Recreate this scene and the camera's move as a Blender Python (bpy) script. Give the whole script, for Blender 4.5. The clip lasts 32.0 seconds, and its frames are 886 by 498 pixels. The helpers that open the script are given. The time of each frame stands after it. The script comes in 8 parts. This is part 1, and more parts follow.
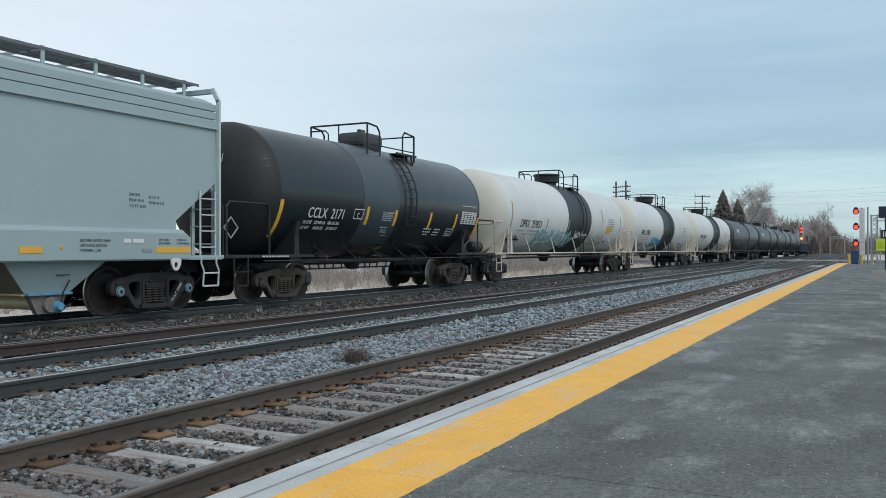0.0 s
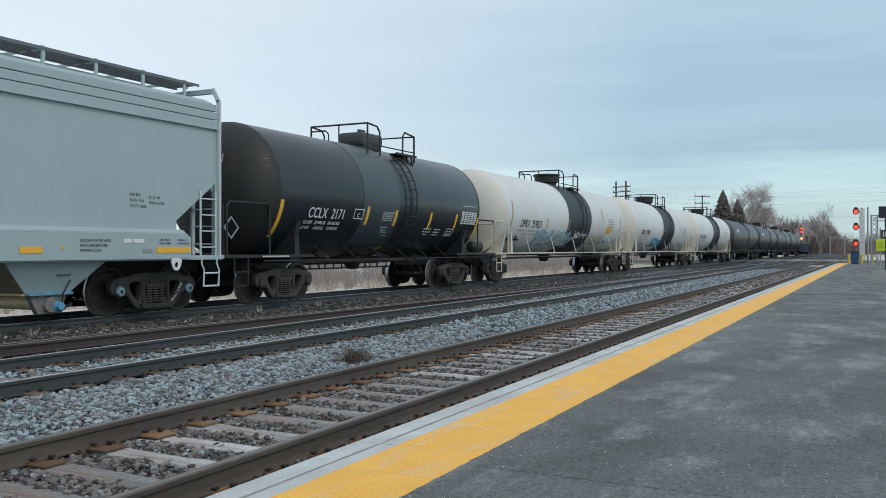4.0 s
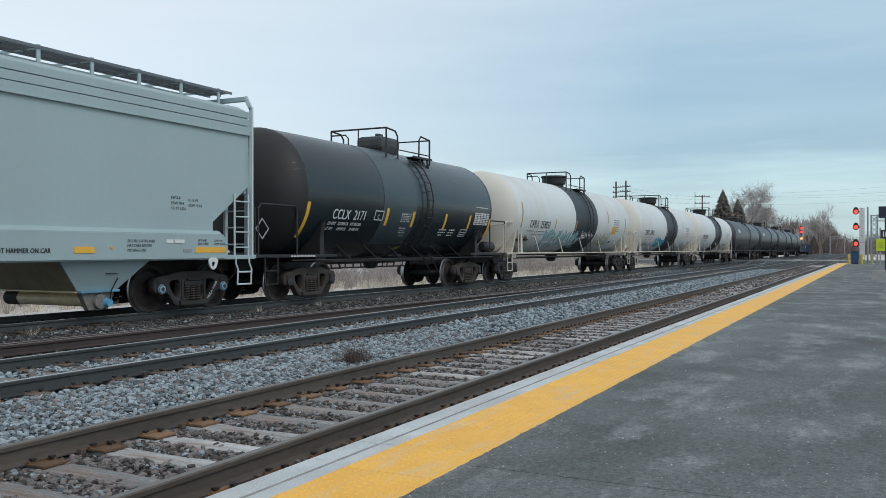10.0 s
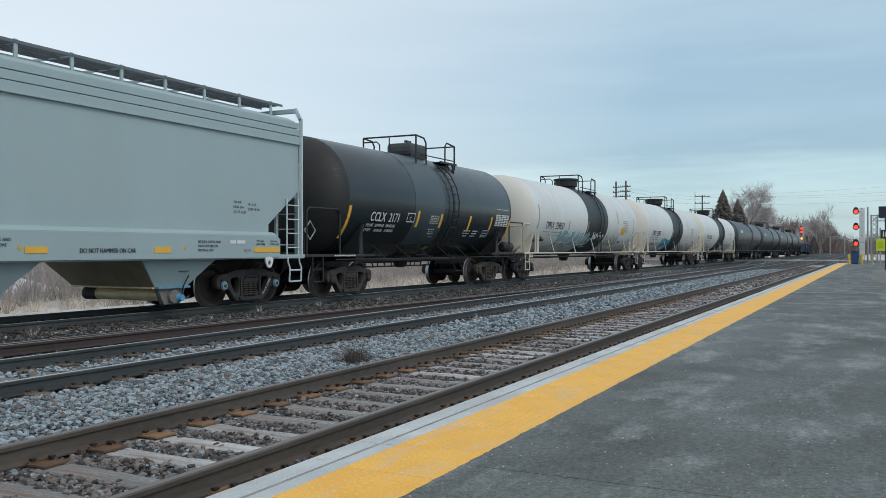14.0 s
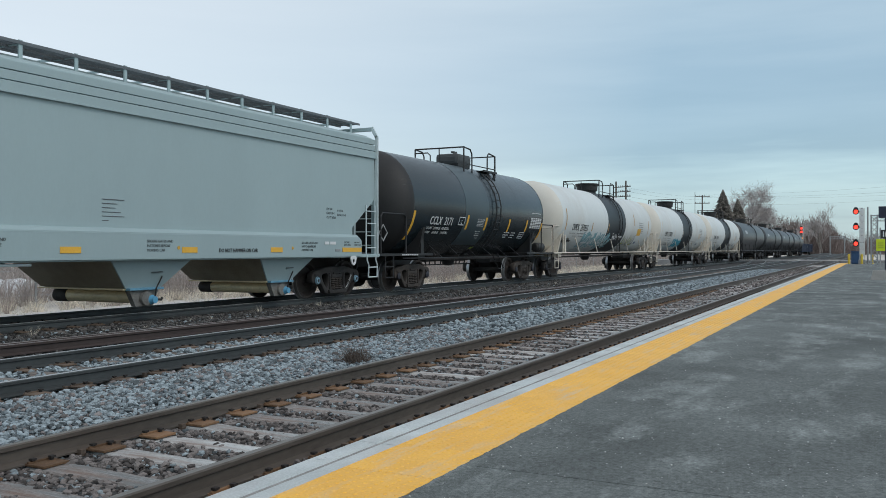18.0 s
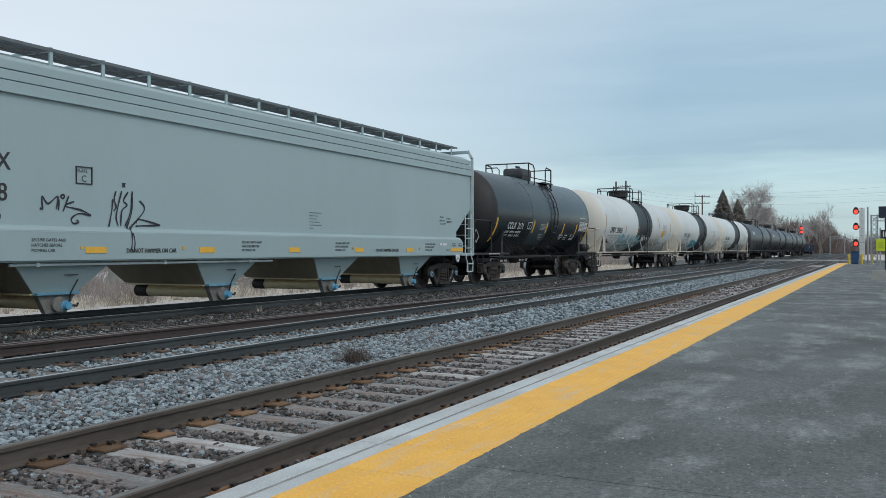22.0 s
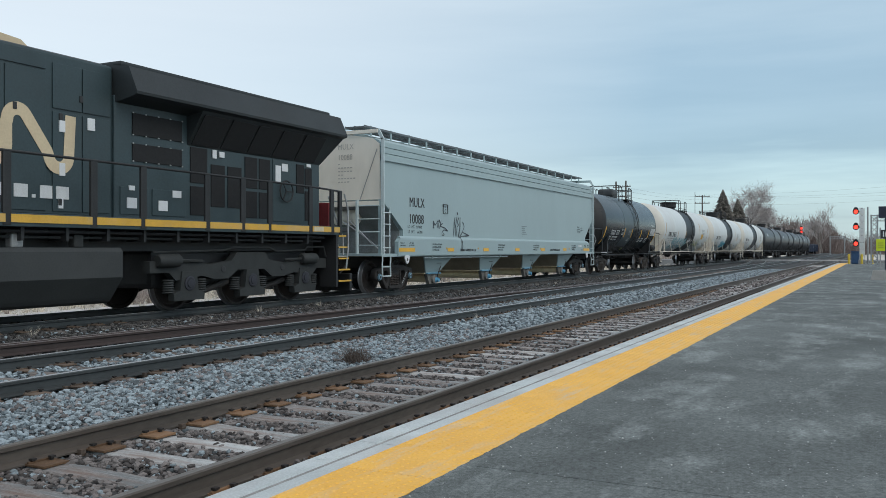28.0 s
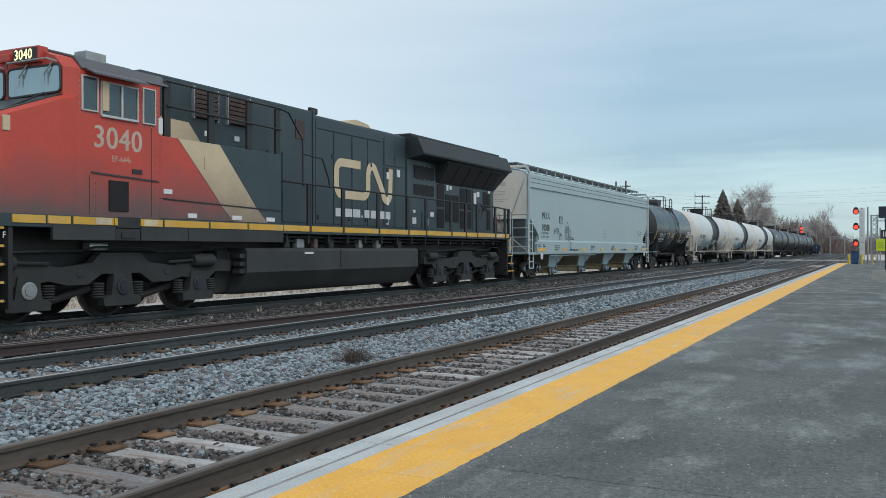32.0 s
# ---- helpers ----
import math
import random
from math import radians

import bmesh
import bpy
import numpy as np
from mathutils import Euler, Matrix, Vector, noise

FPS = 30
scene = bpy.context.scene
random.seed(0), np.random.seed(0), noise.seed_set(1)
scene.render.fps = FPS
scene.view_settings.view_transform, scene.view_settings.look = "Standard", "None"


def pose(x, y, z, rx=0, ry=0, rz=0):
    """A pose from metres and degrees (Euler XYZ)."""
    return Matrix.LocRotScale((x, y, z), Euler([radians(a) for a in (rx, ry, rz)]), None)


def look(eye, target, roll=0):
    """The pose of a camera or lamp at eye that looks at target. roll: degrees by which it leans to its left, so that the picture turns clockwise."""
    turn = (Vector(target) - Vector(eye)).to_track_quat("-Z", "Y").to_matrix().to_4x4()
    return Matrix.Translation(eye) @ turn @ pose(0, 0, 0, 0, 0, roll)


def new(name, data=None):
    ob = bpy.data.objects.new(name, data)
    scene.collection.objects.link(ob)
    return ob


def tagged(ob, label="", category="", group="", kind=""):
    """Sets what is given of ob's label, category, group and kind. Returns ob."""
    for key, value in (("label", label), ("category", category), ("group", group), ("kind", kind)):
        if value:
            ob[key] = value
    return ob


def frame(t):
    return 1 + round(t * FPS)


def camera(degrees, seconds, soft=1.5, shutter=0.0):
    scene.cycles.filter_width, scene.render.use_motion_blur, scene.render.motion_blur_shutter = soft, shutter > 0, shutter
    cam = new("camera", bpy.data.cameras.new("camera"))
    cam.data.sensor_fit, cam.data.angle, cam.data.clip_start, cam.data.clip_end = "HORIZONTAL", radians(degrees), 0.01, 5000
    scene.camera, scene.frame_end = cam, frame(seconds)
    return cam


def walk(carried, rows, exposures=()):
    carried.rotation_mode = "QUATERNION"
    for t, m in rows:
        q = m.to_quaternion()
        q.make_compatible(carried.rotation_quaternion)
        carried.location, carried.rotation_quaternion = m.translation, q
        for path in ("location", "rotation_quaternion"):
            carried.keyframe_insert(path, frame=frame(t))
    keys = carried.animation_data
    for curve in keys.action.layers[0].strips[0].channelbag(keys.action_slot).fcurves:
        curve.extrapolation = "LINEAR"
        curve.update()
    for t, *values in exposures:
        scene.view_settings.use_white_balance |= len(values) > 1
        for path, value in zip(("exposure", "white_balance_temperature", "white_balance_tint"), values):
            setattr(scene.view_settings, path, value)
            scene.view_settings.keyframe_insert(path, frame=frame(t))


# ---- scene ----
# X runs along the tracks, Y across them from the platform to the train, Z = 0 is the top of the rails.
cam = camera(54.45, 32.0, soft=0.5)
EYE = Vector((0.0, 0.0, 1.235))
AIM = EYE + 20 * Vector((math.cos(0.4644), math.sin(0.4644), 0.0006))
walk(cam, [(0.0, look(EYE, AIM, -0.02)), (32.0, look(EYE, AIM, -0.02))],
     exposures=[(0.0, 0.0), (10.0, 0.0), (14.0, -0.03), (17.0, -0.08), (25.0, -0.08), (27.6, 0.0), (32.0, 0.0)])

# ---- light ----
SUN_EL, SUN_AZ = radians(42), radians(200)
world = bpy.data.worlds.new("overcast_sky")
scene.world = world
world.use_nodes = True
wn, wl = world.node_tree.nodes, world.node_tree.links
wn.clear()
w_out = wn.new("ShaderNodeOutputWorld")
w_add = wn.new("ShaderNodeAddShader")
w_sky = wn.new("ShaderNodeTexSky")
w_sky.sky_type, w_sky.sun_disc = "NISHITA", False
w_sky.sun_elevation, w_sky.sun_rotation = SUN_EL, SUN_AZ
w_bg1 = wn.new("ShaderNodeBackground")
w_bg1.inputs["Strength"].default_value = 0.05
w_bg2 = wn.new("ShaderNodeBackground")
w_bg2.inputs["Strength"].default_value = 0.62
w_tc = wn.new("ShaderNodeTexCoord")
w_sep = wn.new("ShaderNodeSeparateXYZ")
w_ramp = wn.new("ShaderNodeValToRGB")
cr = w_ramp.color_ramp
cr.elements[0].position, cr.elements[0].color = 0.0, (0.60, 0.80, 0.88, 1)
cr.elements[1].position, cr.elements[1].color = 1.0, (1.0, 1.0, 1.0, 1)
for pos, col in ((0.055, (0.60, 0.84, 0.93, 1)), (0.10, (0.35, 0.54, 0.67, 1)), (0.17, (0.44, 0.635, 0.76, 1)), (0.30, (0.67, 0.85, 0.94, 1))):
    e = cr.elements.new(pos)
    e.color = col
w_map = wn.new("ShaderNodeMapping")
w_map.inputs["Scale"].default_value = (1.6, 1.6, 16.0)
w_noise = wn.new("ShaderNodeTexNoise")
w_noise.inputs["Scale"].default_value = 1.1
w_noise.inputs["Detail"].default_value = 5.0
w_noise.inputs["Roughness"].default_value = 0.55
w_add1 = wn.new("ShaderNodeMath")
w_add1.operation = "MULTIPLY_ADD"
w_add1.inputs[1].default_value = 0.25
w_off = wn.new("ShaderNodeMath")
w_off.operation = "SUBTRACT"
w_off.inputs[1].default_value = 0.125
# the cloud sheet is thinner and brighter towards the west
w_dot = wn.new("ShaderNodeVectorMath")
w_dot.operation = "DOT_PRODUCT"
w_dot.inputs[1].default_value = (0.45, 0.85, 0.25)
w_mr = wn.new("ShaderNodeMapRange")
w_mr.inputs[1].default_value, w_mr.inputs[2].default_value = 0.66, 1.0
w_mr.inputs[3].default_value, w_mr.inputs[4].default_value = 0.0, 1.0
w_mix = wn.new("ShaderNodeMixRGB")
w_mix.inputs[2].default_value = (1.08, 1.12, 1.11, 1)
w_mulf = wn.new("ShaderNodeMath")
w_mulf.operation = "MULTIPLY"
w_mulf.inputs[1].default_value = 0.85
wl.new(w_tc.outputs["Generated"], w_sep.inputs[0])
wl.new(w_tc.outputs["Generated"], w_map.inputs[0])
wl.new(w_map.outputs[0], w_noise.inputs[0])
wl.new(w_noise.outputs[0], w_add1.inputs[0])
wl.new(w_sep.outputs[2], w_add1.inputs[2])
wl.new(w_add1.outputs[0], w_off.inputs[0])
wl.new(w_off.outputs[0], w_ramp.inputs[0])
wl.new(w_tc.outputs["Generated"], w_dot.inputs[0])
wl.new(w_dot.outputs["Value"], w_mr.inputs[0])
wl.new(w_mr.outputs[0], w_mulf.inputs[0])
wl.new(w_mulf.outputs[0], w_mix.inputs[0])
wl.new(w_ramp.outputs[0], w_mix.inputs[1])
wl.new(w_mix.outputs[0], w_bg2.inputs[0])
wl.new(w_sky.outputs[0], w_bg1.inputs[0])
wl.new(w_bg1.outputs[0], w_add.inputs[0])
wl.new(w_bg2.outputs[0], w_add.inputs[1])
wl.new(w_add.outputs[0], w_out.inputs[0])

sun_data = bpy.data.lights.new("sun", "SUN")
sun_data.energy, sun_data.angle, sun_data.color = 0.8, radians(25), (1.0, 0.97, 0.90)
sun = new("sun", sun_data)
sun.matrix_world = look((0, 0, 60), (0 - 60 * math.cos(SUN_EL) * math.sin(SUN_AZ), -60 * math.cos(SUN_EL) * math.cos(SUN_AZ), 60 - 60 * math.sin(SUN_EL)))

# ---- materials ----
MATS = {}


def mat(name, col, rough=0.7, metal=0.0, vary=0.25, scale=3.0, fine=40.0, bump=0.15, dirt=None, dirt_amt=0.0, stretch=(1, 1, 1), island=0.0, spec=0.5, obj_rand=0.0):
    """A surface with coarse stains, fine grain and relief."""
    if name in MATS:
        return MATS[name]
    m = bpy.data.materials.new(name)
    m.use_nodes = True
    n, l = m.node_tree.nodes, m.node_tree.links
    b = n["Principled BSDF"]
    b.inputs["Roughness"].default_value, b.inputs["Metallic"].default_value = rough, metal
    b.inputs["Specular IOR Level"].default_value = spec
    tc = n.new("ShaderNodeTexCoord")
    mp = n.new("ShaderNodeMapping")
    mp.inputs["Scale"].default_value = stretch
    l.new(tc.outputs["Object"], mp.inputs[0])
    n1 = n.new("ShaderNodeTexNoise")
    n1.inputs["Scale"].default_value, n1.inputs["Detail"].default_value = scale, 6
    n2 = n.new("ShaderNodeTexNoise")
    n2.inputs["Scale"].default_value, n2.inputs["Detail"].default_value = fine, 3
    l.new(mp.outputs[0], n1.inputs[0])
    l.new(mp.outputs[0], n2.inputs[0])
    avg = n.new("ShaderNodeMath")
    avg.operation = "MULTIPLY_ADD"
    avg.inputs[1].default_value = 0.45
    l.new(n2.outputs[0], avg.inputs[0])
    sc = n.new("ShaderNodeMath")
    sc.operation = "MULTIPLY"
    sc.inputs[1].default_value = 0.55
    l.new(n1.outputs[0], sc.inputs[0])
    l.new(sc.outputs[0], avg.inputs[2])
    fac = avg.outputs[0]
    if island or obj_rand:
        if island:
            g = n.new("ShaderNodeNewGeometry")
            src = g.outputs["Random Per Island"]
        else:
            g = n.new("ShaderNodeObjectInfo")
            src = g.outputs["Random"]
        ad = n.new("ShaderNodeMath")
        ad.operation = "MULTIPLY_ADD"
        ad.inputs[1].default_value = island or obj_rand
        sb = n.new("ShaderNodeMath")
        sb.operation = "SUBTRACT"
        sb.inputs[1].default_value = (island or obj_rand) * 0.5
        l.new(src, ad.inputs[0])
        l.new(fac, sb.inputs[0])
        l.new(sb.outputs[0], ad.inputs[2])
        fac = ad.outputs[0]
    rp = n.new("ShaderNodeValToRGB")
    lo = tuple(c * (1 - vary) for c in col) + (1,)
    hi = tuple(min(1, c * (1 + vary)) for c in col) + (1,)
    rp.color_ramp.elements[0].position, rp.color_ramp.elements[0].color = 0.33, lo
    rp.color_ramp.elements[1].position, rp.color_ramp.elements[1].color = 0.67, hi
    l.new(fac, rp.inputs[0])
    out = rp.outputs[0]
    if dirt:
        n3 = n.new("ShaderNodeTexNoise")
        n3.inputs["Scale"].default_value, n3.inputs["Detail"].default_value = scale * 0.45, 8
        n3.inputs["Roughness"].default_value = 0.65
        l.new(mp.outputs[0], n3.inputs[0])
        r3 = n.new("ShaderNodeValToRGB")
        r3.color_ramp.elements[0].position, r3.color_ramp.elements[1].position = 0.48, 0.72
        l.new(n3.outputs[0], r3.inputs[0])
        ml = n.new("ShaderNodeMath")
        ml.operation = "MULTIPLY"
        ml.inputs[1].default_value = dirt_amt
        l.new(r3.outputs[0], ml.inputs[0])
        mx = n.new("ShaderNodeMixRGB")
        mx.inputs[2].default_value = (*dirt, 1)
        l.new(ml.outputs[0], mx.inputs[0])
        l.new(out, mx.inputs[1])
        out = mx.outputs[0]
    l.new(out, b.inputs["Base Color"])
    if bump:
        bp = n.new("ShaderNodeBump")
        bp.inputs["Strength"].default_value, bp.inputs["Distance"].default_value = bump, 0.02
        l.new(avg.outputs[0], bp.inputs["Height"])
        l.new(bp.outputs[0], b.inputs["Normal"])
    MATS[name] = m
    return m


def glow(name, col, strength):
    m = mat(name, col, 0.3, vary=0.05, bump=0)
    b = m.node_tree.nodes["Principled BSDF"]
    b.inputs["Emission Color"].default_value = (*col, 1)
    b.inputs["Emission Strength"].default_value = strength
    return m


M_ASPHALT = mat("asphalt", (0.105, 0.117, 0.115), 0.85, vary=0.50, scale=0.9, fine=150, bump=0.35, dirt=(0.17, 0.188, 0.186), dirt_amt=0.6, spec=0.3)
_n, _l = M_ASPHALT.node_tree.nodes, M_ASPHALT.node_tree.links
_b = _n["Principled BSDF"]
_src = _b.inputs["Base Color"].links[0].from_socket
_tc = _n.new("ShaderNodeTexCoord")
_vo = _n.new("ShaderNodeTexVoronoi")
_vo.inputs["Scale"].default_value = 14.0
_th = _n.new("ShaderNodeMath")
_th.operation = "LESS_THAN"
_th.inputs[1].default_value = 0.062
_n4 = _n.new("ShaderNodeTexNoise")
_n4.inputs["Scale"].default_value = 1.1
_gt = _n.new("ShaderNodeMath")
_gt.operation = "GREATER_THAN"
_gt.inputs[1].default_value = 0.40
_ml = _n.new("ShaderNodeMath")
_ml.operation = "MULTIPLY"
_mx = _n.new("ShaderNodeMixRGB")
_mx.inputs[2].default_value = (0.60, 0.62, 0.61, 1)
_mp = _n.new("ShaderNodeMapping")
_mp.inputs["Scale"].default_value = (0.6, 1.3, 1)
_n5 = _n.new("ShaderNodeTexNoise")
_n5.inputs["Scale"].default_value, _n5.inputs["Detail"].default_value = 1.5, 12
_n5.inputs["Roughness"].default_value = 0.7
_r5 = _n.new("ShaderNodeMapRange")
_r5.inputs[1].default_value, _r5.inputs[2].default_value, _r5.inputs[3].default_value, _r5.inputs[4].default_value = 0.50, 0.72, 0.0, 0.75
_mx5 = _n.new("ShaderNodeMixRGB")
_mx5.inputs[2].default_value = (0.30, 0.33, 0.325, 1)
_l.new(_tc.outputs["Object"], _vo.inputs[0])
_l.new(_tc.outputs["Object"], _n4.inputs[0])
_l.new(_tc.outputs["Object"], _mp.inputs[0])
_l.new(_mp.outputs[0], _n5.inputs[0])
_l.new(_n5.outputs[0], _r5.inputs[0])
_l.new(_r5.outputs[0], _mx5.inputs[0])
_l.new(_src, _mx5.inputs[1])
_l.new(_vo.outputs["Distance"], _th.inputs[0])
_l.new(_n4.outputs[0], _gt.inputs[0])
_l.new(_th.outputs[0], _ml.inputs[0])
_l.new(_gt.outputs[0], _ml.inputs[1])
_l.new(_ml.outputs[0], _mx.inputs[0])
_l.new(_mx5.outputs[0], _mx.inputs[1])
# stone grain of the worn surface: fine chips and coarser patches
_gr = _n.new("ShaderNodeTexNoise")
_gr.inputs["Scale"].default_value, _gr.inputs["Detail"].default_value, _gr.inputs["Roughness"].default_value = 38.0, 10, 0.85
_grm = _n.new("ShaderNodeMapRange")
_grm.inputs[1].default_value, _grm.inputs[2].default_value, _grm.inputs[3].default_value, _grm.inputs[4].default_value = 0.36, 0.64, 0.52, 1.75
_grx = _n.new("ShaderNodeMixRGB")
_grx.blend_type = "MULTIPLY"
_grx.inputs[0].default_value = 1.0
_l.new(_tc.outputs["Object"], _gr.inputs[0])
_l.new(_gr.outputs[0], _grm.inputs[0])
_l.new(_mx.outputs[0], _grx.inputs[1])
_l.new(_grm.outputs[0], _grx.inputs[2])
_l.new(_grx.outputs[0], _b.inputs["Base Color"])
M_CONC = mat("edge_concrete", (0.51, 0.55, 0.555), 0.8, vary=0.2, scale=2.5, fine=90, bump=0.3, dirt=(0.40, 0.35, 0.33), dirt_amt=0.55)
M_GROOVE = mat("dark_groove_fill", (0.27, 0.265, 0.255), 0.95, vary=0.4, scale=6, fine=80, bump=0.5)
M_CONC2 = mat("old_concrete", (0.33, 0.32, 0.30), 0.85, vary=0.2, scale=2.0, fine=60, bump=0.3, dirt=(0.2, 0.19, 0.18), dirt_amt=0.5)
M_YELLOW = mat("tactile_yellow", (0.93, 0.48, 0.07), 0.6, vary=0.15, scale=2.0, fine=60, bump=0.15, dirt=(0.80, 0.56, 0.27), dirt_amt=0.75, obj_rand=0.10)
# scuffed streaks where the paint has worn grey along the tread line
_n, _l = M_YELLOW.node_tree.nodes, M_YELLOW.node_tree.links
_b = _n["Principled BSDF"]
_src = _b.inputs["Base Color"].links[0].from_socket
_ge = _n.new("ShaderNodeNewGeometry")
_mp = _n.new("ShaderNodeMapping")
_mp.inputs["Scale"].default_value = (0.8, 5.5, 1)
_nz = _n.new("ShaderNodeTexNoise")
_nz.inputs["Scale"].default_value, _nz.inputs["Detail"].default_value, _nz.inputs["Roughness"].default_value = 1.4, 9, 0.7
_mr = _n.new("ShaderNodeMapRange")
_mr.inputs[1].default_value, _mr.inputs[2].default_value, _mr.inputs[3].default_value, _mr.inputs[4].default_value = 0.53, 0.72, 0.0, 0.8
_mx = _n.new("ShaderNodeMixRGB")
_mx.inputs[2].default_value = (0.62, 0.52, 0.40, 1)
_l.new(_ge.outputs["Position"], _mp.inputs[0])
_l.new(_mp.outputs[0], _nz.inputs[0])
_l.new(_nz.outputs[0], _mr.inputs[0])
_l.new(_mr.outputs[0], _mx.inputs[0])
_l.new(_src, _mx.inputs[1])
_l.new(_mx.outputs[0], _b.inputs["Base Color"])
M_RAIL_BROWN = mat("rusty_rail", (0.100, 0.085, 0.072), 0.62, 0.25, vary=0.3, scale=2.0, fine=30, bump=0.1, stretch=(0.3, 1, 1), dirt=(0.10, 0.07, 0.055), dirt_amt=0.5)
M_RAIL_GREY = mat("grey_rail", (0.062, 0.068, 0.069), 0.55, 0.25, vary=0.25, scale=2.0, fine=30, bump=0.1, stretch=(0.3, 1, 1))
M_RAIL_TOP = mat("polished_railhead", (0.50, 0.52, 0.53), 0.42, 0.4, vary=0.12, scale=1.0, fine=60, bump=0.03, stretch=(0.2, 1, 1))
M_RAIL_DULL = mat("dull_railhead", (0.20, 0.185, 0.17), 0.42, 0.5, vary=0.2, scale=1.0, fine=60, bump=0.05, stretch=(0.2, 1, 1))
M_RAIL_RUST = mat("rust_red_rail", (0.066, 0.049, 0.045), 0.7, 0.2, vary=0.25, scale=1.5, fine=30, bump=0.1, stretch=(0.3, 1, 1))
M_TIE = mat("weathered_tie", (0.40, 0.41, 0.408), 0.9, vary=0.5, scale=4.0, fine=40, bump=0.9, stretch=(5, 0.6, 3), dirt=(0.17, 0.085, 0.05), dirt_amt=0.75, obj_rand=0.35)
M_TIE_DULL = mat("sooty_tie", (0.165, 0.15, 0.14), 0.9, vary=0.5, scale=4.0, fine=40, bump=0.9, stretch=(5, 0.6, 3), dirt=(0.11, 0.075, 0.055), dirt_amt=0.6, obj_rand=0.6)
M_PLATE = mat("rusty_tie_plate", (0.185, 0.105, 0.055), 0.8, 0.1, vary=0.4, scale=9.0, fine=50, bump=0.3, dirt=(0.10, 0.07, 0.05), dirt_amt=0.5, obj_rand=0.4)
M_PLATE_DULL = mat("dull_brown_tie_plate", (0.125, 0.088, 0.064), 0.85, 0.1, vary=0.4, scale=9.0, fine=50, bump=0.3, dirt=(0.09, 0.085, 0.08), dirt_amt=0.6, obj_rand=0.4)
M_SPIKE = mat("dark_iron", (0.035, 0.030, 0.028), 0.7, 0.3, vary=0.3, scale=8, fine=60, bump=0.2)
# bed colour is near black to stand for the shade between the stones
M_BALLAST = mat("ballast_bed", (0.042, 0.042, 0.043), 0.95, vary=0.55, scale=14.0, fine=30, bump=1.0, dirt=(0.09, 0.075, 0.065), dirt_amt=0.35)
M_STONE = mat("ballast_stone", (0.222, 0.262, 0.283), 0.85, vary=0.6, scale=9.0, fine=80, bump=0.4, island=0.42)
M_STONE_RED = mat("reddish_ballast_stone", (0.20, 0.18, 0.175), 0.9, vary=0.4, scale=9.0, fine=80, bump=0.4, island=0.55)
M_STONE_DK = mat("dirty_ballast_stone", (0.135, 0.120, 0.114), 0.95, vary=0.55, scale=6.0, fine=60, bump=0.3, island=0.8)
M_STONE_FAR = mat("sooty_ballast_stone", (0.078, 0.074, 0.071), 0.95, vary=0.5, scale=6.0, fine=60, bump=0.3, island=0.8)
M_GROUND = mat("dry_ground", (0.54, 0.51, 0.46), 0.95, vary=0.35, scale=0.25, fine=9, bump=0.6, dirt=(0.60, 0.585, 0.56), dirt_amt=0.8)
M_ROAD = mat("road_asphalt", (0.22, 0.22, 0.22), 0.9, vary=0.2, scale=0.6, fine=40, bump=0.3)
M_SNOW = mat("old_snow", (0.72, 0.74, 0.77), 0.8, vary=0.12, scale=3, fine=25, bump=0.5)
M_GRASS = mat("dry_grass", (0.66, 0.60, 0.51), 0.95, vary=0.4, scale=2, fine=20, bump=0, island=0.6)
M_TWIG = mat("bare_twigs", (0.36, 0.31, 0.285), 0.95, vary=0.3, scale=2, fine=20, bump=0, island=0.5)
M_BARK = mat("grey_bark", (0.21, 0.185, 0.165), 0.95, vary=0.3, scale=5, fine=30, bump=0.6)
M_FIR = mat("fir_needles", (0.135, 0.122, 0.105), 0.95, vary=0.4, scale=2, fine=20, bump=0, island=0.7)
M_POLE = mat("weathered_pole_wood", (0.12, 0.105, 0.095), 0.9, vary=0.25, scale=3, fine=30, bump=0.4)

M_HOP = mat("hopper_grey_paint", (0.340, 0.437, 0.452), 0.45, vary=0.03, scale=0.8, fine=22, bump=0.03, dirt=(0.295, 0.375, 0.39), dirt_amt=0.5, stretch=(1, 1, 0.35))
M_HOP_END = mat("hopper_end_paint", (0.80, 0.75, 0.66), 0.6, vary=0.05, scale=1.0, fine=6, bump=0.03, dirt=(0.52, 0.47, 0.40), dirt_amt=0.5, stretch=(1, 1, 0.35))
M_SLOPE = mat("shaded_grimy_slope_paint", (0.24, 0.25, 0.25), 0.7, vary=0.3, scale=1.5, fine=25, bump=0.05, dirt=(0.12, 0.11, 0.10), dirt_amt=0.7)
M_LADDER = mat("pale_ladder_paint", (0.52, 0.60, 0.61), 0.5, vary=0.1, scale=4, fine=50, bump=0.03)
M_GALV = mat("galvanised_grating", (0.15, 0.165, 0.175), 0.55, 0.4, vary=0.2, scale=3, fine=30, bump=0.1)
M_BLK = mat("black_tank_paint", (0.010, 0.018, 0.023), 0.27, vary=0.25, scale=0.9, fine=25, bump=0.02, dirt=(0.017, 0.028, 0.034), dirt_amt=0.6, stretch=(1, 1, 0.5), spec=0.6)
M_BLKHEAD = mat("grimy_black_head", (0.017, 0.018, 0.019), 0.6, vary=0.3, scale=1.2, fine=25, bump=0.03, dirt=(0.030, 0.026, 0.024), dirt_amt=0.6)
M_BLK2 = mat("satin_black_steel", (0.022, 0.022, 0.023), 0.55, vary=0.3, scale=2, fine=30, bump=0.05)
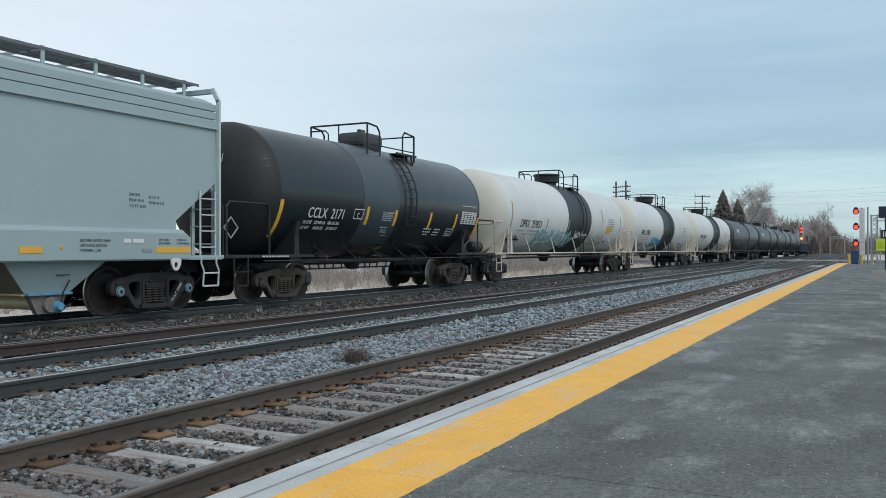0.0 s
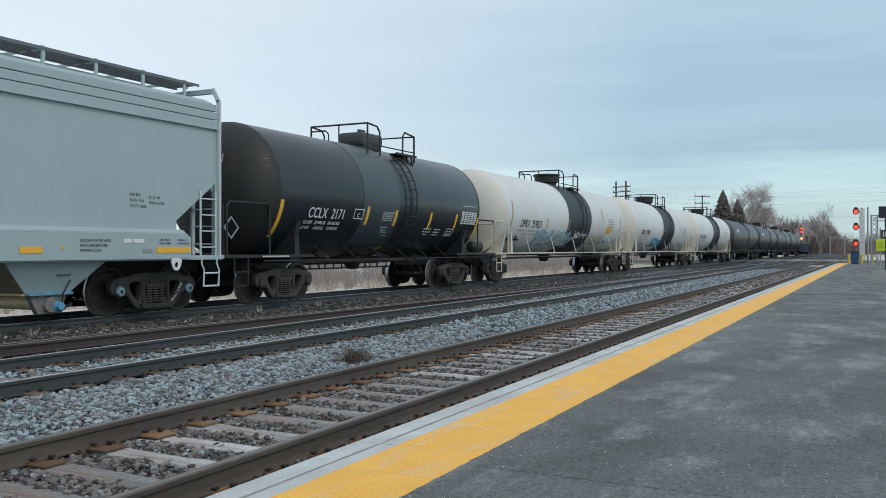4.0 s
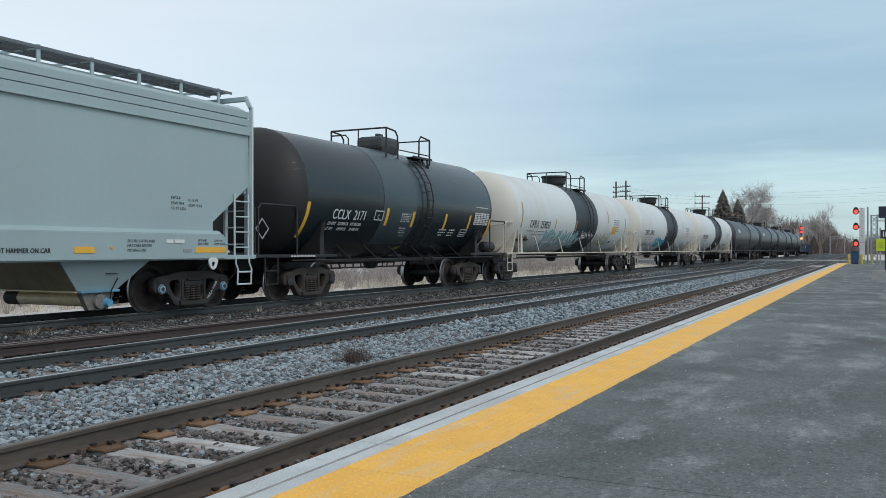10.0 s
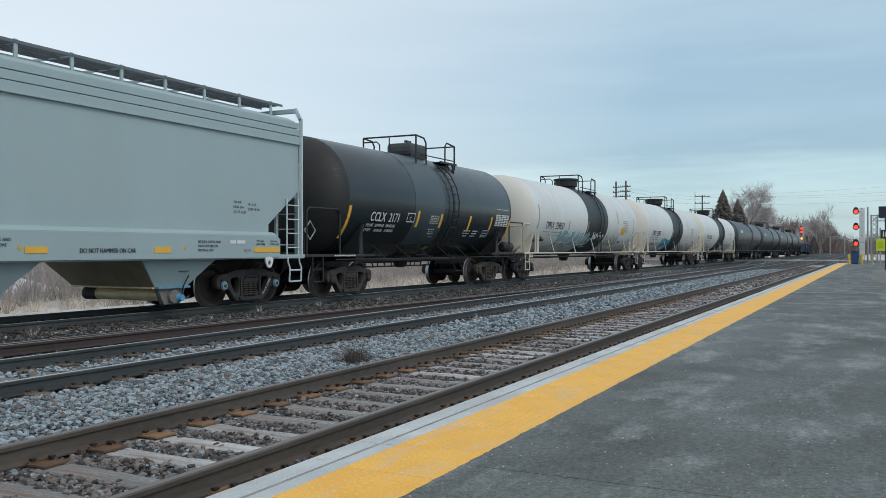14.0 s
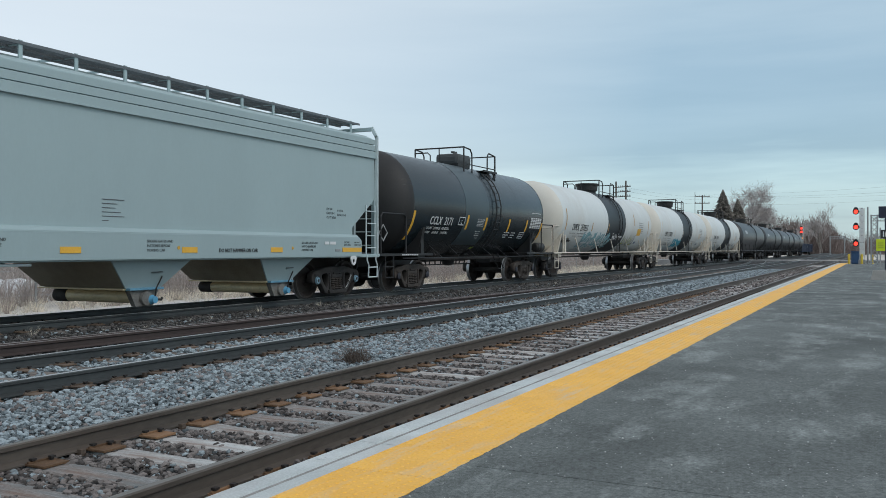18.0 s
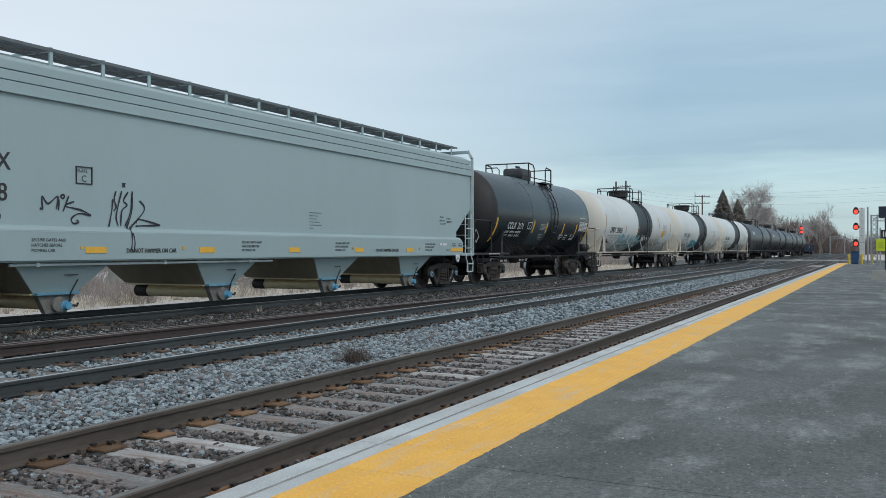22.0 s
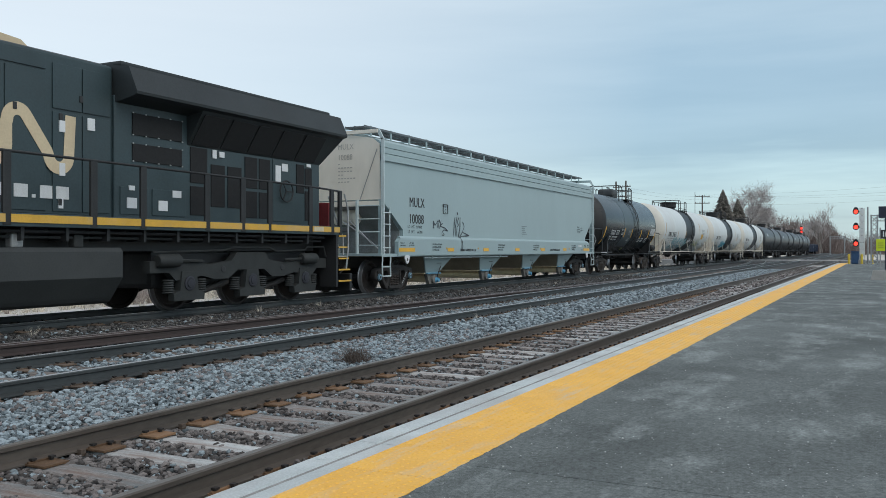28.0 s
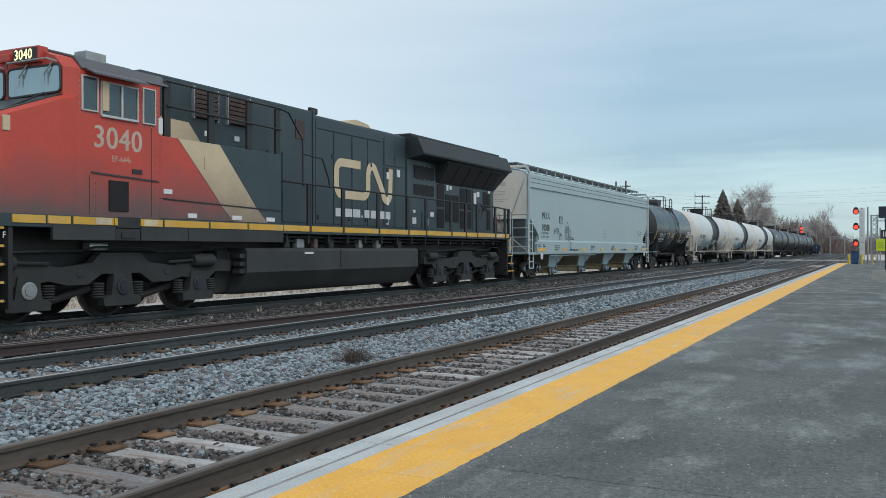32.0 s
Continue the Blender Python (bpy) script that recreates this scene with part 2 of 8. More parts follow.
M_WHT = mat("white_tank_paint", (0.63, 0.67, 0.67), 0.5, vary=0.06, scale=0.8, fine=20, bump=0.03, dirt=(0.50, 0.47, 0.42), dirt_amt=0.55, stretch=(1, 1, 0.4))
M_CREAM = mat("cream_tank_paint", (0.62, 0.57, 0.49), 0.55, vary=0.08, scale=0.8, fine=20, bump=0.03, dirt=(0.46, 0.40, 0.33), dirt_amt=0.6, stretch=(1, 1, 0.4))
M_TRUCK = mat("grimy_cast_steel", (0.038, 0.035, 0.034), 0.8, 0.1, vary=0.4, scale=4, fine=40, bump=0.3, dirt=(0.05, 0.041, 0.035), dirt_amt=0.5)
M_FRAME = mat("rust_brown_cast_steel", (0.056, 0.047, 0.042), 0.8, 0.1, vary=0.4, scale=4, fine=40, bump=0.3, dirt=(0.12, 0.09, 0.07), dirt_amt=0.5)
M_WHEEL = mat("wheel_steel", (0.036, 0.029, 0.026), 0.65, 0.3, vary=0.35, scale=4, fine=40, bump=0.15)
M_TREAD = mat("polished_tread", (0.40, 0.40, 0.41), 0.35, 0.9, vary=0.1, scale=3, fine=40, bump=0.03)
M_CAP = mat("blue_bearing_cap", (0.20, 0.34, 0.43), 0.5, vary=0.15, scale=6, fine=40, bump=0.05)
M_CAPDK = mat("dark_bearing_cap", (0.04, 0.04, 0.05), 0.5, 0.3, vary=0.2, scale=6, fine=40, bump=0.1)
M_BLUE = mat("blue_gate_paint", (0.10, 0.33, 0.52), 0.5, vary=0.15, scale=6, fine=40, bump=0.05)
M_BEIGE = mat("shaded_tan_bay_steel", (0.29, 0.255, 0.19), 0.6, vary=0.2, scale=3, fine=30, bump=0.1, dirt=(0.25, 0.21, 0.16), dirt_amt=0.5)
M_REFL = mat("yellow_reflective_tape", (0.80, 0.44, 0.05), 0.4, vary=0.08, scale=4, fine=50, bump=0.03)
M_INK = mat("black_stencil", (0.03, 0.03, 0.032), 0.6, vary=0.1, scale=4, fine=50, bump=0)
M_WINK = mat("white_stencil", (0.62, 0.63, 0.63), 0.6, vary=0.15, scale=4, fine=50, bump=0)
M_WTAG = mat("white_decal", (0.70, 0.71, 0.72), 0.5, vary=0.08, scale=4, fine=50, bump=0)
M_TEAL = mat("teal_spray", (0.22, 0.42, 0.47), 0.6, vary=0.25, scale=4, fine=50, bump=0)
M_TEAL2 = mat("blue_spray", (0.06, 0.34, 0.46), 0.6, vary=0.25, scale=4, fine=50, bump=0)
M_LOCO = mat("loco_black_paint", (0.033, 0.054, 0.061), 0.45, vary=0.2, scale=1.2, fine=25, bump=0.04, dirt=(0.042, 0.054, 0.058), dirt_amt=0.5)
M_RED = mat("loco_red_paint", (0.55, 0.068, 0.045), 0.5, vary=0.12, scale=1.0, fine=25, bump=0.04, dirt=(0.24, 0.06, 0.045), dirt_amt=0.5)
M_GRIME = mat("loco_grimed_paint", (0.060, 0.050, 0.050), 0.7, vary=0.25, scale=1.2, fine=25, bump=0.06, dirt=(0.14, 0.075, 0.065), dirt_amt=0.4)
M_DULLRED = mat("dull_maroon_paint", (0.20, 0.026, 0.03), 0.6, vary=0.2, scale=2, fine=30, bump=0.05)
M_CREAMP = mat("loco_cream_paint", (0.62, 0.50, 0.33), 0.55, vary=0.10, scale=1.2, fine=25, bump=0.04, dirt=(0.45, 0.34, 0.23), dirt_amt=0.5)
M_LSTRIPE = mat("loco_yellow_stripe", (0.66, 0.38, 0.05), 0.5, vary=0.15, scale=3, fine=40, bump=0.03, dirt=(0.55, 0.42, 0.25), dirt_amt=0.5)
M_LROOF = mat("loco_roof_grey", (0.10, 0.105, 0.115), 0.6, vary=0.2, scale=1.2, fine=25, bump=0.05)
M_SOOT = mat("sooty_loco_paint", (0.021, 0.026, 0.028), 0.55, vary=0.3, scale=1.2, fine=25, bump=0.04, dirt=(0.036, 0.030, 0.028), dirt_amt=0.5)
M_LTRUCK = mat("loco_truck_grey", (0.031, 0.034, 0.034), 0.75, vary=0.3, scale=3, fine=40, bump=0.15)
M_LTANK = mat("fuel_tank_grey", (0.037, 0.041, 0.042), 0.7, vary=0.25, scale=1.2, fine=30, bump=0.08, dirt=(0.060, 0.063, 0.062), dirt_amt=0.5)
M_GLASS = mat("window_glass", (0.05, 0.075, 0.08), 0.06, vary=0.05, bump=0, spec=0.9)
M_WSHIELD = mat("windshield_glass", (0.42, 0.50, 0.51), 0.07, 0.55, vary=0.06, scale=1.0, fine=5, bump=0)
M_SCREEN = mat("dark_mesh_screen", (0.012, 0.012, 0.013), 0.8, vary=0.3, scale=10, fine=90, bump=0.3)
M_ALU = mat("bare_aluminium", (0.50, 0.51, 0.52), 0.4, 0.7, vary=0.1, scale=4, fine=50, bump=0.03)
M_WFRAME = mat("pale_window_frame", (0.58, 0.56, 0.53), 0.5, 0.2, vary=0.15, scale=5, fine=50, bump=0.05)
M_RUSTB = mat("rusty_louvre", (0.07, 0.045, 0.038), 0.7, vary=0.3, scale=5, fine=40, bump=0.1)
M_GOND = mat("dark_blue_gondola", (0.022, 0.035, 0.07), 0.6, vary=0.25, scale=1, fine=20, bump=0.1)
M_SIGY = mat("bollard_yellow", (0.62, 0.45, 0.05), 0.5, vary=0.12, scale=4, fine=40, bump=0.05)
M_LIME = mat("lime_sign_face", (0.62, 0.72, 0.02), 0.5, vary=0.05, scale=4, fine=40, bump=0)
M_STEEL = mat("grey_steel", (0.34, 0.35, 0.35), 0.5, 0.4, vary=0.15, scale=4, fine=40, bump=0.05)
M_DARKBLUE = mat("blue_steel", (0.04, 0.10, 0.22), 0.5, vary=0.2, scale=4, fine=40, bump=0.05)
M_RLAMP = glow("red_signal_lens", (1.0, 0.042, 0.026), 2.8)
M_BOARD = glow("number_board_glow", (0.85, 0.80, 0.45), 0.9)


# road grime thrown up over the lower cab: fades out with height, broken up by noise
M_CREAMLOW = mat("loco_cream_panel_paint", (0.62, 0.50, 0.33), 0.55, vary=0.10, scale=1.2, fine=25, bump=0.04, dirt=(0.45, 0.34, 0.23), dirt_amt=0.5)
for _m, _z0, _z1, _grime in ((M_RED, 1.42, 2.42, (0.105, 0.088, 0.086, 1)), (M_CREAMLOW, 1.1, 2.6, (0.17, 0.125, 0.10, 1))):
    _n, _l = _m.node_tree.nodes, _m.node_tree.links
    _b = _n["Principled BSDF"]
    _src = _b.inputs["Base Color"].links[0].from_socket
    _tc = _n.new("ShaderNodeTexCoord")
    _sp = _n.new("ShaderNodeSeparateXYZ")
    _nz = _n.new("ShaderNodeTexNoise")
    _nz.inputs["Scale"].default_value, _nz.inputs["Detail"].default_value = 1.3, 7
    _ad = _n.new("ShaderNodeMath")
    _ad.operation = "MULTIPLY_ADD"
    _ad.inputs[1].default_value = -0.9
    _mr = _n.new("ShaderNodeMapRange")
    _mr.inputs[1].default_value, _mr.inputs[2].default_value, _mr.inputs[3].default_value, _mr.inputs[4].default_value = _z0, _z1, 0.92, 0.0
    _mx = _n.new("ShaderNodeMixRGB")
    _mx.inputs[2].default_value = _grime
    _l.new(_tc.outputs["Object"], _sp.inputs[0])
    _l.new(_tc.outputs["Object"], _nz.inputs[0])
    _l.new(_nz.outputs[0], _ad.inputs[0])
    _l.new(_sp.outputs[2], _ad.inputs[2])
    _l.new(_ad.outputs[0], _mr.inputs[0])
    _l.new(_mr.outputs[0], _mx.inputs[0])
    _l.new(_src, _mx.inputs[1])
    _l.new(_mx.outputs[0], _b.inputs["Base Color"])

# ---- shaping helpers ----
YT, YN, YM = 13.589, 4.149, 8.022     # centre lines: train's track, platform track, middle track
GAUGE = 0.7525
rng = random.Random(7)


def part(name, bm, material, parent=None, label="", smooth=False, at=None):
    """Links a bmesh as one mesh object, under parent if given."""
    me = bpy.data.meshes.new(name)
    bmesh.ops.recalc_face_normals(bm, faces=bm.faces)
    bm.to_mesh(me)
    bm.free()
    if smooth:
        me.shade_smooth()
        me.set_sharp_from_angle(angle=radians(38))
    me.materials.append(material)
    return link(name, me, parent, label, at)


def link(name, me, parent=None, label="", at=None):
    ob = new(name, me)
    if parent is not None:
        ob.parent = parent
    if at is not None:
        ob.matrix_basis = at
    if label:
        ob["label"] = label
    return ob


def thing(name, at, label, category, group="", kind=""):
    ob = new(name)
    ob.matrix_basis = at
    return tagged(ob, label, category, group, kind)


def B():
    return bmesh.new()


def box(bm, x0, x1, y0, y1, z0, z1, bev=0.0, m=None):
    r = bmesh.ops.create_cube(bm, size=1.0)
    vs = r["verts"]
    mm = Matrix.Translation(((x0 + x1) / 2, (y0 + y1) / 2, (z0 + z1) / 2)) @ Matrix.Diagonal((abs(x1 - x0), abs(y1 - y0), abs(z1 - z0), 1))
    if m is not None:
        mm = m @ mm
    bmesh.ops.transform(bm, matrix=mm, verts=vs)
    if bev:
        es = list({e for v in vs for e in v.link_edges})
        bmesh.ops.bevel(bm, geom=es, offset=bev, segments=2, affect="EDGES", profile=0.6)
    return bm


def bar(bm, p, q, w, d):
    """A square bar from p to q, w high and d deep (across Y where it can be)."""
    p, q = Vector(p), Vector(q)
    ax = (q - p)
    ln = ax.length
    ax.normalize()
    side = Vector((0, 1, 0)) if abs(ax.y) < 0.9 else Vector((1, 0, 0))
    up = ax.cross(side).normalized()
    side = up.cross(ax).normalized()
    m = Matrix((ax, side, up)).transposed().to_4x4()
    m.translation = (p + q) / 2
    r = bmesh.ops.create_cube(bm, size=1.0)
    bmesh.ops.transform(bm, matrix=m @ Matrix.Diagonal((ln, d, w, 1)), verts=r["verts"])
    return bm


def tube(bm, pts, r, seg=8, cap=True):
    """A round pipe through pts."""
    pts = [Vector(p) for p in pts]
    rings = []
    for i, p in enumerate(pts):
        a = pts[max(i - 1, 0)]
        b = pts[min(i + 1, len(pts) - 1)]
        d = (b - a).normalized()
        u = d.orthogonal().normalized() if i == 0 else (u - d * u.dot(d)).normalized()
        v = d.cross(u)
        rr = r[i] if isinstance(r, (list, tuple)) else r
        rings.append([bm.verts.new(p + rr * (math.cos(6.28319 * k / seg) * u + math.sin(6.28319 * k / seg) * v)) for k in range(seg)])
    for a, b in zip(rings, rings[1:]):
        for k in range(seg):
            bm.faces.new((a[k], a[(k + 1) % seg], b[(k + 1) % seg], b[k]))
    if cap:
        bm.faces.new(rings[0][::-1])
        bm.faces.new(rings[-1])
    return bm


def revolve(bm, prof, axis="Y", seg=32, c=(0, 0, 0)):
    """prof: (along the axis, radius) pairs."""
    rings = []
    for a, r in prof:
        ring = []
        for k in range(seg):
            t = 6.283185 * k / seg
            u, v = r * math.cos(t), r * math.sin(t)
            ring.append(bm.verts.new(Vector(c) + Vector({"X": (a, u, v), "Y": (u, a, v), "Z": (u, v, a)}[axis])))
        rings.append(ring)
    for a, b in zip(rings, rings[1:]):
        for k in range(seg):
            bm.faces.new((a[k], a[(k + 1) % seg], b[(k + 1) % seg], b[k]))
    if prof[0][1] > 1e-4:
        bm.faces.new(rings[0])
    if prof[-1][1] > 1e-4:
        bm.faces.new(rings[-1][::-1])
    return bm


def prism(bm, poly, y0, y1, plane="XZ"):
    """A polygon drawn in a plane, given depth across it."""
    def at(a, b, d):
        return {"XZ": (a, d, b), "YZ": (d, a, b), "XY": (a, b, d)}[plane]
    lo = [bm.verts.new(at(a, b, y0)) for a, b in poly]
    hi = [bm.verts.new(at(a, b, y1)) for a, b in poly]
    n = len(poly)
    for i in range(n):
        bm.faces.new((lo[i], lo[(i + 1) % n], hi[(i + 1) % n], hi[i]))
    bm.faces.new(lo[::-1])
    bm.faces.new(hi)
    return bm


def loft(bm, sections):
    """Closed rings of points joined one to the next, ends capped."""
    rings = [[bm.verts.new(p) for p in s] for s in sections]
    n = len(rings[0])
    for a, b in zip(rings, rings[1:]):
        for k in range(n):
            bm.faces.new((a[k], a[(k + 1) % n], b[(k + 1) % n], b[k]))
    bm.faces.new(rings[0][::-1])
    bm.faces.new(rings[-1])
    return bm


def grid_mesh(name, xs, ys, zf, material, label="", kind="structure"):
    vs = [(x, y, zf(x, y)) for x in xs for y in ys]
    n = len(ys)
    fs = [(i * n + j, (i + 1) * n + j, (i + 1) * n + j + 1, i * n + j + 1) for i in range(len(xs) - 1) for j in range(n - 1)]
    me = bpy.data.meshes.new(name)
    me.from_pydata(vs, [], fs)
    me.shade_smooth()
    me.materials.append(material)
    return tagged(new(name, me), label, "", "", kind)


def scatter(name, shapes, places, material, label, category, parent=None):
    """Many small copies joined into one mesh of stuff. places: rows of x, y, z, scale x/y/z, turn about z, tilt, shape."""
    P = np.array(places)
    V, F, base = [], [], 0
    for k, (sv, sf) in enumerate(shapes):
        Q = P[P[:, 8].astype(int) == k]
        if not len(Q):
            continue
        sv, sf = np.array(sv), np.array(sf)
        v = sv[None] * Q[:, None, 3:6]
        ct, st = np.cos(Q[:, 7])[:, None], np.sin(Q[:, 7])[:, None]
        y, z = v[..., 1] * ct - v[..., 2] * st, v[..., 1] * st + v[..., 2] * ct
        cz, sz = np.cos(Q[:, 6])[:, None], np.sin(Q[:, 6])[:, None]
        x, y = v[..., 0] * cz - y * sz, v[..., 0] * sz + y * cz
        w = np.stack([x, y, z], -1) + Q[:, None, :3]
        V.append(w.reshape(-1, 3))
        F.append((sf[None] + (np.arange(len(Q)) * len(sv))[:, None, None] + base).reshape(-1, sf.shape[1]))
        base += len(Q) * len(sv)
    V, F = np.concatenate(V), np.concatenate(F)
    me = bpy.data.meshes.new(name)
    me.from_pydata(V.tolist(), [], F.tolist())
    me.materials.append(material)
    ob = new(name, me)
    if parent is not None:
        ob.parent = parent
        ob["kind"] = "stuff"
        return ob
    return tagged(ob, label, category, "", "stuff")


def stone_shapes(n=5):
    out = []
    for k in range(n):
        bm = B()
        bmesh.ops.create_icosphere(bm, subdivisions=1, radius=1.0)
        for v in bm.verts:
            v.co *= 0.62 + 0.6 * rng.random()
        bm.verts.ensure_lookup_table()
        out.append(([tuple(v.co) for v in bm.verts], [tuple(v.index for v in f.verts) for f in bm.faces]))
        bm.free()
    return out


def words(txt, size, material, parent, m, name="lettering", label="", squeeze=1.0, bold=0.0):
    """Lettering in the built-in font; m puts its baseline start, X along the line and Y up."""
    cu = bpy.data.curves.new(name, "FONT")
    cu.body, cu.size, cu.extrude = txt, size, 0.001
    cu.space_character = 1.0 + 8 * bold
    cu.resolution_u = 4 if size > 0.3 else 2
    tmp = bpy.data.objects.new(name, cu)
    me = bpy.data.meshes.new_from_object(tmp)
    bpy.data.objects.remove(tmp)
    me.transform(Matrix.Diagonal((squeeze, 1, 1, 1)))
    if bold:
        bm = B()
        for k, d in enumerate((0.0, -1.4 * bold, 1.4 * bold)):
            n0 = len(bm.verts)
            bm.from_mesh(me)
            bm.verts.ensure_lookup_table()
            for v in bm.verts[n0:]:
                v.co += Vector((d, 0.3 * d, 0.0005 * k))
        bm.to_mesh(me)
        bm.free()
    me.materials.append(material)
    return link(name, me, parent, label, m)


def side(x, y, z, lean=0.0):
    """A pose for writing on the side that faces the platform: reads along +X, stands up in Z. lean tips its top away."""
    return Matrix.Translation((x, y, z)) @ Matrix.Rotation(radians(90) - lean, 4, "X")


# ---- ground and tracks ----
def ground_z(x, y):
    return -0.75 + 0.12 * noise.noise((x * 0.06, y * 0.06, 1.0))


gx = [-3000, -800, -200, -60] + [-30 + 6 * i for i in range(48)] + [300, 420, 700, 1500, 4000]
gy = [-3000, -900, -250, -80, -40, -20, -10, -4, 2.6, 16.6] + [18 + 3 * i for i in range(18)] + [80, 110, 160, 300, 800, 3000]
grid_mesh("ground", gx, gy, ground_z, M_GROUND, "dry brown winter ground with pale patches beside the railway")

BED = ((2.70, -0.30), (3.0, -0.24), (3.3, -0.21), (5.0, -0.21), (5.35, -0.20), (6.0, -0.17), (6.7, -0.19), (7.2, -0.22), (8.9, -0.22), (9.4, -0.24), (10.4, -0.26), (11.6, -0.24), (12.6, -0.22),
       (14.6, -0.22), (15.2, -0.26), (15.9, -0.5), (16.9, -0.8))


def bed_z(x, y):
    for (a, za), (b, zb) in zip(BED, BED[1:]):
        if a <= y <= b:
            return za + (zb - za) * (y - a) / (b - a) + 0.038 + 0.018 * noise.noise((x * 3, y * 3, 0)) + 0.012 * noise.noise((x * 9, y * 9, 4))
    return -0.8


bx = [-30 + 2 * i for i in range(16)] + [2 + 0.22 * i for i in range(220)] + [51 + 3 * i for i in range(90)]
by = [2.70 + 0.13 * i for i in range(110)]
grid_mesh("ballast_bed", bx, by, bed_z, M_BALLAST, "crushed stone ballast bed, near black for the shade between stones")

RAIL = ((-0.066, -0.142), (0.066, -0.142), (0.066, -0.131), (0.012, -0.112), (0.009, -0.045), (0.034, -0.034), (0.036, -0.008), (0.028, -0.001), (-0.028, -0.001), (-0.036, -0.008), (-0.034, -0.034), (-0.009, -0.045), (-0.012, -0.112), (-0.066, -0.131))
X0R, X1R = -40.0, 420.0


def rail_along(bm, pts, prof=RAIL, dz=0.0):
    secs = []
    for i, (x, y) in enumerate(pts):
        a, b = pts[max(0, i - 1)], pts[min(len(pts) - 1, i + 1)]
        d = Vector((b[0] - a[0], b[1] - a[1], 0)).normalized()
        s = Vector((-d.y, d.x, 0))
        secs.append([Vector((x, y, 0)) + s * u + Vector((0, 0, v + dz)) for u, v in prof])
    return loft(bm, secs)


HEAD = ((-0.024, -0.003), (0.024, -0.003), (0.022, 0.0005), (-0.022, 0.0005))


def track(name, yc, body, head, label, near=False):
    tr = thing(name, Matrix.Translation((0, yc, 0)), label, "railway track", "", "structure")
    for s in (-1, 1):
        r = part("rail", rail_along(B(), [(X0R, s * GAUGE), (X1R, s * GAUGE)]), body, tr)
        part("rail_head", rail_along(B(), [(X0R, s * GAUGE), (X1R, s * GAUGE)], HEAD), head, r, "worn running surface")
    return tr


track_near = track("platform_track", YN, M_RAIL_BROWN, M_RAIL_DULL, "brown rusty rails on weathered wooden ties beside the platform", True)
track_mid = track("middle_track", YM, M_RAIL_GREY, M_RAIL_TOP, "dark grey steel rails on wooden ties in grey ballast")
track_far = track("freight_track", YT, M_RAIL_GREY, M_RAIL_TOP, "dark grey steel rails under the freight train")
# a spare pair of rusty rails lies along the far side of the middle track and closes in on it
stored = thing("spare_rails", Matrix.Identity(4), "rust-red spare rails lying beside the middle track", "rail", "", "structure")
for off in (0.0, 0.19):
    pts = [(-40, 10.35), (7.5, 10.25), (17, 9.8), (27, 9.35), (40, 9.0), (56, 8.80)]
    sp = part("spare_rail", rail_along(B(), [(x, y + off) for x, y in pts], RAIL, -0.025), M_RAIL_RUST, stored)
    # paler purple strip carries the highlight along the rail's top in its colour
    part("rail_head", rail_along(B(), [(x, y + off) for x, y in pts], HEAD, -0.024), mat("purple_rust_highlight", (0.27, 0.235, 0.225), 0.36, 0.4, vary=0.25, scale=1.5, stretch=(0.3, 1, 1)), sp)
# crossover from the middle track to the freight track
cross = thing("crossover", Matrix.Identity(4), "crossover rails linking the middle track and the freight track", "railway track", "", "structure")
for s in (-1, 1):
    pts = []
    for i in range(41):
        u = i / 40
        e = u * u * (3 - 2 * u)
        pts.append((52 + 85 * u, YM + s * GAUGE + (YT - YM) * e))
    r = part("rail", rail_along(B(), pts, RAIL, 0.001), M_RAIL_GREY, cross)
    part("rail_head", rail_along(B(), pts, HEAD, 0.001), M_RAIL_DULL, r)

# ---- platform ----
ZP = 0.096
platform = thing("platform", Matrix.Identity(4), "dark asphalt station platform with pale concrete edge", "platform", "", "structure")
PX0, PX1 = -14.0, 79.0
PLAT_LEFT = 2.76
bm = B()
box(bm, PX0, 4.1285, -9.0, 1.941, -0.9, ZP - 0.001, 0.004)
part("asphalt_surface", bm, M_ASPHALT, platform)
bm = B()
box(bm, 4.131, PX1 + 1, -9.0, 1.941, -0.9, ZP + 0.001, 0.004)
part("asphalt_surface", bm, M_ASPHALT, platform)
for i in range(46):
    bm = B()
    x = PX0 + i * 2.04
    w = PLAT_LEFT
    poly = [(2.478, -0.7), (w, -0.7), (w, ZP - 0.012), (w - 0.012, ZP), (2.632, ZP), (2.622, ZP - 0.016), (2.592, ZP - 0.016), (2.582, ZP), (2.478, ZP)]
    prism(bm, poly, x, x + 2.033, "YZ")
    part("edge_slab", bm, M_CONC, platform, "pale grey concrete edge with a groove")

# darker fill along the bottom of the groove
part("groove_dirt", box(B(), PX0, PX1, 2.588, 2.626, ZP - 0.05, ZP - 0.009), M_GROOVE, platform, "darker strip in the groove of the edge")

# ragged lip where the asphalt laps over the edge of the yellow tiles
bm = B()
rl = random.Random(31)
prev = None
for i in range(1400):
    x = 1.0 + 0.022 * i * (1 + i / 1400)
    y = 1.938 + 0.010 * noise.noise((x * 2.3, 0, 0)) + 0.010 * noise.noise((x * 11, 3, 0)) + rl.uniform(0, 0.006)
    cur = [bm.verts.new((x, 1.88, ZP - 0.003)), bm.verts.new((x, y - 0.006, ZP + 0.0085)), bm.verts.new((x, y, ZP + 0.003))]
    if prev:
        bm.faces.new((prev[0], cur[0], cur[1], prev[1]))
        bm.faces.new((prev[1], cur[1], cur[2], prev[2]))
    prev = cur
part("asphalt_lip", bm, M_ASPHALT, platform)

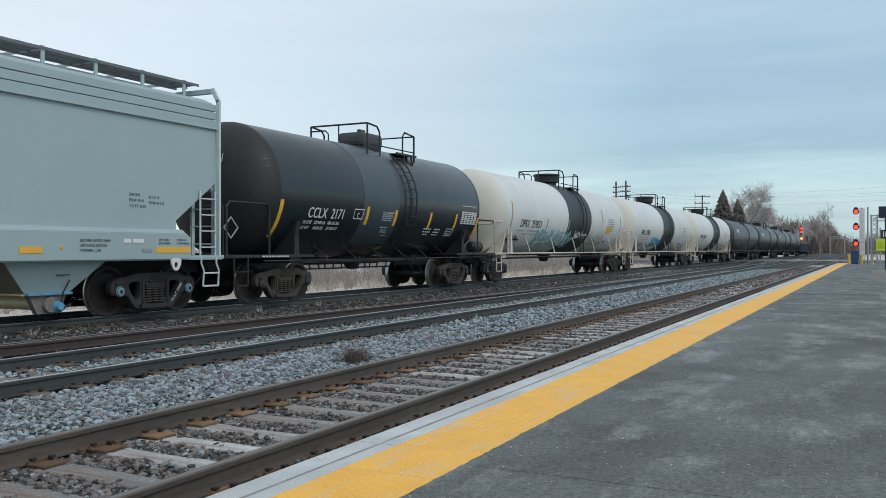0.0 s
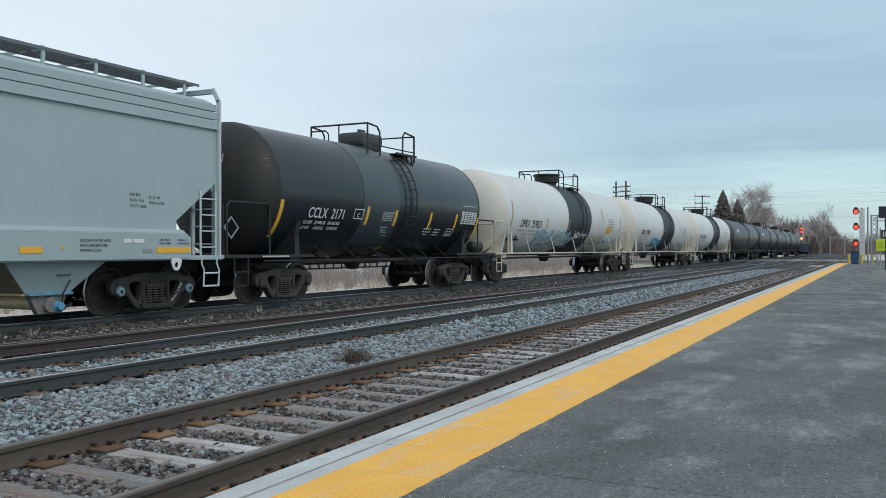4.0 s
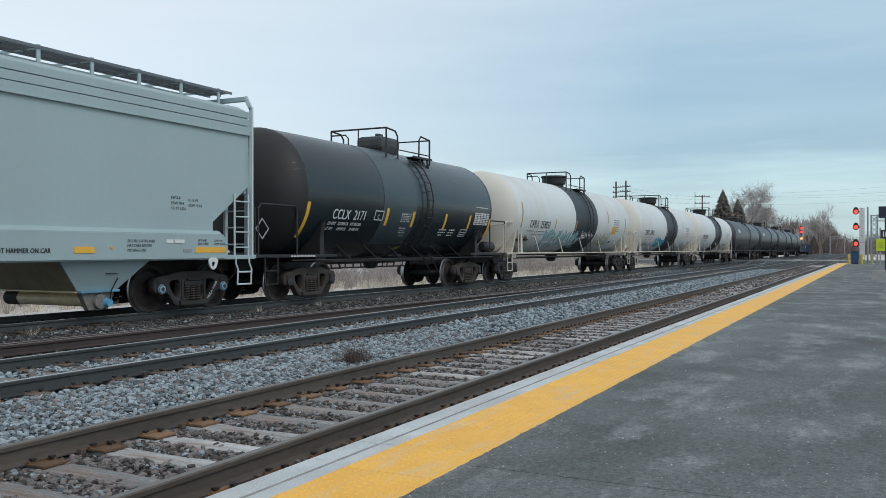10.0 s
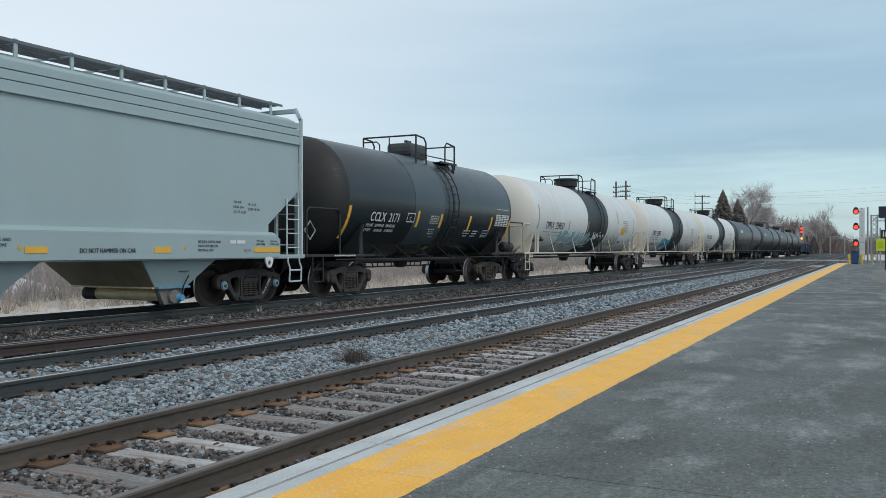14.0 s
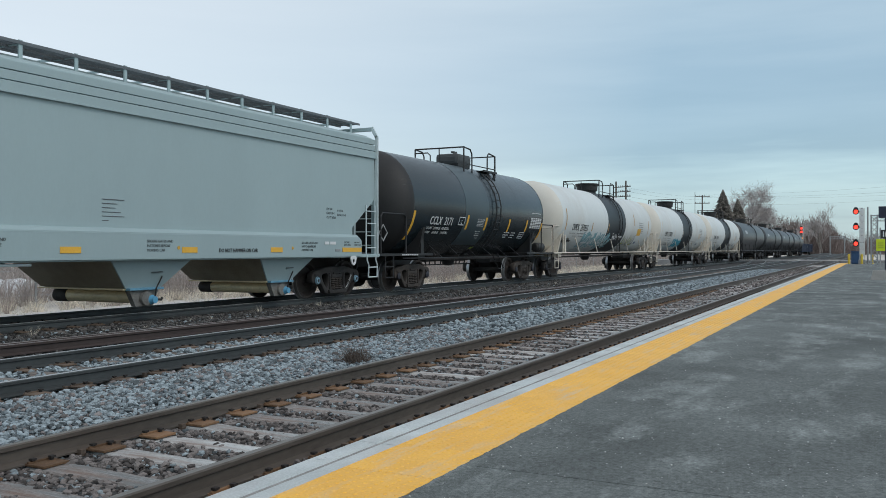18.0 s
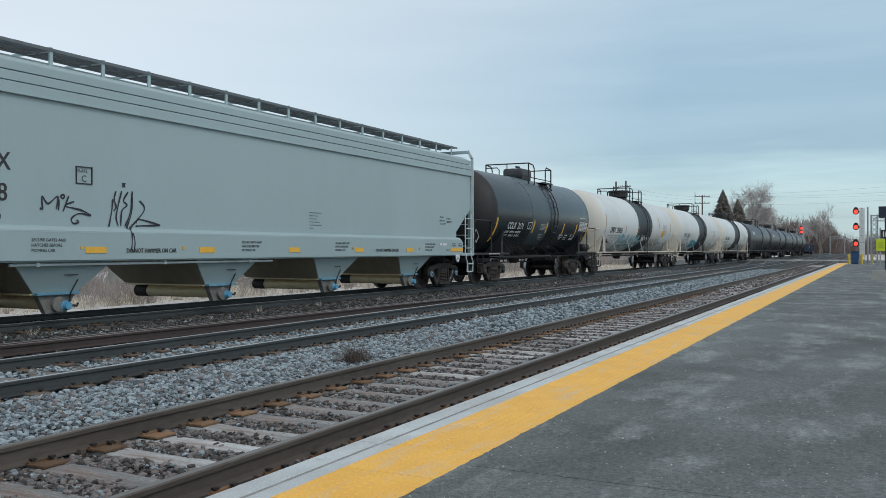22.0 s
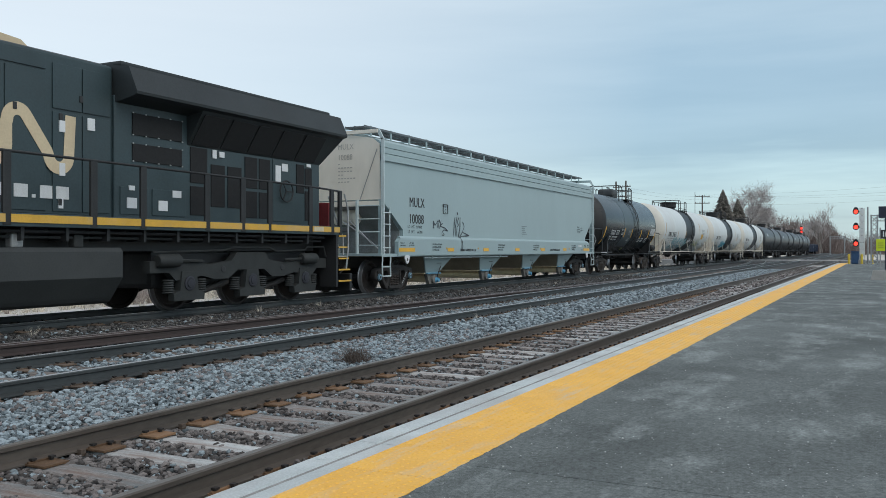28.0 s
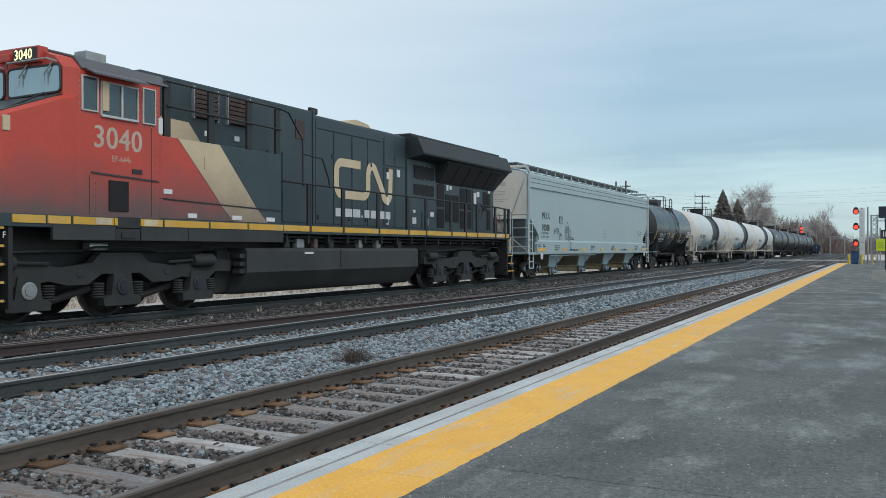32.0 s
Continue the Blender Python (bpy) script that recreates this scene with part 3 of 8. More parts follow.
# ---- train: shared running gear ----
def wheel_mesh(r, dia_name):
    bm = B()
    prof = [(-0.075, 0.07), (-0.075, 0.13), (-0.02, 0.16), (0.01, r - 0.12), (-0.045, r - 0.07), (-0.066, r - 0.055), (-0.068, r - 0.004), (-0.06, r), (0.035, r + 0.003), (0.045, r + 0.022), (0.062, r + 0.026), (0.068, r + 0.01), (0.07, r - 0.06), (0.045, r - 0.075), (0.05, r - 0.12), (0.03, 0.16), (0.08, 0.13), (0.08, 0.07)]
    revolve(bm, prof, "Y", 40)
    me = bpy.data.meshes.new(dia_name)
    bmesh.ops.recalc_face_normals(bm, faces=bm.faces)
    for f in bm.faces:
        rr = [math.hypot(v.co.x, v.co.z) for v in f.verts]
        if min(rr) > r - 0.006:
            f.material_index = 1
    bm.to_mesh(me)
    bm.free()
    me.shade_smooth()
    me.set_sharp_from_angle(angle=radians(30))
    me.materials.append(M_WHEEL)
    me.materials.append(M_TREAD)
    return me


WHEEL36 = wheel_mesh(0.457, "wheel")
WHEEL42 = wheel_mesh(0.533, "wheel")


def mesh_of(bm, material, smooth=False, name="mesh"):
    me = bpy.data.meshes.new(name)
    bmesh.ops.recalc_face_normals(bm, faces=bm.faces)
    bm.to_mesh(me)
    bm.free()
    if smooth:
        me.shade_smooth()
        me.set_sharp_from_angle(angle=radians(38))
    me.materials.append(material)
    return me


bm = B()
revolve(bm, [(-0.98, 0.06), (-0.8, 0.085), (0.8, 0.085), (0.98, 0.06)], "Y", 14)
AXLE = mesh_of(bm, M_TRUCK, True, "wheelset")

def soften(poly, times=1):
    """Cuts the corners of a closed outline."""
    for _ in range(times):
        out = []
        for (ax, az), (bx2, bz) in zip(poly, poly[1:] + poly[:1]):
            out += [(ax * 0.75 + bx2 * 0.25, az * 0.75 + bz * 0.25), (ax * 0.25 + bx2 * 0.75, az * 0.25 + bz * 0.75)]
        poly = out
    return poly


def round_corners(poly, r, n=4):
    """Replaces each corner of a closed outline with a short curve."""
    out = []
    for i, c in enumerate(poly):
        c, a, b = Vector(c), Vector(poly[i - 1]), Vector(poly[(i + 1) % len(poly)])
        p, q = c + (a - c).normalized() * r, c + (b - c).normalized() * r
        for k in range(n + 1):
            t = k / n
            v = p * (1 - t) ** 2 + c * 2 * t * (1 - t) + q * t * t
            out.append((v.x, v.y))
    return out


def plate_with_holes(outline, holes, y0, y1, bev):
    """A casting cut from one outline with openings, its rims rounded."""
    bm = B()
    for loop in [outline] + holes:
        vs = [bm.verts.new((x, y0, z)) for x, z in loop]
        for i in range(len(vs)):
            bm.edges.new((vs[i], vs[(i + 1) % len(vs)]))
    bmesh.ops.triangle_fill(bm, edges=bm.edges[:], use_beauty=True, normal=(0, -1, 0))
    ex = bmesh.ops.extrude_face_region(bm, geom=bm.faces[:])
    bmesh.ops.translate(bm, verts=[g for g in ex["geom"] if isinstance(g, bmesh.types.BMVert)], vec=(0, y1 - y0, 0))
    bmesh.ops.recalc_face_normals(bm, faces=bm.faces)
    rim = [e for e in bm.edges if len(e.link_faces) == 2 and e.calc_face_angle(0) > 1.2]
    bmesh.ops.bevel(bm, geom=rim, offset=bev, segments=2, affect="EDGES", profile=0.5)
    return bm


# cast side frame: arched top member, open triangles beside the spring window, pedestals over the axle ends
half_out = [(0.0, 0.80), (0.50, 0.79), (0.74, 0.72), (0.98, 0.70), (1.08, 0.64), (1.09, 0.44), (1.00, 0.36), (0.97, 0.48), (0.82, 0.48), (0.78, 0.36), (0.70, 0.38), (0.58, 0.22), (0.46, 0.09), (0.0, 0.07)]
outline = half_out + [(-x, z) for x, z in half_out[-2:0:-1]]
tri = [(0.37, 0.63), (0.60, 0.62), (0.67, 0.54), (0.50, 0.28), (0.42, 0.27), (0.36, 0.40)]
win = [(-0.28, 0.20), (0.28, 0.20), (0.27, 0.64), (-0.27, 0.64)]
bm = plate_with_holes(soften(outline), [soften(tri), soften([(-x, z) for x, z in tri[::-1]]), soften(win)], -0.10, 0.07, 0.022)
for sx in (-1, 1):
    box(bm, sx * 0.889 - 0.10, sx * 0.889 + 0.10, -0.13, 0.05, 0.56, 0.63, 0.015)
    box(bm, sx * 0.315 - 0.03, sx * 0.315 + 0.03, -0.125, 0.05, 0.22, 0.64, 0.012)
prism(bm, [(-0.38, 0.12), (0.38, 0.12), (0.40, 0.20), (-0.40, 0.20)], -0.15, 0.10)
box(bm, -0.25, 0.25, -0.12, 0.14, 0.50, 0.60, 0.02)
box(bm, -0.17, 0.17, -0.125, 0.0, 0.61, 0.65, 0.01)
SIDEFRAME = mesh_of(bm, M_TRUCK, True, "side_frame")
SIDEFRAME_BROWN = SIDEFRAME.copy()
SIDEFRAME_BROWN.materials[0] = M_FRAME
bm = B()
revolve(bm, [(0.21 + 0.29 * k / 12, 0.078 if k % 2 else 0.052) for k in range(13)], "Z", 12)
SPRING = mesh_of(bm, M_FRAME, False, "coil_spring")
bm = B()
box(bm, -0.2, 0.2, -0.95, 0.95, 0.50, 0.74, 0.03)
box(bm, -0.5, 0.5, -0.30, 0.30, 0.66, 0.80, 0.03)
for s in (-1, 1):
    box(bm, s * 0.42 - 0.05, s * 0.42 + 0.05, -0.80, 0.80, 0.30, 0.42, 0.02)
BOLSTER = mesh_of(bm, M_TRUCK, False, "bolster")
bm = B()
revolve(bm, [(-0.10, 0.085), (-0.085, 0.105), (0.0, 0.11), (0.10, 0.10), (0.12, 0.09)], "Y", 20)
BEARING = mesh_of(bm, M_TRUCK, True, "bearing")
bm = B()
revolve(bm, [(-0.135, 0.075), (-0.12, 0.098), (-0.095, 0.10)], "Y", 24)
CAP_BLUE = mesh_of(bm, M_CAP, True, "bearing_cap")
CAP_DARK = CAP_BLUE.copy()
CAP_DARK.materials[0] = M_CAPDK
bm = B()
prism(bm, soften([(0.066 * math.cos(radians(a)), 0.066 * math.sin(radians(a))) for a in (50, 170, 290)]), -0.141, -0.134)
tube(bm, [(0.086 * math.cos(k * 0.31416), -0.128, 0.086 * math.sin(k * 0.31416)) for k in range(21)], 0.007, 5)
CAP_MARK = mesh_of(bm, M_INK, False, "cap_triangle")

SPIN = []       # (object, centre in its car, radius)


def wheelset(car, x, r, mesh, cap=None):
    ax = link("wheelset", AXLE, car, "", pose(x, 0, r))
    for s in (-1, 1):
        link("wheel", mesh, ax, "", Matrix.Translation((0, s * 0.745, 0)) @ (Matrix.Rotation(math.pi, 4, "Z") if s > 0 else Matrix.Identity(4)))
    SPIN.append((ax, (x, 0, r), r))
    return ax


def truck(car, x, cap=CAP_DARK, mark=False, frame_mesh=SIDEFRAME):
    for dx in (-0.889, 0.889):
        wheelset(car, x + dx, 0.457, WHEEL36)
    link("bolster", BOLSTER, car, "", pose(x, 0, 0))
    for s in (-1, 1):
        m = pose(x, s * 1.0, 0, 0, 0, 0 if s < 0 else 180)
        sf = link("side_frame", frame_mesh, car, "", m)
        for i in range(3):
            link("coil_spring", SPRING, sf, "", pose(-0.16 + 0.16 * i, -0.07, 0))
        for dx in (-0.889, 0.889):
            link("bearing", BEARING, sf, "", pose(dx, 0, 0.457))
            if s < 0:
                link("bearing_cap", cap, sf, "", pose(dx, -0.02, 0.457))
                if mark:
                    link("cap_triangle", CAP_MARK, sf, "", pose(dx, -0.02, 0.457))


bm = B()
prism(bm, [(0.0, -0.12), (0.30, -0.14), (0.40, -0.06), (0.36, 0.0), (0.40, 0.08), (0.28, 0.15), (0.0, 0.12)], 0.74, 1.00, "XY")
box(bm, -0.7, 0.05, -0.09, 0.09, 0.80, 0.96, 0.02)
COUPLER = mesh_of(bm, M_TRUCK, False, "coupler")


def couplers(car, half, mesh=COUPLER):
    link("coupler", mesh, car, "", pose(half - 0.38, 0, 0))
    link("coupler", mesh, car, "", pose(-half + 0.38, 0, 0, 0, 0, 180))


def air_hose(car, x, s):
    part("air_hose", tube(B(), [(x, -0.3, 0.85), (x + s * 0.12, -0.3, 0.7), (x + s * 0.3, -0.22, 0.5), (x + s * 0.55, -0.1, 0.55)], 0.025, 6), M_INK, car)


def ladder(bm, x0, x1, y, z0, z1, n, r=0.016, rail=0.03):
    for x in (x0, x1):
        bar(bm, (x, y, z0), (x, y, z1), rail * 2, 0.02)
    for i in range(n):
        z = z0 + (z1 - z0) * (i + 0.5) / n
        tube(bm, [(x0, y - 0.03, z), (x1, y - 0.03, z)], r, 6)
    return bm


# ---- covered hopper ----
def hopper(x_centre):
    car = thing("covered_hopper_car", pose(x_centre, YT, 0), "pale grey covered hopper railcar with graffiti tags", "railcar")
    H, HT = 9.88, 8.55          # half length of the top, half distance of the trucks
    # body shell: side slopes in above the sill, roof rises to the middle
    bm = B()
    # end slopes run down from under the top corner to the bolster
    pts_side = [(-H, 4.22), (-H, 2.62), (-8.72, 1.80), (-8.72, 1.55), (8.72, 1.55), (8.72, 1.80), (H, 2.62), (H, 4.22)]
    w = lambda z: 1.475 - 0.035 * (z - 1.55) / 2.15 if z < 3.71 else 1.36
    for k in (0, 1):
        pts = [(-H, 3.70), *pts_side[1:-1], (H, 3.70)] if k == 0 else [(-H, 4.22), (-H, 3.70), (H, 3.70), (H, 4.22)]
        a = [bm.verts.new((x, -w(z), z)) for x, z in pts]
        b = [bm.verts.new((x, w(z), z)) for x, z in pts]
        n = len(a)
        bm.faces.new(a)
        bm.faces.new(b[::-1])
        for i in range(n):
            bm.faces.new((a[i], b[i], b[(i + 1) % n], a[(i + 1) % n]))
    body = part("body", bm, M_HOP, car)
    # roof
    bm = B()
    rs = [(-1.372, 4.215), (-1.36, 4.25), (-1.15, 4.345), (-0.5, 4.45), (0.5, 4.45), (1.15, 4.345), (1.36, 4.25), (1.372, 4.215)]
    prism(bm, rs, -H + 0.02, H - 0.02, "YZ")
    part("roof", bm, M_HOP, car, smooth=False)
    # side top plates: three stepped strakes
    for z0, z1, yy in ((3.725, 3.885, -1.478), (3.905, 4.055, -1.460), (4.075, 4.215, -1.442)):
        bm = B()
        box(bm, -H, H, yy - 0.012, yy + 0.09, z0, z1, 0.008)
        box(bm, -H, H, -yy - 0.09, -yy + 0.012, z0, z1, 0.008)
        part("top_strake", bm, M_HOP, car)
    bm = B()
    box(bm, -H, H, -1.505, -1.40, 3.695, 3.73, 0.006)
    part("drip_ledge", bm, M_HOP, car, "thin ledge under the top strakes")
    # end walls
    for s in (-1, 1):
        d0, d1 = sorted((s * H - 0.012, s * H + 0.014))
        arch = [(-1.43, 2.62), (1.43, 2.62), (1.39, 4.16), (1.15, 4.33), (0.5, 4.44), (-0.5, 4.44), (-1.15, 4.33), (-1.39, 4.16)]
        part("end_sheet", prism(B(), arch, d0, d1, "YZ"), M_HOP_END, car, "dusty cream end sheet")
        for t in (-1, 1):
            part("end_brace", bar(B(), (s * (H + 0.03), t * 1.32, 4.02), (s * (H + 0.03), t * 0.76, 2.60), 0.010, 0.02), M_STEEL, car, "flat brace across the end sheet")
        part("end_beam", box(B(), min(s * (H - 0.1), s * (H + 0.05)), max(s * (H - 0.1), s * (H + 0.05)), -1.40, 1.40, 2.44, 2.58, 0.01), M_HOP_END if s < 0 else M_HOP, car, "cross beam under the end sheet")
        for t in (-1, 1):
            part("end_post", bar(B(), (s * H, t * 1.41, 1.1), (s * H, t * 1.41, 2.62), 0.09, 0.09), M_HOP, car)
            if t > 0:
                part("slope_brace", bar(B(), (s * (H - 0.06), t * 0.62, 2.56), (s * 8.92, t * 0.62, 1.12), 0.17, 0.10), M_HOP_END, car, "slanting support under the slope sheet")
        # darker plate and bulkhead put the shade under the slope into their colour
        part("slope_underside", prism(B(), [(s * (H - 0.03), 2.60), (s * 8.74, 1.785), (s * 8.74, 1.765), (s * (H - 0.03), 2.58)], -1.36, 1.36), M_SLOPE, car, "grimy plate added under the slope sheet, shade in its colour")
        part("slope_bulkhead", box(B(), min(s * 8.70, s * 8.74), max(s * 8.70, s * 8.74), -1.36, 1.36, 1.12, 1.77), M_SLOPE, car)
        # end platform and steps
        bm = B()
        box(bm, min(s * 8.6, s * 10.05), max(s * 8.6, s * 10.05), -1.52, 1.52, 1.05, 1.12, 0.01)
        part("end_platform", bm, M_HOP, car)
        e = 0.17 if s < 0 else 0.0
        for y in (-1.5, 1.5):
            part("side_ladder", ladder(B(), s * (9.36 + e), s * (9.80 + e), y, 1.12, 2.42, 4, 0.015, 0.020), M_LADDER, car, "pale grey side ladder")
        for y in (-1.53, 1.53):
            bm = B()
            for x in (s * (9.36 + e), s * (9.80 + e)):
                tube(bm, [(x, y, 1.08), (x, y, 0.95), (x + s * 0.05, y - 0.02, 0.82), (x + s * 0.03, y - 0.02, 0.50)], 0.02, 6)
            for z in (0.5, 0.76):
                tube(bm, [(s * (9.39 + e), y - 0.02, z), (s * (9.83 + e), y - 0.02, z)], 0.02, 6)
            part("stirrup_step", bm, M_LADDER, car, "pale grey stirrup step")
        bm = B()
        ladder(bm, 0, 0.52, 0, 1.12, 4.34, 8, 0.014, 0.026)
        me = part("end_ladder", bm, M_LADDER, car, at=Matrix.Translation((s * 10.02, 0.62, 0)) @ Matrix.Rotation(radians(90), 4, "Z"))
        for z in (1.35, 1.72, 2.08, 2.45):
            part("end_rung", tube(B(), [(s * 9.98, -1.45, z), (s * 9.98, -0.72, z)], 0.016, 6), M_LADDER, car, "pale grey end rung")
        part("rung_post", bar(B(), (s * 9.98, -0.72, 1.1), (s * 9.98, -0.72, 2.62), 0.08, 0.06), M_LADDER, car)
        air_hose(car, s * 9.9, s)
        # curved grab rail at the roof corner
        for t in (-1, 1):
            bm = B()
            bar(bm, (s * (H + 0.02), t * 1.34, 4.56), (s * (H + 0.02), t * 1.50, 4.28), 0.05, 0.09)
            bar(bm, (s * (H + 0.02), t * 1.50, 4.31), (s * (H + 0.02), t * 1.50, 1.10), 0.05, 0.085)
            part("corner_post", bm, M_LADDER, car)
        part("end_crossbar", box(B(), min(s * (H - 0.03), s * (H + 0.07)), max(s * (H - 0.03), s * (H + 0.07)), -1.36, 1.36, 4.46, 4.56, 0.01), M_HOP_END if s < 0 else M_HOP, car)
        # brake cylinder on the end
        if s < 0:
            bm = B()
            revolve(bm, [(-0.40, 0.02), (-0.40, 0.17), (-0.34, 0.22), (0.34, 0.22), (0.40, 0.17), (0.40, 0.02)], "Y", 24, (-9.45, -0.02, 2.16))
            part("air_reservoir", bm, M_HOP_END, car, "dusty round air tank", True)
            bm = B()
            tube(bm, [(-9.62, 0.05, 2.05), (-9.74, -0.02, 2.05), (-9.76, -0.30, 1.92), (-9.76, -0.9, 1.55), (-9.75, -1.15, 1.36), (-9.6, -1.40, 1.30)], 0.018, 6)
            tube(bm, [(-9.62, -0.25, 2.05), (-9.74, -0.32, 2.03), (-9.76, -0.55, 1.86), (-9.76, -1.0, 1.45), (-9.7, -1.25, 1.25), (-9.6, -1.42, 1.20)], 0.018, 6)
            part("brake_pipe", bm, M_ALU, car)
    # side sill with rounded top
    for s in (-1, 1):
        bm = B()
        prism(bm, [(-9.18, 1.06), (9.0, 1.06), (9.0, 1.46), (8.88, 1.55), (-9.06, 1.55), (-9.18, 1.46)], s * 1.585, s * 1.46)
        part("side_sill", bm, M_HOP, car)
        bm = B()
        prism(bm, [(s * 1.588, 1.525), (s * 1.572, 1.565), (s * 1.535, 1.60), (s * 1.470, 1.625), (s * 1.45, 1.53)], -9.04, 8.86, "YZ")
        part("sill_cap", bm, M_HOP, car, "", True)
        bm = B()
        box(bm, -9.98, 9.98, s * 1.54, s * 1.48, 1.03, 1.10, 0.01)
        part("sill_flange", bm, M_HOP, car)
    # four discharge bays: pyramids of sloped sheets, a gate and an outlet tube across the car under each
    M_DUSTY = mat("dusty_gate_casting", (0.19, 0.185, 0.175), 0.7, 0.2, vary=0.4, scale=6, fine=40, bump=0.2, dirt=(0.30, 0.27, 0.22), dirt_amt=0.6)
    M_TAN = mat("tan_outlet_tube", (0.80, 0.67, 0.43), 0.28, vary=0.15, scale=3, fine=30, bump=0.05, dirt=(0.35, 0.27, 0.15), dirt_amt=0.4)
    for i, gx in enumerate((-6.30, -2.20, 1.88, 6.06)):
        bm = B()
        secs = []
        for z, hx, hy in ((1.12, 1.06, 1.40), (0.51, 0.44, 1.12)):
            secs.append([(gx - hx, -hy, z), (gx + hx, -hy, z), (gx + hx, hy, z), (gx - hx, hy, z)])
        loft(bm, secs)
        # brown stands for the shade on the slope sheets; side sheets stay grey
        part("discharge_bay", bm, M_BEIGE, car, "tan-brown slope sheets with their shade in the colour")
        bm = B()
        a4 = [(gx - 1.05, -1.44, 1.08), (gx + 1.05, -1.44, 1.08), (gx + 0.43, -1.16, 0.50), (gx - 0.43, -1.16, 0.50)]
        v0 = [bm.verts.new(p) for p in a4]
        v1 = [bm.verts.new((p[0], p[1] + 0.03, p[2])) for p in a4]
        bm.faces.new(v0)
        bm.faces.new(v1[::-1])
        for k in range(4):
            bm.faces.new((v0[k], v1[k], v1[(k + 1) % 4], v0[(k + 1) % 4]))
        part("bay_side_sheet", bm, M_HOP, car)
        part("stencil_line", box(B(), gx + 0.05, gx + 0.32, -1.335, -1.315, 0.80, 0.815), M_INK, car)
        part("gate_flange", box(B(), gx - 0.47, gx + 0.45, -1.14, 1.2, 0.475, 0.505, 0.006), M_TAN, car, "tan gate flange")
        part("gate_frame", box(B(), gx - 0.42, gx + 0.44, -1.25, -1.145, 0.47, 0.515, 0.008), mat("dull_blue_frame", (0.13, 0.30, 0.42), 0.6, vary=0.25, scale=5), car, "dull blue gate frame")
        bm = B()
        prism(bm, [(gx - 0.36, 0.47), (gx + 0.38, 0.47), (gx + 0.22, 0.16), (gx - 0.20, 0.16)], -1.17, -1.06)
        part("gate_end_plate", bm, M_DUSTY, car, "grey gate end plate")
        bm = B()
        revolve(bm, [(-1.06, 0.05), (-1.06, 0.125), (0.85, 0.125), (0.85, 0.05)], "Y", 20, (gx - 0.02, 0, 0.335))
        part("outlet_tube", bm, M_TAN, car, "tan outlet tube across the car", True)
        bm = B()
        revolve(bm, [(0.80, 0.10), (0.80, 0.136), (1.16, 0.136), (1.2, 0.10), (1.2, 0.02)], "Y", 20, (gx - 0.02, 0, 0.335))
        part("tube_collar", bm, M_TRUCK, car, "dark tube end", True)
        bm = B()
        revolve(bm, [(-1.24, 0.02), (-1.24, 0.13), (-1.18, 0.14), (-1.16, 0.10)], "Y", 16, (gx + 0.02, 0, 0.31))
        part("gate_drive", bm, M_DUSTY, car, "", True)
        bm = B()
        revolve(bm, [(-1.33, 0.0), (-1.33, 0.066), (-1.26, 0.075), (-1.24, 0.092), (-1.17, 0.092)], "Y", 18, (gx + 0.14, 0, 0.28))
        part("outlet_cap", bm, M_BLUE, car, "bright blue outlet cap", True)
        bm = B()
        tube(bm, [(gx + 0.25, -1.20, 0.30), (gx + 0.22, -1.27, 0.5), (gx + 0.34, -1.30, 0.72)], 0.014, 6)
        part("gate_lever", bm, M_TRUCK, car)
        bm = B()
        tube(bm, [(gx + 0.24, -1.24, 0.28), (gx + 0.34, -1.28, 0.27), (gx + 0.38, -1.26, 0.31)], 0.022, 6)
        part("drive_shaft", bm, M_TRUCK, car)
    for s in (-1, 1):
        part("stub_sill", box(B(), min(s * 7.4, s * 9.9), max(s * 7.4, s * 9.9), -0.32, 0.32, 0.72, 1.02, 0.02), M_TRUCK, car)
    part("train_pipe", tube(B(), [(-7.4, -1.46, 0.985), (-0.8, -1.46, 0.985)], 0.024, 8), M_LADDER, car, "pale pipe hung under the sill", True)
    for x in (-6.9, -4.1, -1.6):
        part("pipe_clamp", box(B(), x - 0.03, x + 0.03, -1.50, -1.42, 0.955, 1.04, 0.006), M_LADDER, car)
    # roof walk: brackets, grating and edge strip
    for y0, y1 in ((-0.89, -0.30), (0.30, 0.89)):
        bm = B()
        n = 280
        for i in range(n):
            x = -9.9 + 19.8 * (i + 0.5) / n
            box(bm, x - 0.010, x + 0.010, y0, y1, 4.655, 4.685)
        part("running_board_grating", bm, M_GALV, car, "galvanised roof walk grating")
    bm = B()
    for y in (-0.60, -0.30, 0.30, 0.60):
        box(bm, -9.95, 9.95, y - 0.012, y + 0.012, 4.63, 4.69)
    for y in (-0.924, 0.924):
        box(bm, -9.95, 9.95, y - 0.007, y + 0.007, 4.645, 4.70)
    part("running_board_frame", bm, M_GALV, car)
    bm = B()
    box(bm, -9.2, 9.2, -0.30, 0.30, 4.45, 4.60, 0.05)
    part("hatch_trough", bm, M_HOP, car)
    for i in range(18):
        x = -9.55 + i * 1.123
        bm = B()
        bar(bm, (x, -0.90, 4.36), (x, -0.90, 4.72), 0.07, 0.03)
        bar(bm, (x, -0.90, 4.67), (x, 0.90, 4.67), 0.05, 0.03)
        bar(bm, (x, 0.90, 4.36), (x, 0.90, 4.72), 0.07, 0.03)
        part("walk_bracket", bm, M_HOP, car)
    # markings on the platform side; x counts from the car's centre
    yS = -1.592
    for x0, x1 in ((-9.15, -8.22), (-6.05, -5.60), (-3.28, -2.84), (-0.35, 0.07), (2.45, 2.87), (5.20, 5.62), (8.08, 8.98)):
        bm = B()
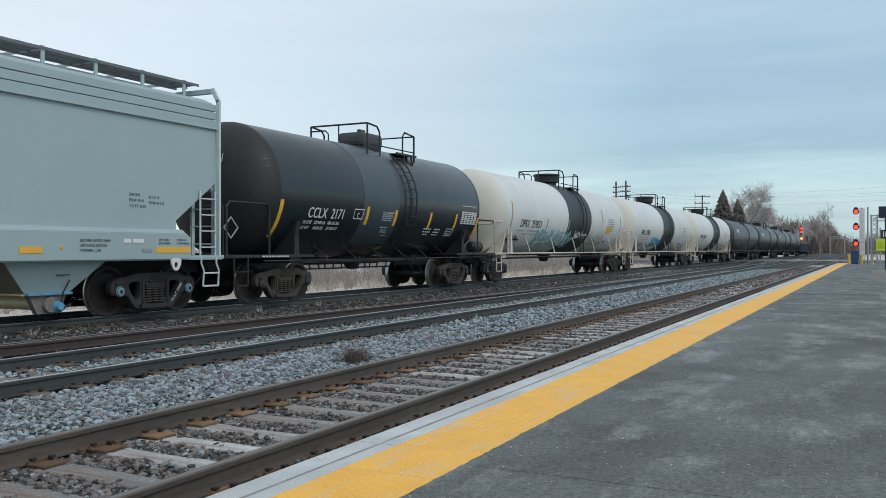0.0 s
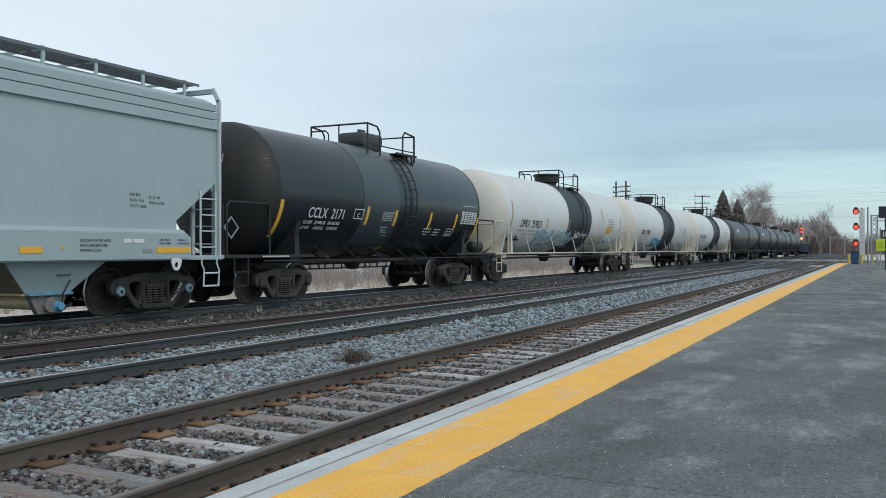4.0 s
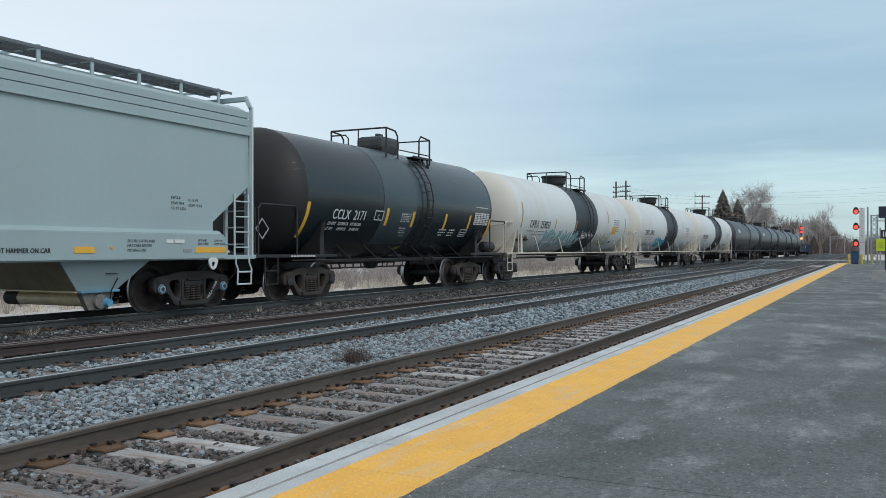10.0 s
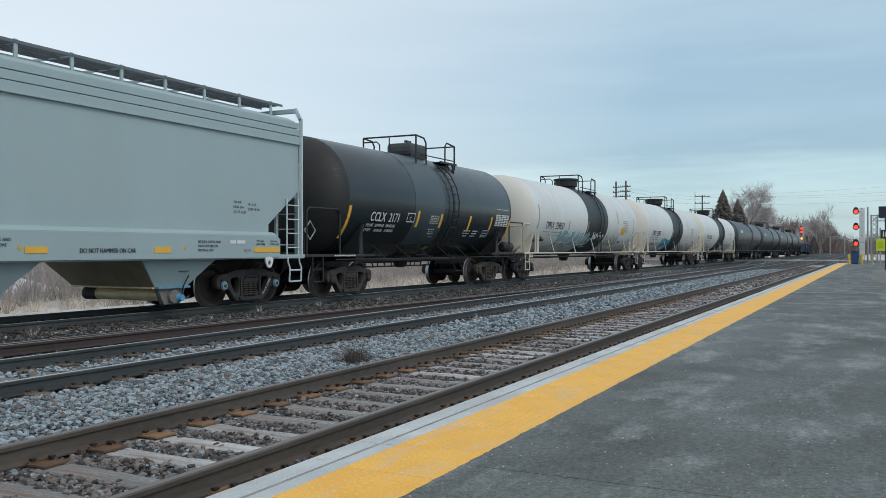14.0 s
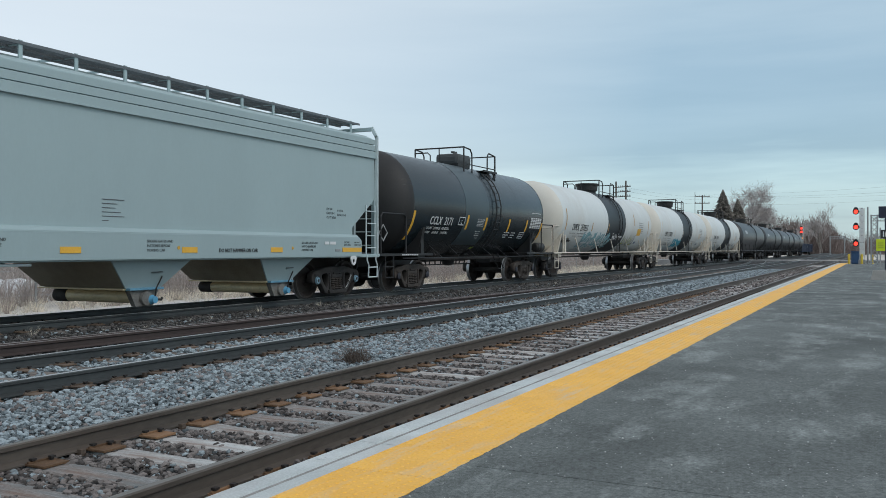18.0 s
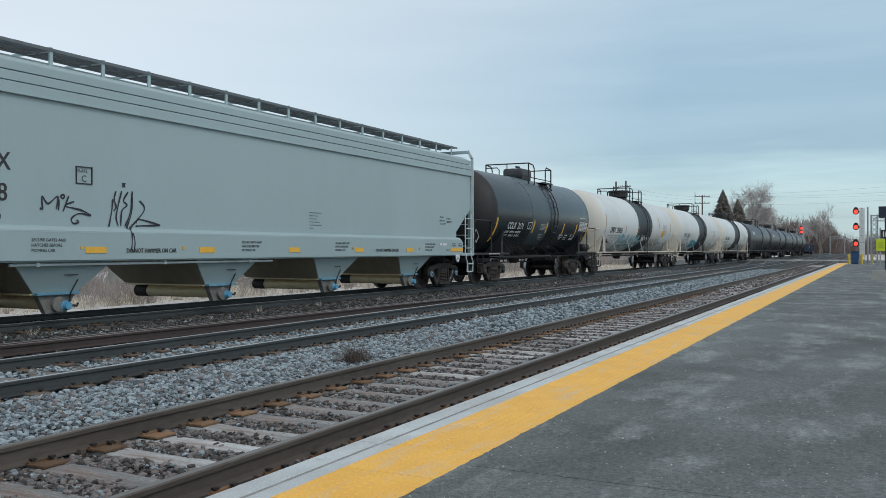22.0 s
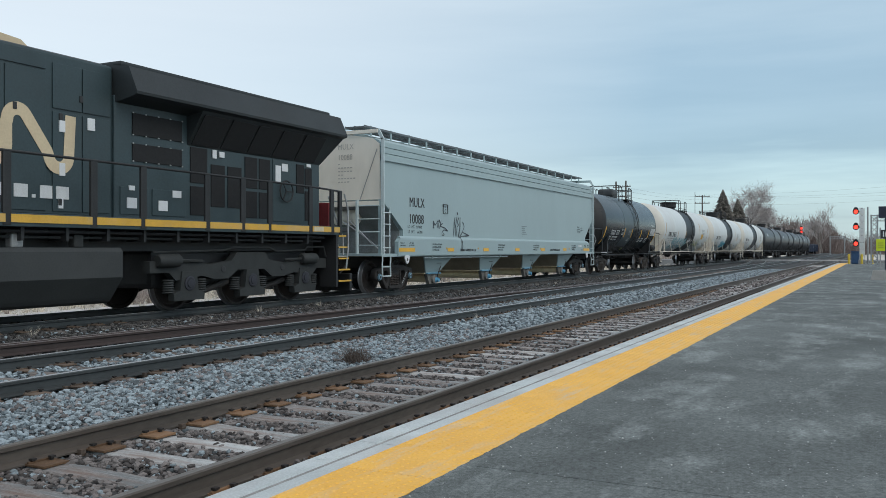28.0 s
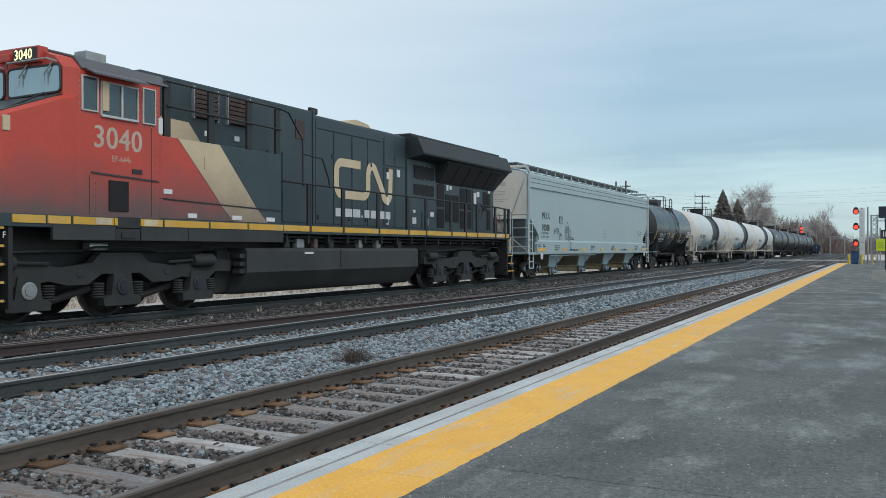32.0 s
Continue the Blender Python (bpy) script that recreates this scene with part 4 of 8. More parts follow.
        box(bm, x0, x1, yS - 0.004, yS + 0.004, 1.175, 1.285)
        part("reflective_strip", bm, M_REFL, car)
    yb = -1.478
    lean = 0.0163
    words("MULX", 0.40, M_INK, car, side(-8.32, -1.463, 2.49, lean), squeeze=0.86, bold=0.005)
    words("10088", 0.40, M_INK, car, side(-8.36, -1.471, 2.00, lean), squeeze=0.90, bold=0.005)
    back = Matrix.Rotation(radians(-90), 4, "Z") @ Matrix.Rotation(radians(90), 4, "X")
    M_FADED = mat("faded_stencil", (0.46, 0.44, 0.40), 0.7, vary=0.2, bump=0)
    words("MULX", 0.22, M_FADED, car, Matrix.Translation((-H - 0.018, -0.02, 4.05)) @ back, squeeze=0.9)
    words("10088", 0.22, M_FADED, car, Matrix.Translation((-H - 0.018, -0.02, 3.76)) @ back, squeeze=0.9)
    for i, ww in enumerate((0.16, 0.5, 0.5, 0.3, 0.62, 0.48)):
        for k in range(int(ww / 0.1)):
            part("stencil_line", box(B(), -H - 0.018, -H - 0.014, -0.10 - 0.1 * k, -0.03 - 0.1 * k, 3.62 - 0.10 * i, 3.65 - 0.10 * i), M_FADED, car)
    words("LD LMT  219300", 0.125, M_INK, car, side(-8.44, -1.4735, 1.86, lean))
    words("LT  WT     66700", 0.125, M_INK, car, side(-8.44, -1.476, 1.71, lean))
    bm = B()
    for (x0, x1, z0, z1) in ((-6.14, -5.80, 2.36, 2.375), (-6.14, -5.80, 2.645, 2.66), (-6.14, -6.125, 2.36, 2.66), (-5.815, -5.80, 2.36, 2.66)):
        box(bm, x0, x1, yb - 0.004, yb + 0.02, z0, z1)
    part("plate_box", bm, M_INK, car)
    words("C", 0.16, M_INK, car, side(-6.03, yb + 0.006, 2.40, lean))
    words("PLATE", 0.075, M_INK, car, side(-6.11, yb + 0.004, 2.56, lean))
    for x in (-5.15, 3.50):
        words("DO NOT HAMMER ON CAR", 0.115, M_INK, car, side(x, yS - 0.002, 1.18), squeeze=0.85, bold=0.0016)
    for x in (-7.10, -2.0, 1.55, 6.35):
        for i, ln in enumerate(("SECURE GATES AND", "HATCHES BEFORE", "MOVING CAR")):
            words(ln, 0.072, M_INK, car, side(x, yS - 0.002, 1.37 - 0.085 * i))
    for x in (8.16, -8.55):
        for i, ln in enumerate(("LIFT AND", "JACK HERE")):
            words(ln, 0.06, M_INK, car, side(x, yS - 0.002, 1.40 - 0.065 * i))
    for x in (8.62, -9.10):
        for i, ln in enumerate(("2 INCH HF", "COMP SHOES")):
            words(ln, 0.055, M_INK, car, side(x, yS - 0.002, 1.40 - 0.065 * i))
    for i, ln in enumerate(("EW 8-8", "EXW 10-4", "CU FT 6250")):
        words(ln, 0.08, M_INK, car, side(7.55, yb + 0.006, 2.22 - 0.105 * i, lean))
    for i, ln in enumerate(("H 13-10", "EXW H 3-8")):
        words(ln, 0.08, M_INK, car, side(8.02, yb + 0.006, 2.19 - 0.105 * i, lean))
    bm = B()
    for i in range(6):
        wdt = (0.50, 0.34, 0.30, 0.42, 0.50, 0.14)[i]
        box(bm, 0.62, 0.62 + wdt, yb + 0.001, yb + 0.02, 2.12 - i * 0.075, 2.132 - i * 0.075)
    part("stencil_lines", bm, M_LROOF, car)
    for x, ww in ((7.30, 0.18), (7.52, 0.26)):
        bm = B()
        box(bm, x, x + ww, yS - 0.004, yS + 0.004, 1.36, 1.43)
        part("decal", bm, M_WTAG, car)
    bm = B()
    box(bm, 7.75, 7.98, yS - 0.004, yS + 0.004, 1.19, 1.25)
    part("data_tag", bm, M_STEEL, car)
    for x in (6.0, -3.72, 2.36, -6.12):
        bm = B()
        revolve(bm, [(-0.004, 0.001), (-0.004, 0.035), (0.004, 0.035)], "Y", 12, (x, yS, 1.27))
        part("round_decal", bm, M_LSTRIPE, car)
    # spray-painted tags: brushed ribbons a finger thick that follow the side sheet down over the sill
    M_SPRAY = mat("purple_black_spray", (0.022, 0.020, 0.032), 0.5, vary=0.2, scale=5, bump=0)

    def skin(z):
        table = ((1.0, 1.586), (1.525, 1.588), (1.565, 1.574), (1.60, 1.538), (1.625, 1.478), (4.0, 1.436))
        for (za, ya), (zb, yb2) in zip(table, table[1:]):
            if z <= zb:
                return -(ya + (yb2 - ya) * (z - za) / (zb - za)) - 0.007
        return -1.45

    def tag_line(pts, w=0.036):
        P = [Vector((x - 0.08, 0, z)) for x, z in pts]
        run_pts = []
        for i in range(len(P) - 1):
            p0, p1, p2, p3 = P[max(0, i - 1)], P[i], P[i + 1], P[min(len(P) - 1, i + 2)]
            for k in range(6):
                t = k / 6
                run_pts.append(0.5 * (2 * p1 + (p2 - p0) * t + (2 * p0 - 5 * p1 + 4 * p2 - p3) * t * t + (3 * p1 - p0 - 3 * p2 + p3) * t ** 3))
        run_pts.append(P[-1])
        bmx, last = B(), None
        n = len(run_pts) - 1
        for i, p in enumerate(run_pts):
            d = (run_pts[min(n, i + 1)] - run_pts[max(0, i - 1)]).normalized()
            o = Vector((-d.z, 0, d.x)) * w * (0.42 if 0 < i < n else 0.3) * (1.0 + 0.25 * math.sin(i * 0.7))
            cur = [bmx.verts.new((q.x, skin(q.z), q.z)) for q in (p - o, p + o)]
            if last:
                bmx.faces.new((last[0], last[1], cur[1], cur[0]))
            last = cur
        part("graffiti_stroke", bmx, M_SPRAY, car)

    for pts in (((-6.72, 1.88), (-6.73, 2.11), (-6.62, 1.99), (-6.43, 2.12), (-6.46, 1.91)), ((-6.77, 1.92), (-6.75, 1.88)), ((-6.42, 1.89), (-6.40, 2.07)),
                ((-6.33, 2.16), (-6.29, 2.13), (-6.33, 2.09), (-6.37, 2.12), (-6.33, 2.16)), ((-6.21, 2.14), (-6.33, 1.87)), ((-6.10, 2.05), (-6.28, 1.97), (-5.96, 1.91), (-5.75, 1.83)),
                ((-5.75, 1.82), (-6.00, 1.85), (-6.16, 1.76), (-6.12, 1.68), (-6.01, 1.70), (-6.06, 1.74))):
        tag_line(pts, 0.032)
    for pts in (((-5.27, 2.14), (-5.30, 1.92), (-5.37, 1.64)), ((-5.20, 2.28), (-5.24, 2.13), (-5.20, 2.00), (-5.26, 1.92)), ((-5.07, 2.29), (-5.16, 2.00), (-5.20, 1.81), (-5.16, 1.66)),
                ((-4.92, 2.28), (-5.03, 2.12), (-4.95, 2.04), (-5.07, 1.93), (-5.10, 1.66)), ((-4.82, 2.30), (-4.87, 1.93), (-5.00, 1.66)), ((-4.83, 2.24), (-4.84, 1.93), (-4.98, 1.60)),
                ((-4.65, 2.14), (-4.54, 1.96), (-4.95, 1.58)), ((-4.75, 1.66), (-4.68, 1.67), (-4.26, 1.69), (-4.17, 1.70), (-4.65, 1.79), (-4.75, 1.72))):
        tag_line(pts)
    tag_line(((-5.02, 2.44), (-5.02, 2.40), (-5.02, 2.36)), 0.09)
    tag_line(((-4.95, 1.58), (-4.93, 1.39), (-4.95, 1.24), (-4.90, 1.20), (-4.87, 1.38), (-4.92, 1.54)), 0.028)
    # jacking ears
    for x in (8.60, -8.68):
        bm = B()
        bm.free()
        shield = [(x - 0.14, 1.07), (x + 0.14, 1.07), (x + 0.13, 0.96), (x + 0.06, 0.83), (x - 0.06, 0.83), (x - 0.13, 0.96)]
        ring = [(x + 0.045 * math.cos(k * 0.5236), 0.94 + 0.055 * math.sin(k * 0.5236)) for k in range(12)]
        bm = plate_with_holes(soften(shield), [ring], -1.60, -1.565, 0.006)
        part("pull_lug", bm, M_WTAG, car, "white roping lug")
    for x in (-HT, HT):
        truck(car, x, CAP_BLUE, True)
        words("MULX 10088", 0.085, M_WINK, car, Matrix.Translation((x + 0.45, -1.104, 0.20)) @ Matrix.Rotation(radians(90), 4, "X") @ Matrix.Rotation(radians(52), 4, "Z"), squeeze=0.95)
    couplers(car, 10.62)
    return car


HOPPER = hopper(3.9)


# ---- tank cars ----
def tank_profile(half, r, head):
    prof = []
    for k in range(13):
        t = (math.pi / 2) * k / 12
        prof.append((-half + head - head * math.cos(t), r * math.sin(t)))
    for k in range(12, -1, -1):
        t = (math.pi / 2) * k / 12
        prof.append((half - head + head * math.cos(t), r * math.sin(t)))
    prof[0] = (prof[0][0], 0.002)
    prof[-1] = (prof[-1][0], 0.002)
    return prof


def on_tank(bm, r, zc, x0, x1, a0, a1, lift=0.004, n=6, cols=1):
    """A patch that lies on the barrel between two angles (degrees below or above the waist, platform side)."""
    rr = r + lift
    vs = []
    for i in range(n + 1):
        a = radians(a0 + (a1 - a0) * i / n)
        vs.append([bm.verts.new((x0 + (x1 - x0) * j / cols, -rr * math.cos(a), zc + rr * math.sin(a))) for j in range(cols + 1)])
    for i in range(n):
        for j in range(cols):
            bm.faces.new((vs[i][j], vs[i][j + 1], vs[i + 1][j + 1], vs[i + 1][j]))
    return bm


def tank_words(txt, size, material, car, x, r, zc, deg, squeeze=1.0, bold=0.0):
    a = radians(deg)
    rr = r + 0.006
    ob = words(txt, size, material, car, Matrix.Identity(4), squeeze=squeeze, bold=bold)
    for v in ob.data.vertices:
        t, q = a + v.co.y / rr, rr + 0.004 + v.co.z
        v.co = (x + v.co.x, -q * math.cos(t), zc + q * math.sin(t))
    return ob


def tank_car(x_centre, half, r, zc, ht, shell, trim, label, kind):
    car = thing("tank_car", pose(x_centre, YT, 0), label, "tank car", "tank cars of the freight train")
    head = 0.78
    prof = tank_profile(half, r, head)
    bm = B()
    revolve(bm, prof, "X", 56, (0, 0, zc))
    part("tank", bm, shell, car, smooth=True)
    # weld seams round the barrel
    nseam = 5 if half < 7 else 6
    for i in range(nseam):
        x = (-half + head) + 2 * (half - head) * i / (nseam - 1)
        bm = B()
        revolve(bm, [(-0.02, r - 0.01), (-0.012, r + 0.0015), (0.012, r + 0.0015), (0.02, r - 0.01)], "X", 56, (x, 0, zc))
        part("weld_seam", bm, shell, car, smooth=True)
    # stub sills, bolsters and saddles
    sill = M_BLK2 if kind != "white" else M_CREAM
    for s in (-1, 1):
        bm = B()
        box(bm, min(s * (ht - 1.6), s * (half + 0.35)), max(s * (ht - 1.6), s * (half + 0.35)), -0.33, 0.33, 0.74, 1.16, 0.02)
        part("stub_sill", bm, M_BLK2, car)
        bm = B()
        box(bm, s * ht - 0.22, s * ht + 0.22, -1.40, 1.40, 0.92, 1.10, 0.02)
        prism(bm, [(-1.30, 1.08), (1.30, 1.08), (1.50, zc - 0.72), (1.33, zc - 0.88), (0.7, 1.085), (-0.7, 1.085), (-1.33, zc - 0.88), (-1.50, zc - 0.72)], s * ht - 0.07, s * ht + 0.07, "YZ")
        part("saddle", bm, M_BLK2 if kind != "white" else M_CREAM, car)
        # end platform, rails and ladders; the short car's reach further out
        out = 0.72 if kind == "cclx" else 0.0
        inn = 0.62 if kind == "cclx" else 0.0
        bm = B()
        box(bm, min(s * (half - 0.95 - 2.0 * inn), s * (half + 0.25 + out)), max(s * (half - 0.95 - 2.0 * inn), s * (half + 0.25 + out)), -1.48, 1.48, 1.05, 1.12, 0.01)
        part("end_walkway", bm, sill, car)
        for y in (-1.45, 1.45):
            bm = B()
            tube(bm, [(s * (half - 1.15 + inn), y, 1.1), (s * (half - 1.15 + inn), y, 2.15), (s * (half - 1.05 + inn), y, 2.25), (s * (half + 0.08 + out), y, 2.25), (s * (half + 0.18 + out), y, 2.15), (s * (half + 0.18 + out), y, 1.1)], 0.026, 6)
            part("side_rail", bm, trim if kind != "white" else M_CREAM, car)
        bm = B()
        tube(bm, [(s * (half + 0.22 + out), -1.4, 1.1), (s * (half + 0.22 + out), -1.4, 2.15), (s * (half + 0.22 + out), 1.4, 2.15), (s * (half + 0.22 + out), 1.4, 1.1)], 0.02, 6)
        part("end_rail", bm, trim if kind != "white" else M_CREAM, car)
        for y in (-1.46, 1.46):
            bm = B()
            for x in (s * (half - 0.5 + out), s * (half - 0.05 + out)):
                tube(bm, [(x, y, 1.1), (x, y, 0.45)], 0.02, 6)
            for z in (0.45, 0.75):
                tube(bm, [(s * (half - 0.5 + out), y, z), (s * (half - 0.05 + out), y, z)], 0.018, 6)
            part("stirrup_step", bm, sill, car)
        for y in (-1.0, 1.0):
            bm = B()
            prism(bm, [(s * (half - 1.72), 1.1), (s * (half - 1.52), 1.1), (s * (half - 1.56), 1.95), (s * (half - 1.66), 1.95)], y * 1.38 - 0.03, y * 1.38 + 0.03)
            part("brace", bm, sill, car)
        air_hose(car, s * (half + 0.2), s)
    # walkway pipe along the side, with struts
    for y in (-1.47, 1.47):
        bm = B()
        rz = 0.98 if kind == "cclx" else 1.09
        tube(bm, [(-half + 0.3, y, rz), (half - 0.3, y, rz)], 0.018 if kind == "cclx" else 0.03, 8)
        n = 6 if kind == "cclx" else 5
        for i in range(n):
            x = -ht * 0.72 + 1.44 * ht * i / (n - 1)
            if kind == "cclx":
                bar(bm, (x, y, 0.96), (x, y * 0.62, 1.42), 0.035, 0.02)
            else:
                bar(bm, (x + 0.30, y, 1.09), (x - 0.25, y * 0.99, 1.75), 0.06, 0.03)
        part("side_pipe", bm, sill, car)
    # under-tank gear
    bm = B()
    for x in np.linspace(-ht * 0.55, ht * 0.45, 4):
        bar(bm, (x, -0.9, 1.02), (x, 0.9, 1.02), 0.06, 0.05)
    tube(bm, [(-ht + 1.2, -0.7, 0.92), (ht - 1.2, -0.7, 0.92)], 0.03, 6)
    tube(bm, [(-ht + 1.2, 0.5, 0.86), (ht - 1.2, 0.5, 0.86)], 0.03, 6)
    if kind == "cclx":
        for z, xe in ((0.97, ht - 1.1), (0.84, 1.6), (0.71, 2.3)):
            tube(bm, [(-ht + 1.15, 0.1, z), (xe, 0.1, z)], 0.022, 6)
        rb = random.Random(12)
        for k in range(15):
            x = -ht + 1.3 + k * 0.42
            tilt = rb.choice((-0.18, 0.0, 0.0, 0.16))
            bar(bm, (x, 0.1, 1.0), (x + tilt, 0.1, 0.69), rb.uniform(0.025, 0.05), 0.03)
    part("brake_rigging", bm, M_TRUCK, car)
    bm = B()
    revolve(bm, [(zc - r - 0.36, 0.12), (zc - r - 0.32, 0.20), (zc - r - 0.12, 0.26), (zc - r + 0.05, 0.45)], "Z", 16, (0, 0, 0))
    part("bottom_outlet", bm, M_BLK2, car, smooth=True)
    bm = B()
    revolve(bm, [(-0.40, 0.02), (-0.39, 0.12), (-0.32, 0.19), (0.32, 0.19), (0.39, 0.12), (0.40, 0.02)], "X", 18, {"cclx": (6.05, -1.16, 1.33), "white": (ht + 0.9, -1.0, 1.35)}.get(kind, (ht - 2.2, -0.75, 0.98)))
    part("air_reservoir", bm, M_BLK2 if kind != "white" else M_CREAM, car, smooth=True)
    # dome platform
    top = zc + r
    pl = trim
    if kind == "cclx":
        xa, xb, dome_x = -0.68, 2.03, 0.46
    else:
        xa, xb, dome_x = -0.60, 2.15, 0.42
    bm = B()
    if kind == "cclx":
        box(bm, dome_x - 0.56, dome_x + 0.58, -0.45, 0.45, top + 0.02, top + 0.42, 0.13)
        box(bm, dome_x - 0.1, dome_x + 0.2, -0.06, 0.06, top + 0.48, top + 0.55, 0.02)
        part("dome_cover", bm, mat("dusty_dome_paint", (0.06, 0.066, 0.07), 0.6, vary=0.2), car, "dusty dark dome housing")
        bm = B()
        box(bm, dome_x - 0.5, dome_x + 0.5, -0.42, 0.42, top - 0.05, top + 0.06)
        part("dome_nozzle", bm, M_BLK2, car)
    else:
        revolve(bm, [(top - 0.1, 0.46), (top + 0.04, 0.46), (top + 0.07, 0.54), (top + 0.36, 0.56), (top + 0.38, 0.62), (top + 0.44, 0.62), (top + 0.46, 0.54), (top + 0.47, 0.02)], "Z", 28, (dome_x, 0, 0))
        part("dome_cover", bm, M_BLK2, car, "black round dome housing", True)
    for y in (-0.95, 0.95):
        zt = top + 0.54
        zb = zc + math.sqrt(r * r - y * y)
        part("platform_railing", tube(B(), [(xa, y, zb - 0.25), (xa, y, zt)], 0.028, 6), pl, car)
        part("platform_railing", tube(B(), [(xa, y, zt), (xa + 0.52, y, zt - 0.04), (xa + 0.66, y, zt - 0.18), (xa + 0.68, y, zb - 0.1)], 0.026, 6), pl, car)
        part("platform_railing", tube(B(), [(xb, y, zb - 0.25), (xb, y, zt - 0.08)], 0.030, 6), pl, car)
        part("platform_railing", tube(B(), [(xb, y, zt - 0.08), (xb - 0.58, y, zt - 0.02), (xb - 0.70, y, zt - 0.14), (xb - 0.72, y, zb - 0.1)], 0.026, 6), pl, car)
        part("platform_railing", tube(B(), [(xa + 0.3, y, zb + 0.28), (xb, y, zb + 0.28)], 0.018, 6), pl, car)
    part("platform_railing", tube(B(), [(xa, -0.95, top + 0.54), (xa, 0.95, top + 0.54)], 0.026, 6), pl, car)
    part("platform_railing", tube(B(), [(xa, 0.0, top), (xa, 0.0, top + 0.54)], 0.02, 6), pl, car)
    part("platform_railing", tube(B(), [(xa, 0.95, top + 0.40), (xa, 0.45, top + 0.40), (xa, 0.35, top + 0.30), (xa, 0.35, top)], 0.022, 6), pl, car)
    part("platform_railing", tube(B(), [(xb, -0.95, top + 0.46), (xb, 0.95, top + 0.46)], 0.022, 6), pl, car)
    bm = B()
    for i in range(14):
        x = dome_x + 0.6 + (xb - dome_x - 0.6) * i / 13
        box(bm, x - 0.03, x + 0.03, -1.0, 1.0, top - 0.16, top - 0.13)
    for y in (-1.0, -0.5, 0.5, 1.0):
        box(bm, dome_x + 0.4, xb + 0.05, y - 0.02, y + 0.02, top - 0.19, top - 0.125)
    for y in (-0.95, 0.95):
        for x in (dome_x + 0.9, xb - 0.2):
            bar(bm, (x, y, top - 0.16), (x - 0.2, y * 1.18, top - 0.45), 0.05, 0.05)
    part("top_walkway", bm, pl, car)
    # side ladder bent round the barrel
    lx = 0.70 if kind == "cclx" else dome_x + 0.62
    angs = [radians(a) for a in ((50, 35, 20, 5, -10, -25, -38, -50) if kind == "cclx" else (50, 35, 20, 5, -10, -25))]
    hw = 0.19 if kind == "cclx" else 0.26
    for dx in (-hw, hw):
        pts = [(lx + dx, -(r + 0.09) * math.cos(a), zc + (r + 0.09) * math.sin(a)) for a in angs]
        if kind != "cclx":
            pts.append((lx + dx, -1.50, 1.1))
        part("ladder_rail", tube(B(), pts, 0.022, 6), pl, car)
    for k in range(9):
        a = radians(48 - 9 * k)
        p = (-(r + 0.10) * math.cos(a), zc + (r + 0.10) * math.sin(a))
        part("ladder_rung", tube(B(), [(lx - hw, p[0], p[1]), (lx + hw, p[0], p[1])], 0.014, 6), pl, car)
    # heads' sheets and bands
    for x in (-ht, ht):
        truck(car, x, frame_mesh=SIDEFRAME_BROWN if kind == "cclx" else SIDEFRAME)
    couplers(car, half + 0.5)
    return car, r, zc


def patch(car, r, zc, x0, x1, a0, a1, material, name, label="", lift=0.004, n=5):
    return part(name, on_tank(B(), r, zc, x0, x1, a0, a1, lift, n), material, car, label)


def bars_on_tank(car, r, zc, rows, material, name):
    """Lines of writing too small to read."""
    bm = B()
    for x0, x1, a, h in rows:
        x = x0
        while x < x1:
            w = min(rng.uniform(0.06, 0.16), x1 - x)
            on_tank(bm, r, zc, x, x + w, a, a + h, 0.004, 1)
            x += w + 0.03
    return part(name, bm, material, car)


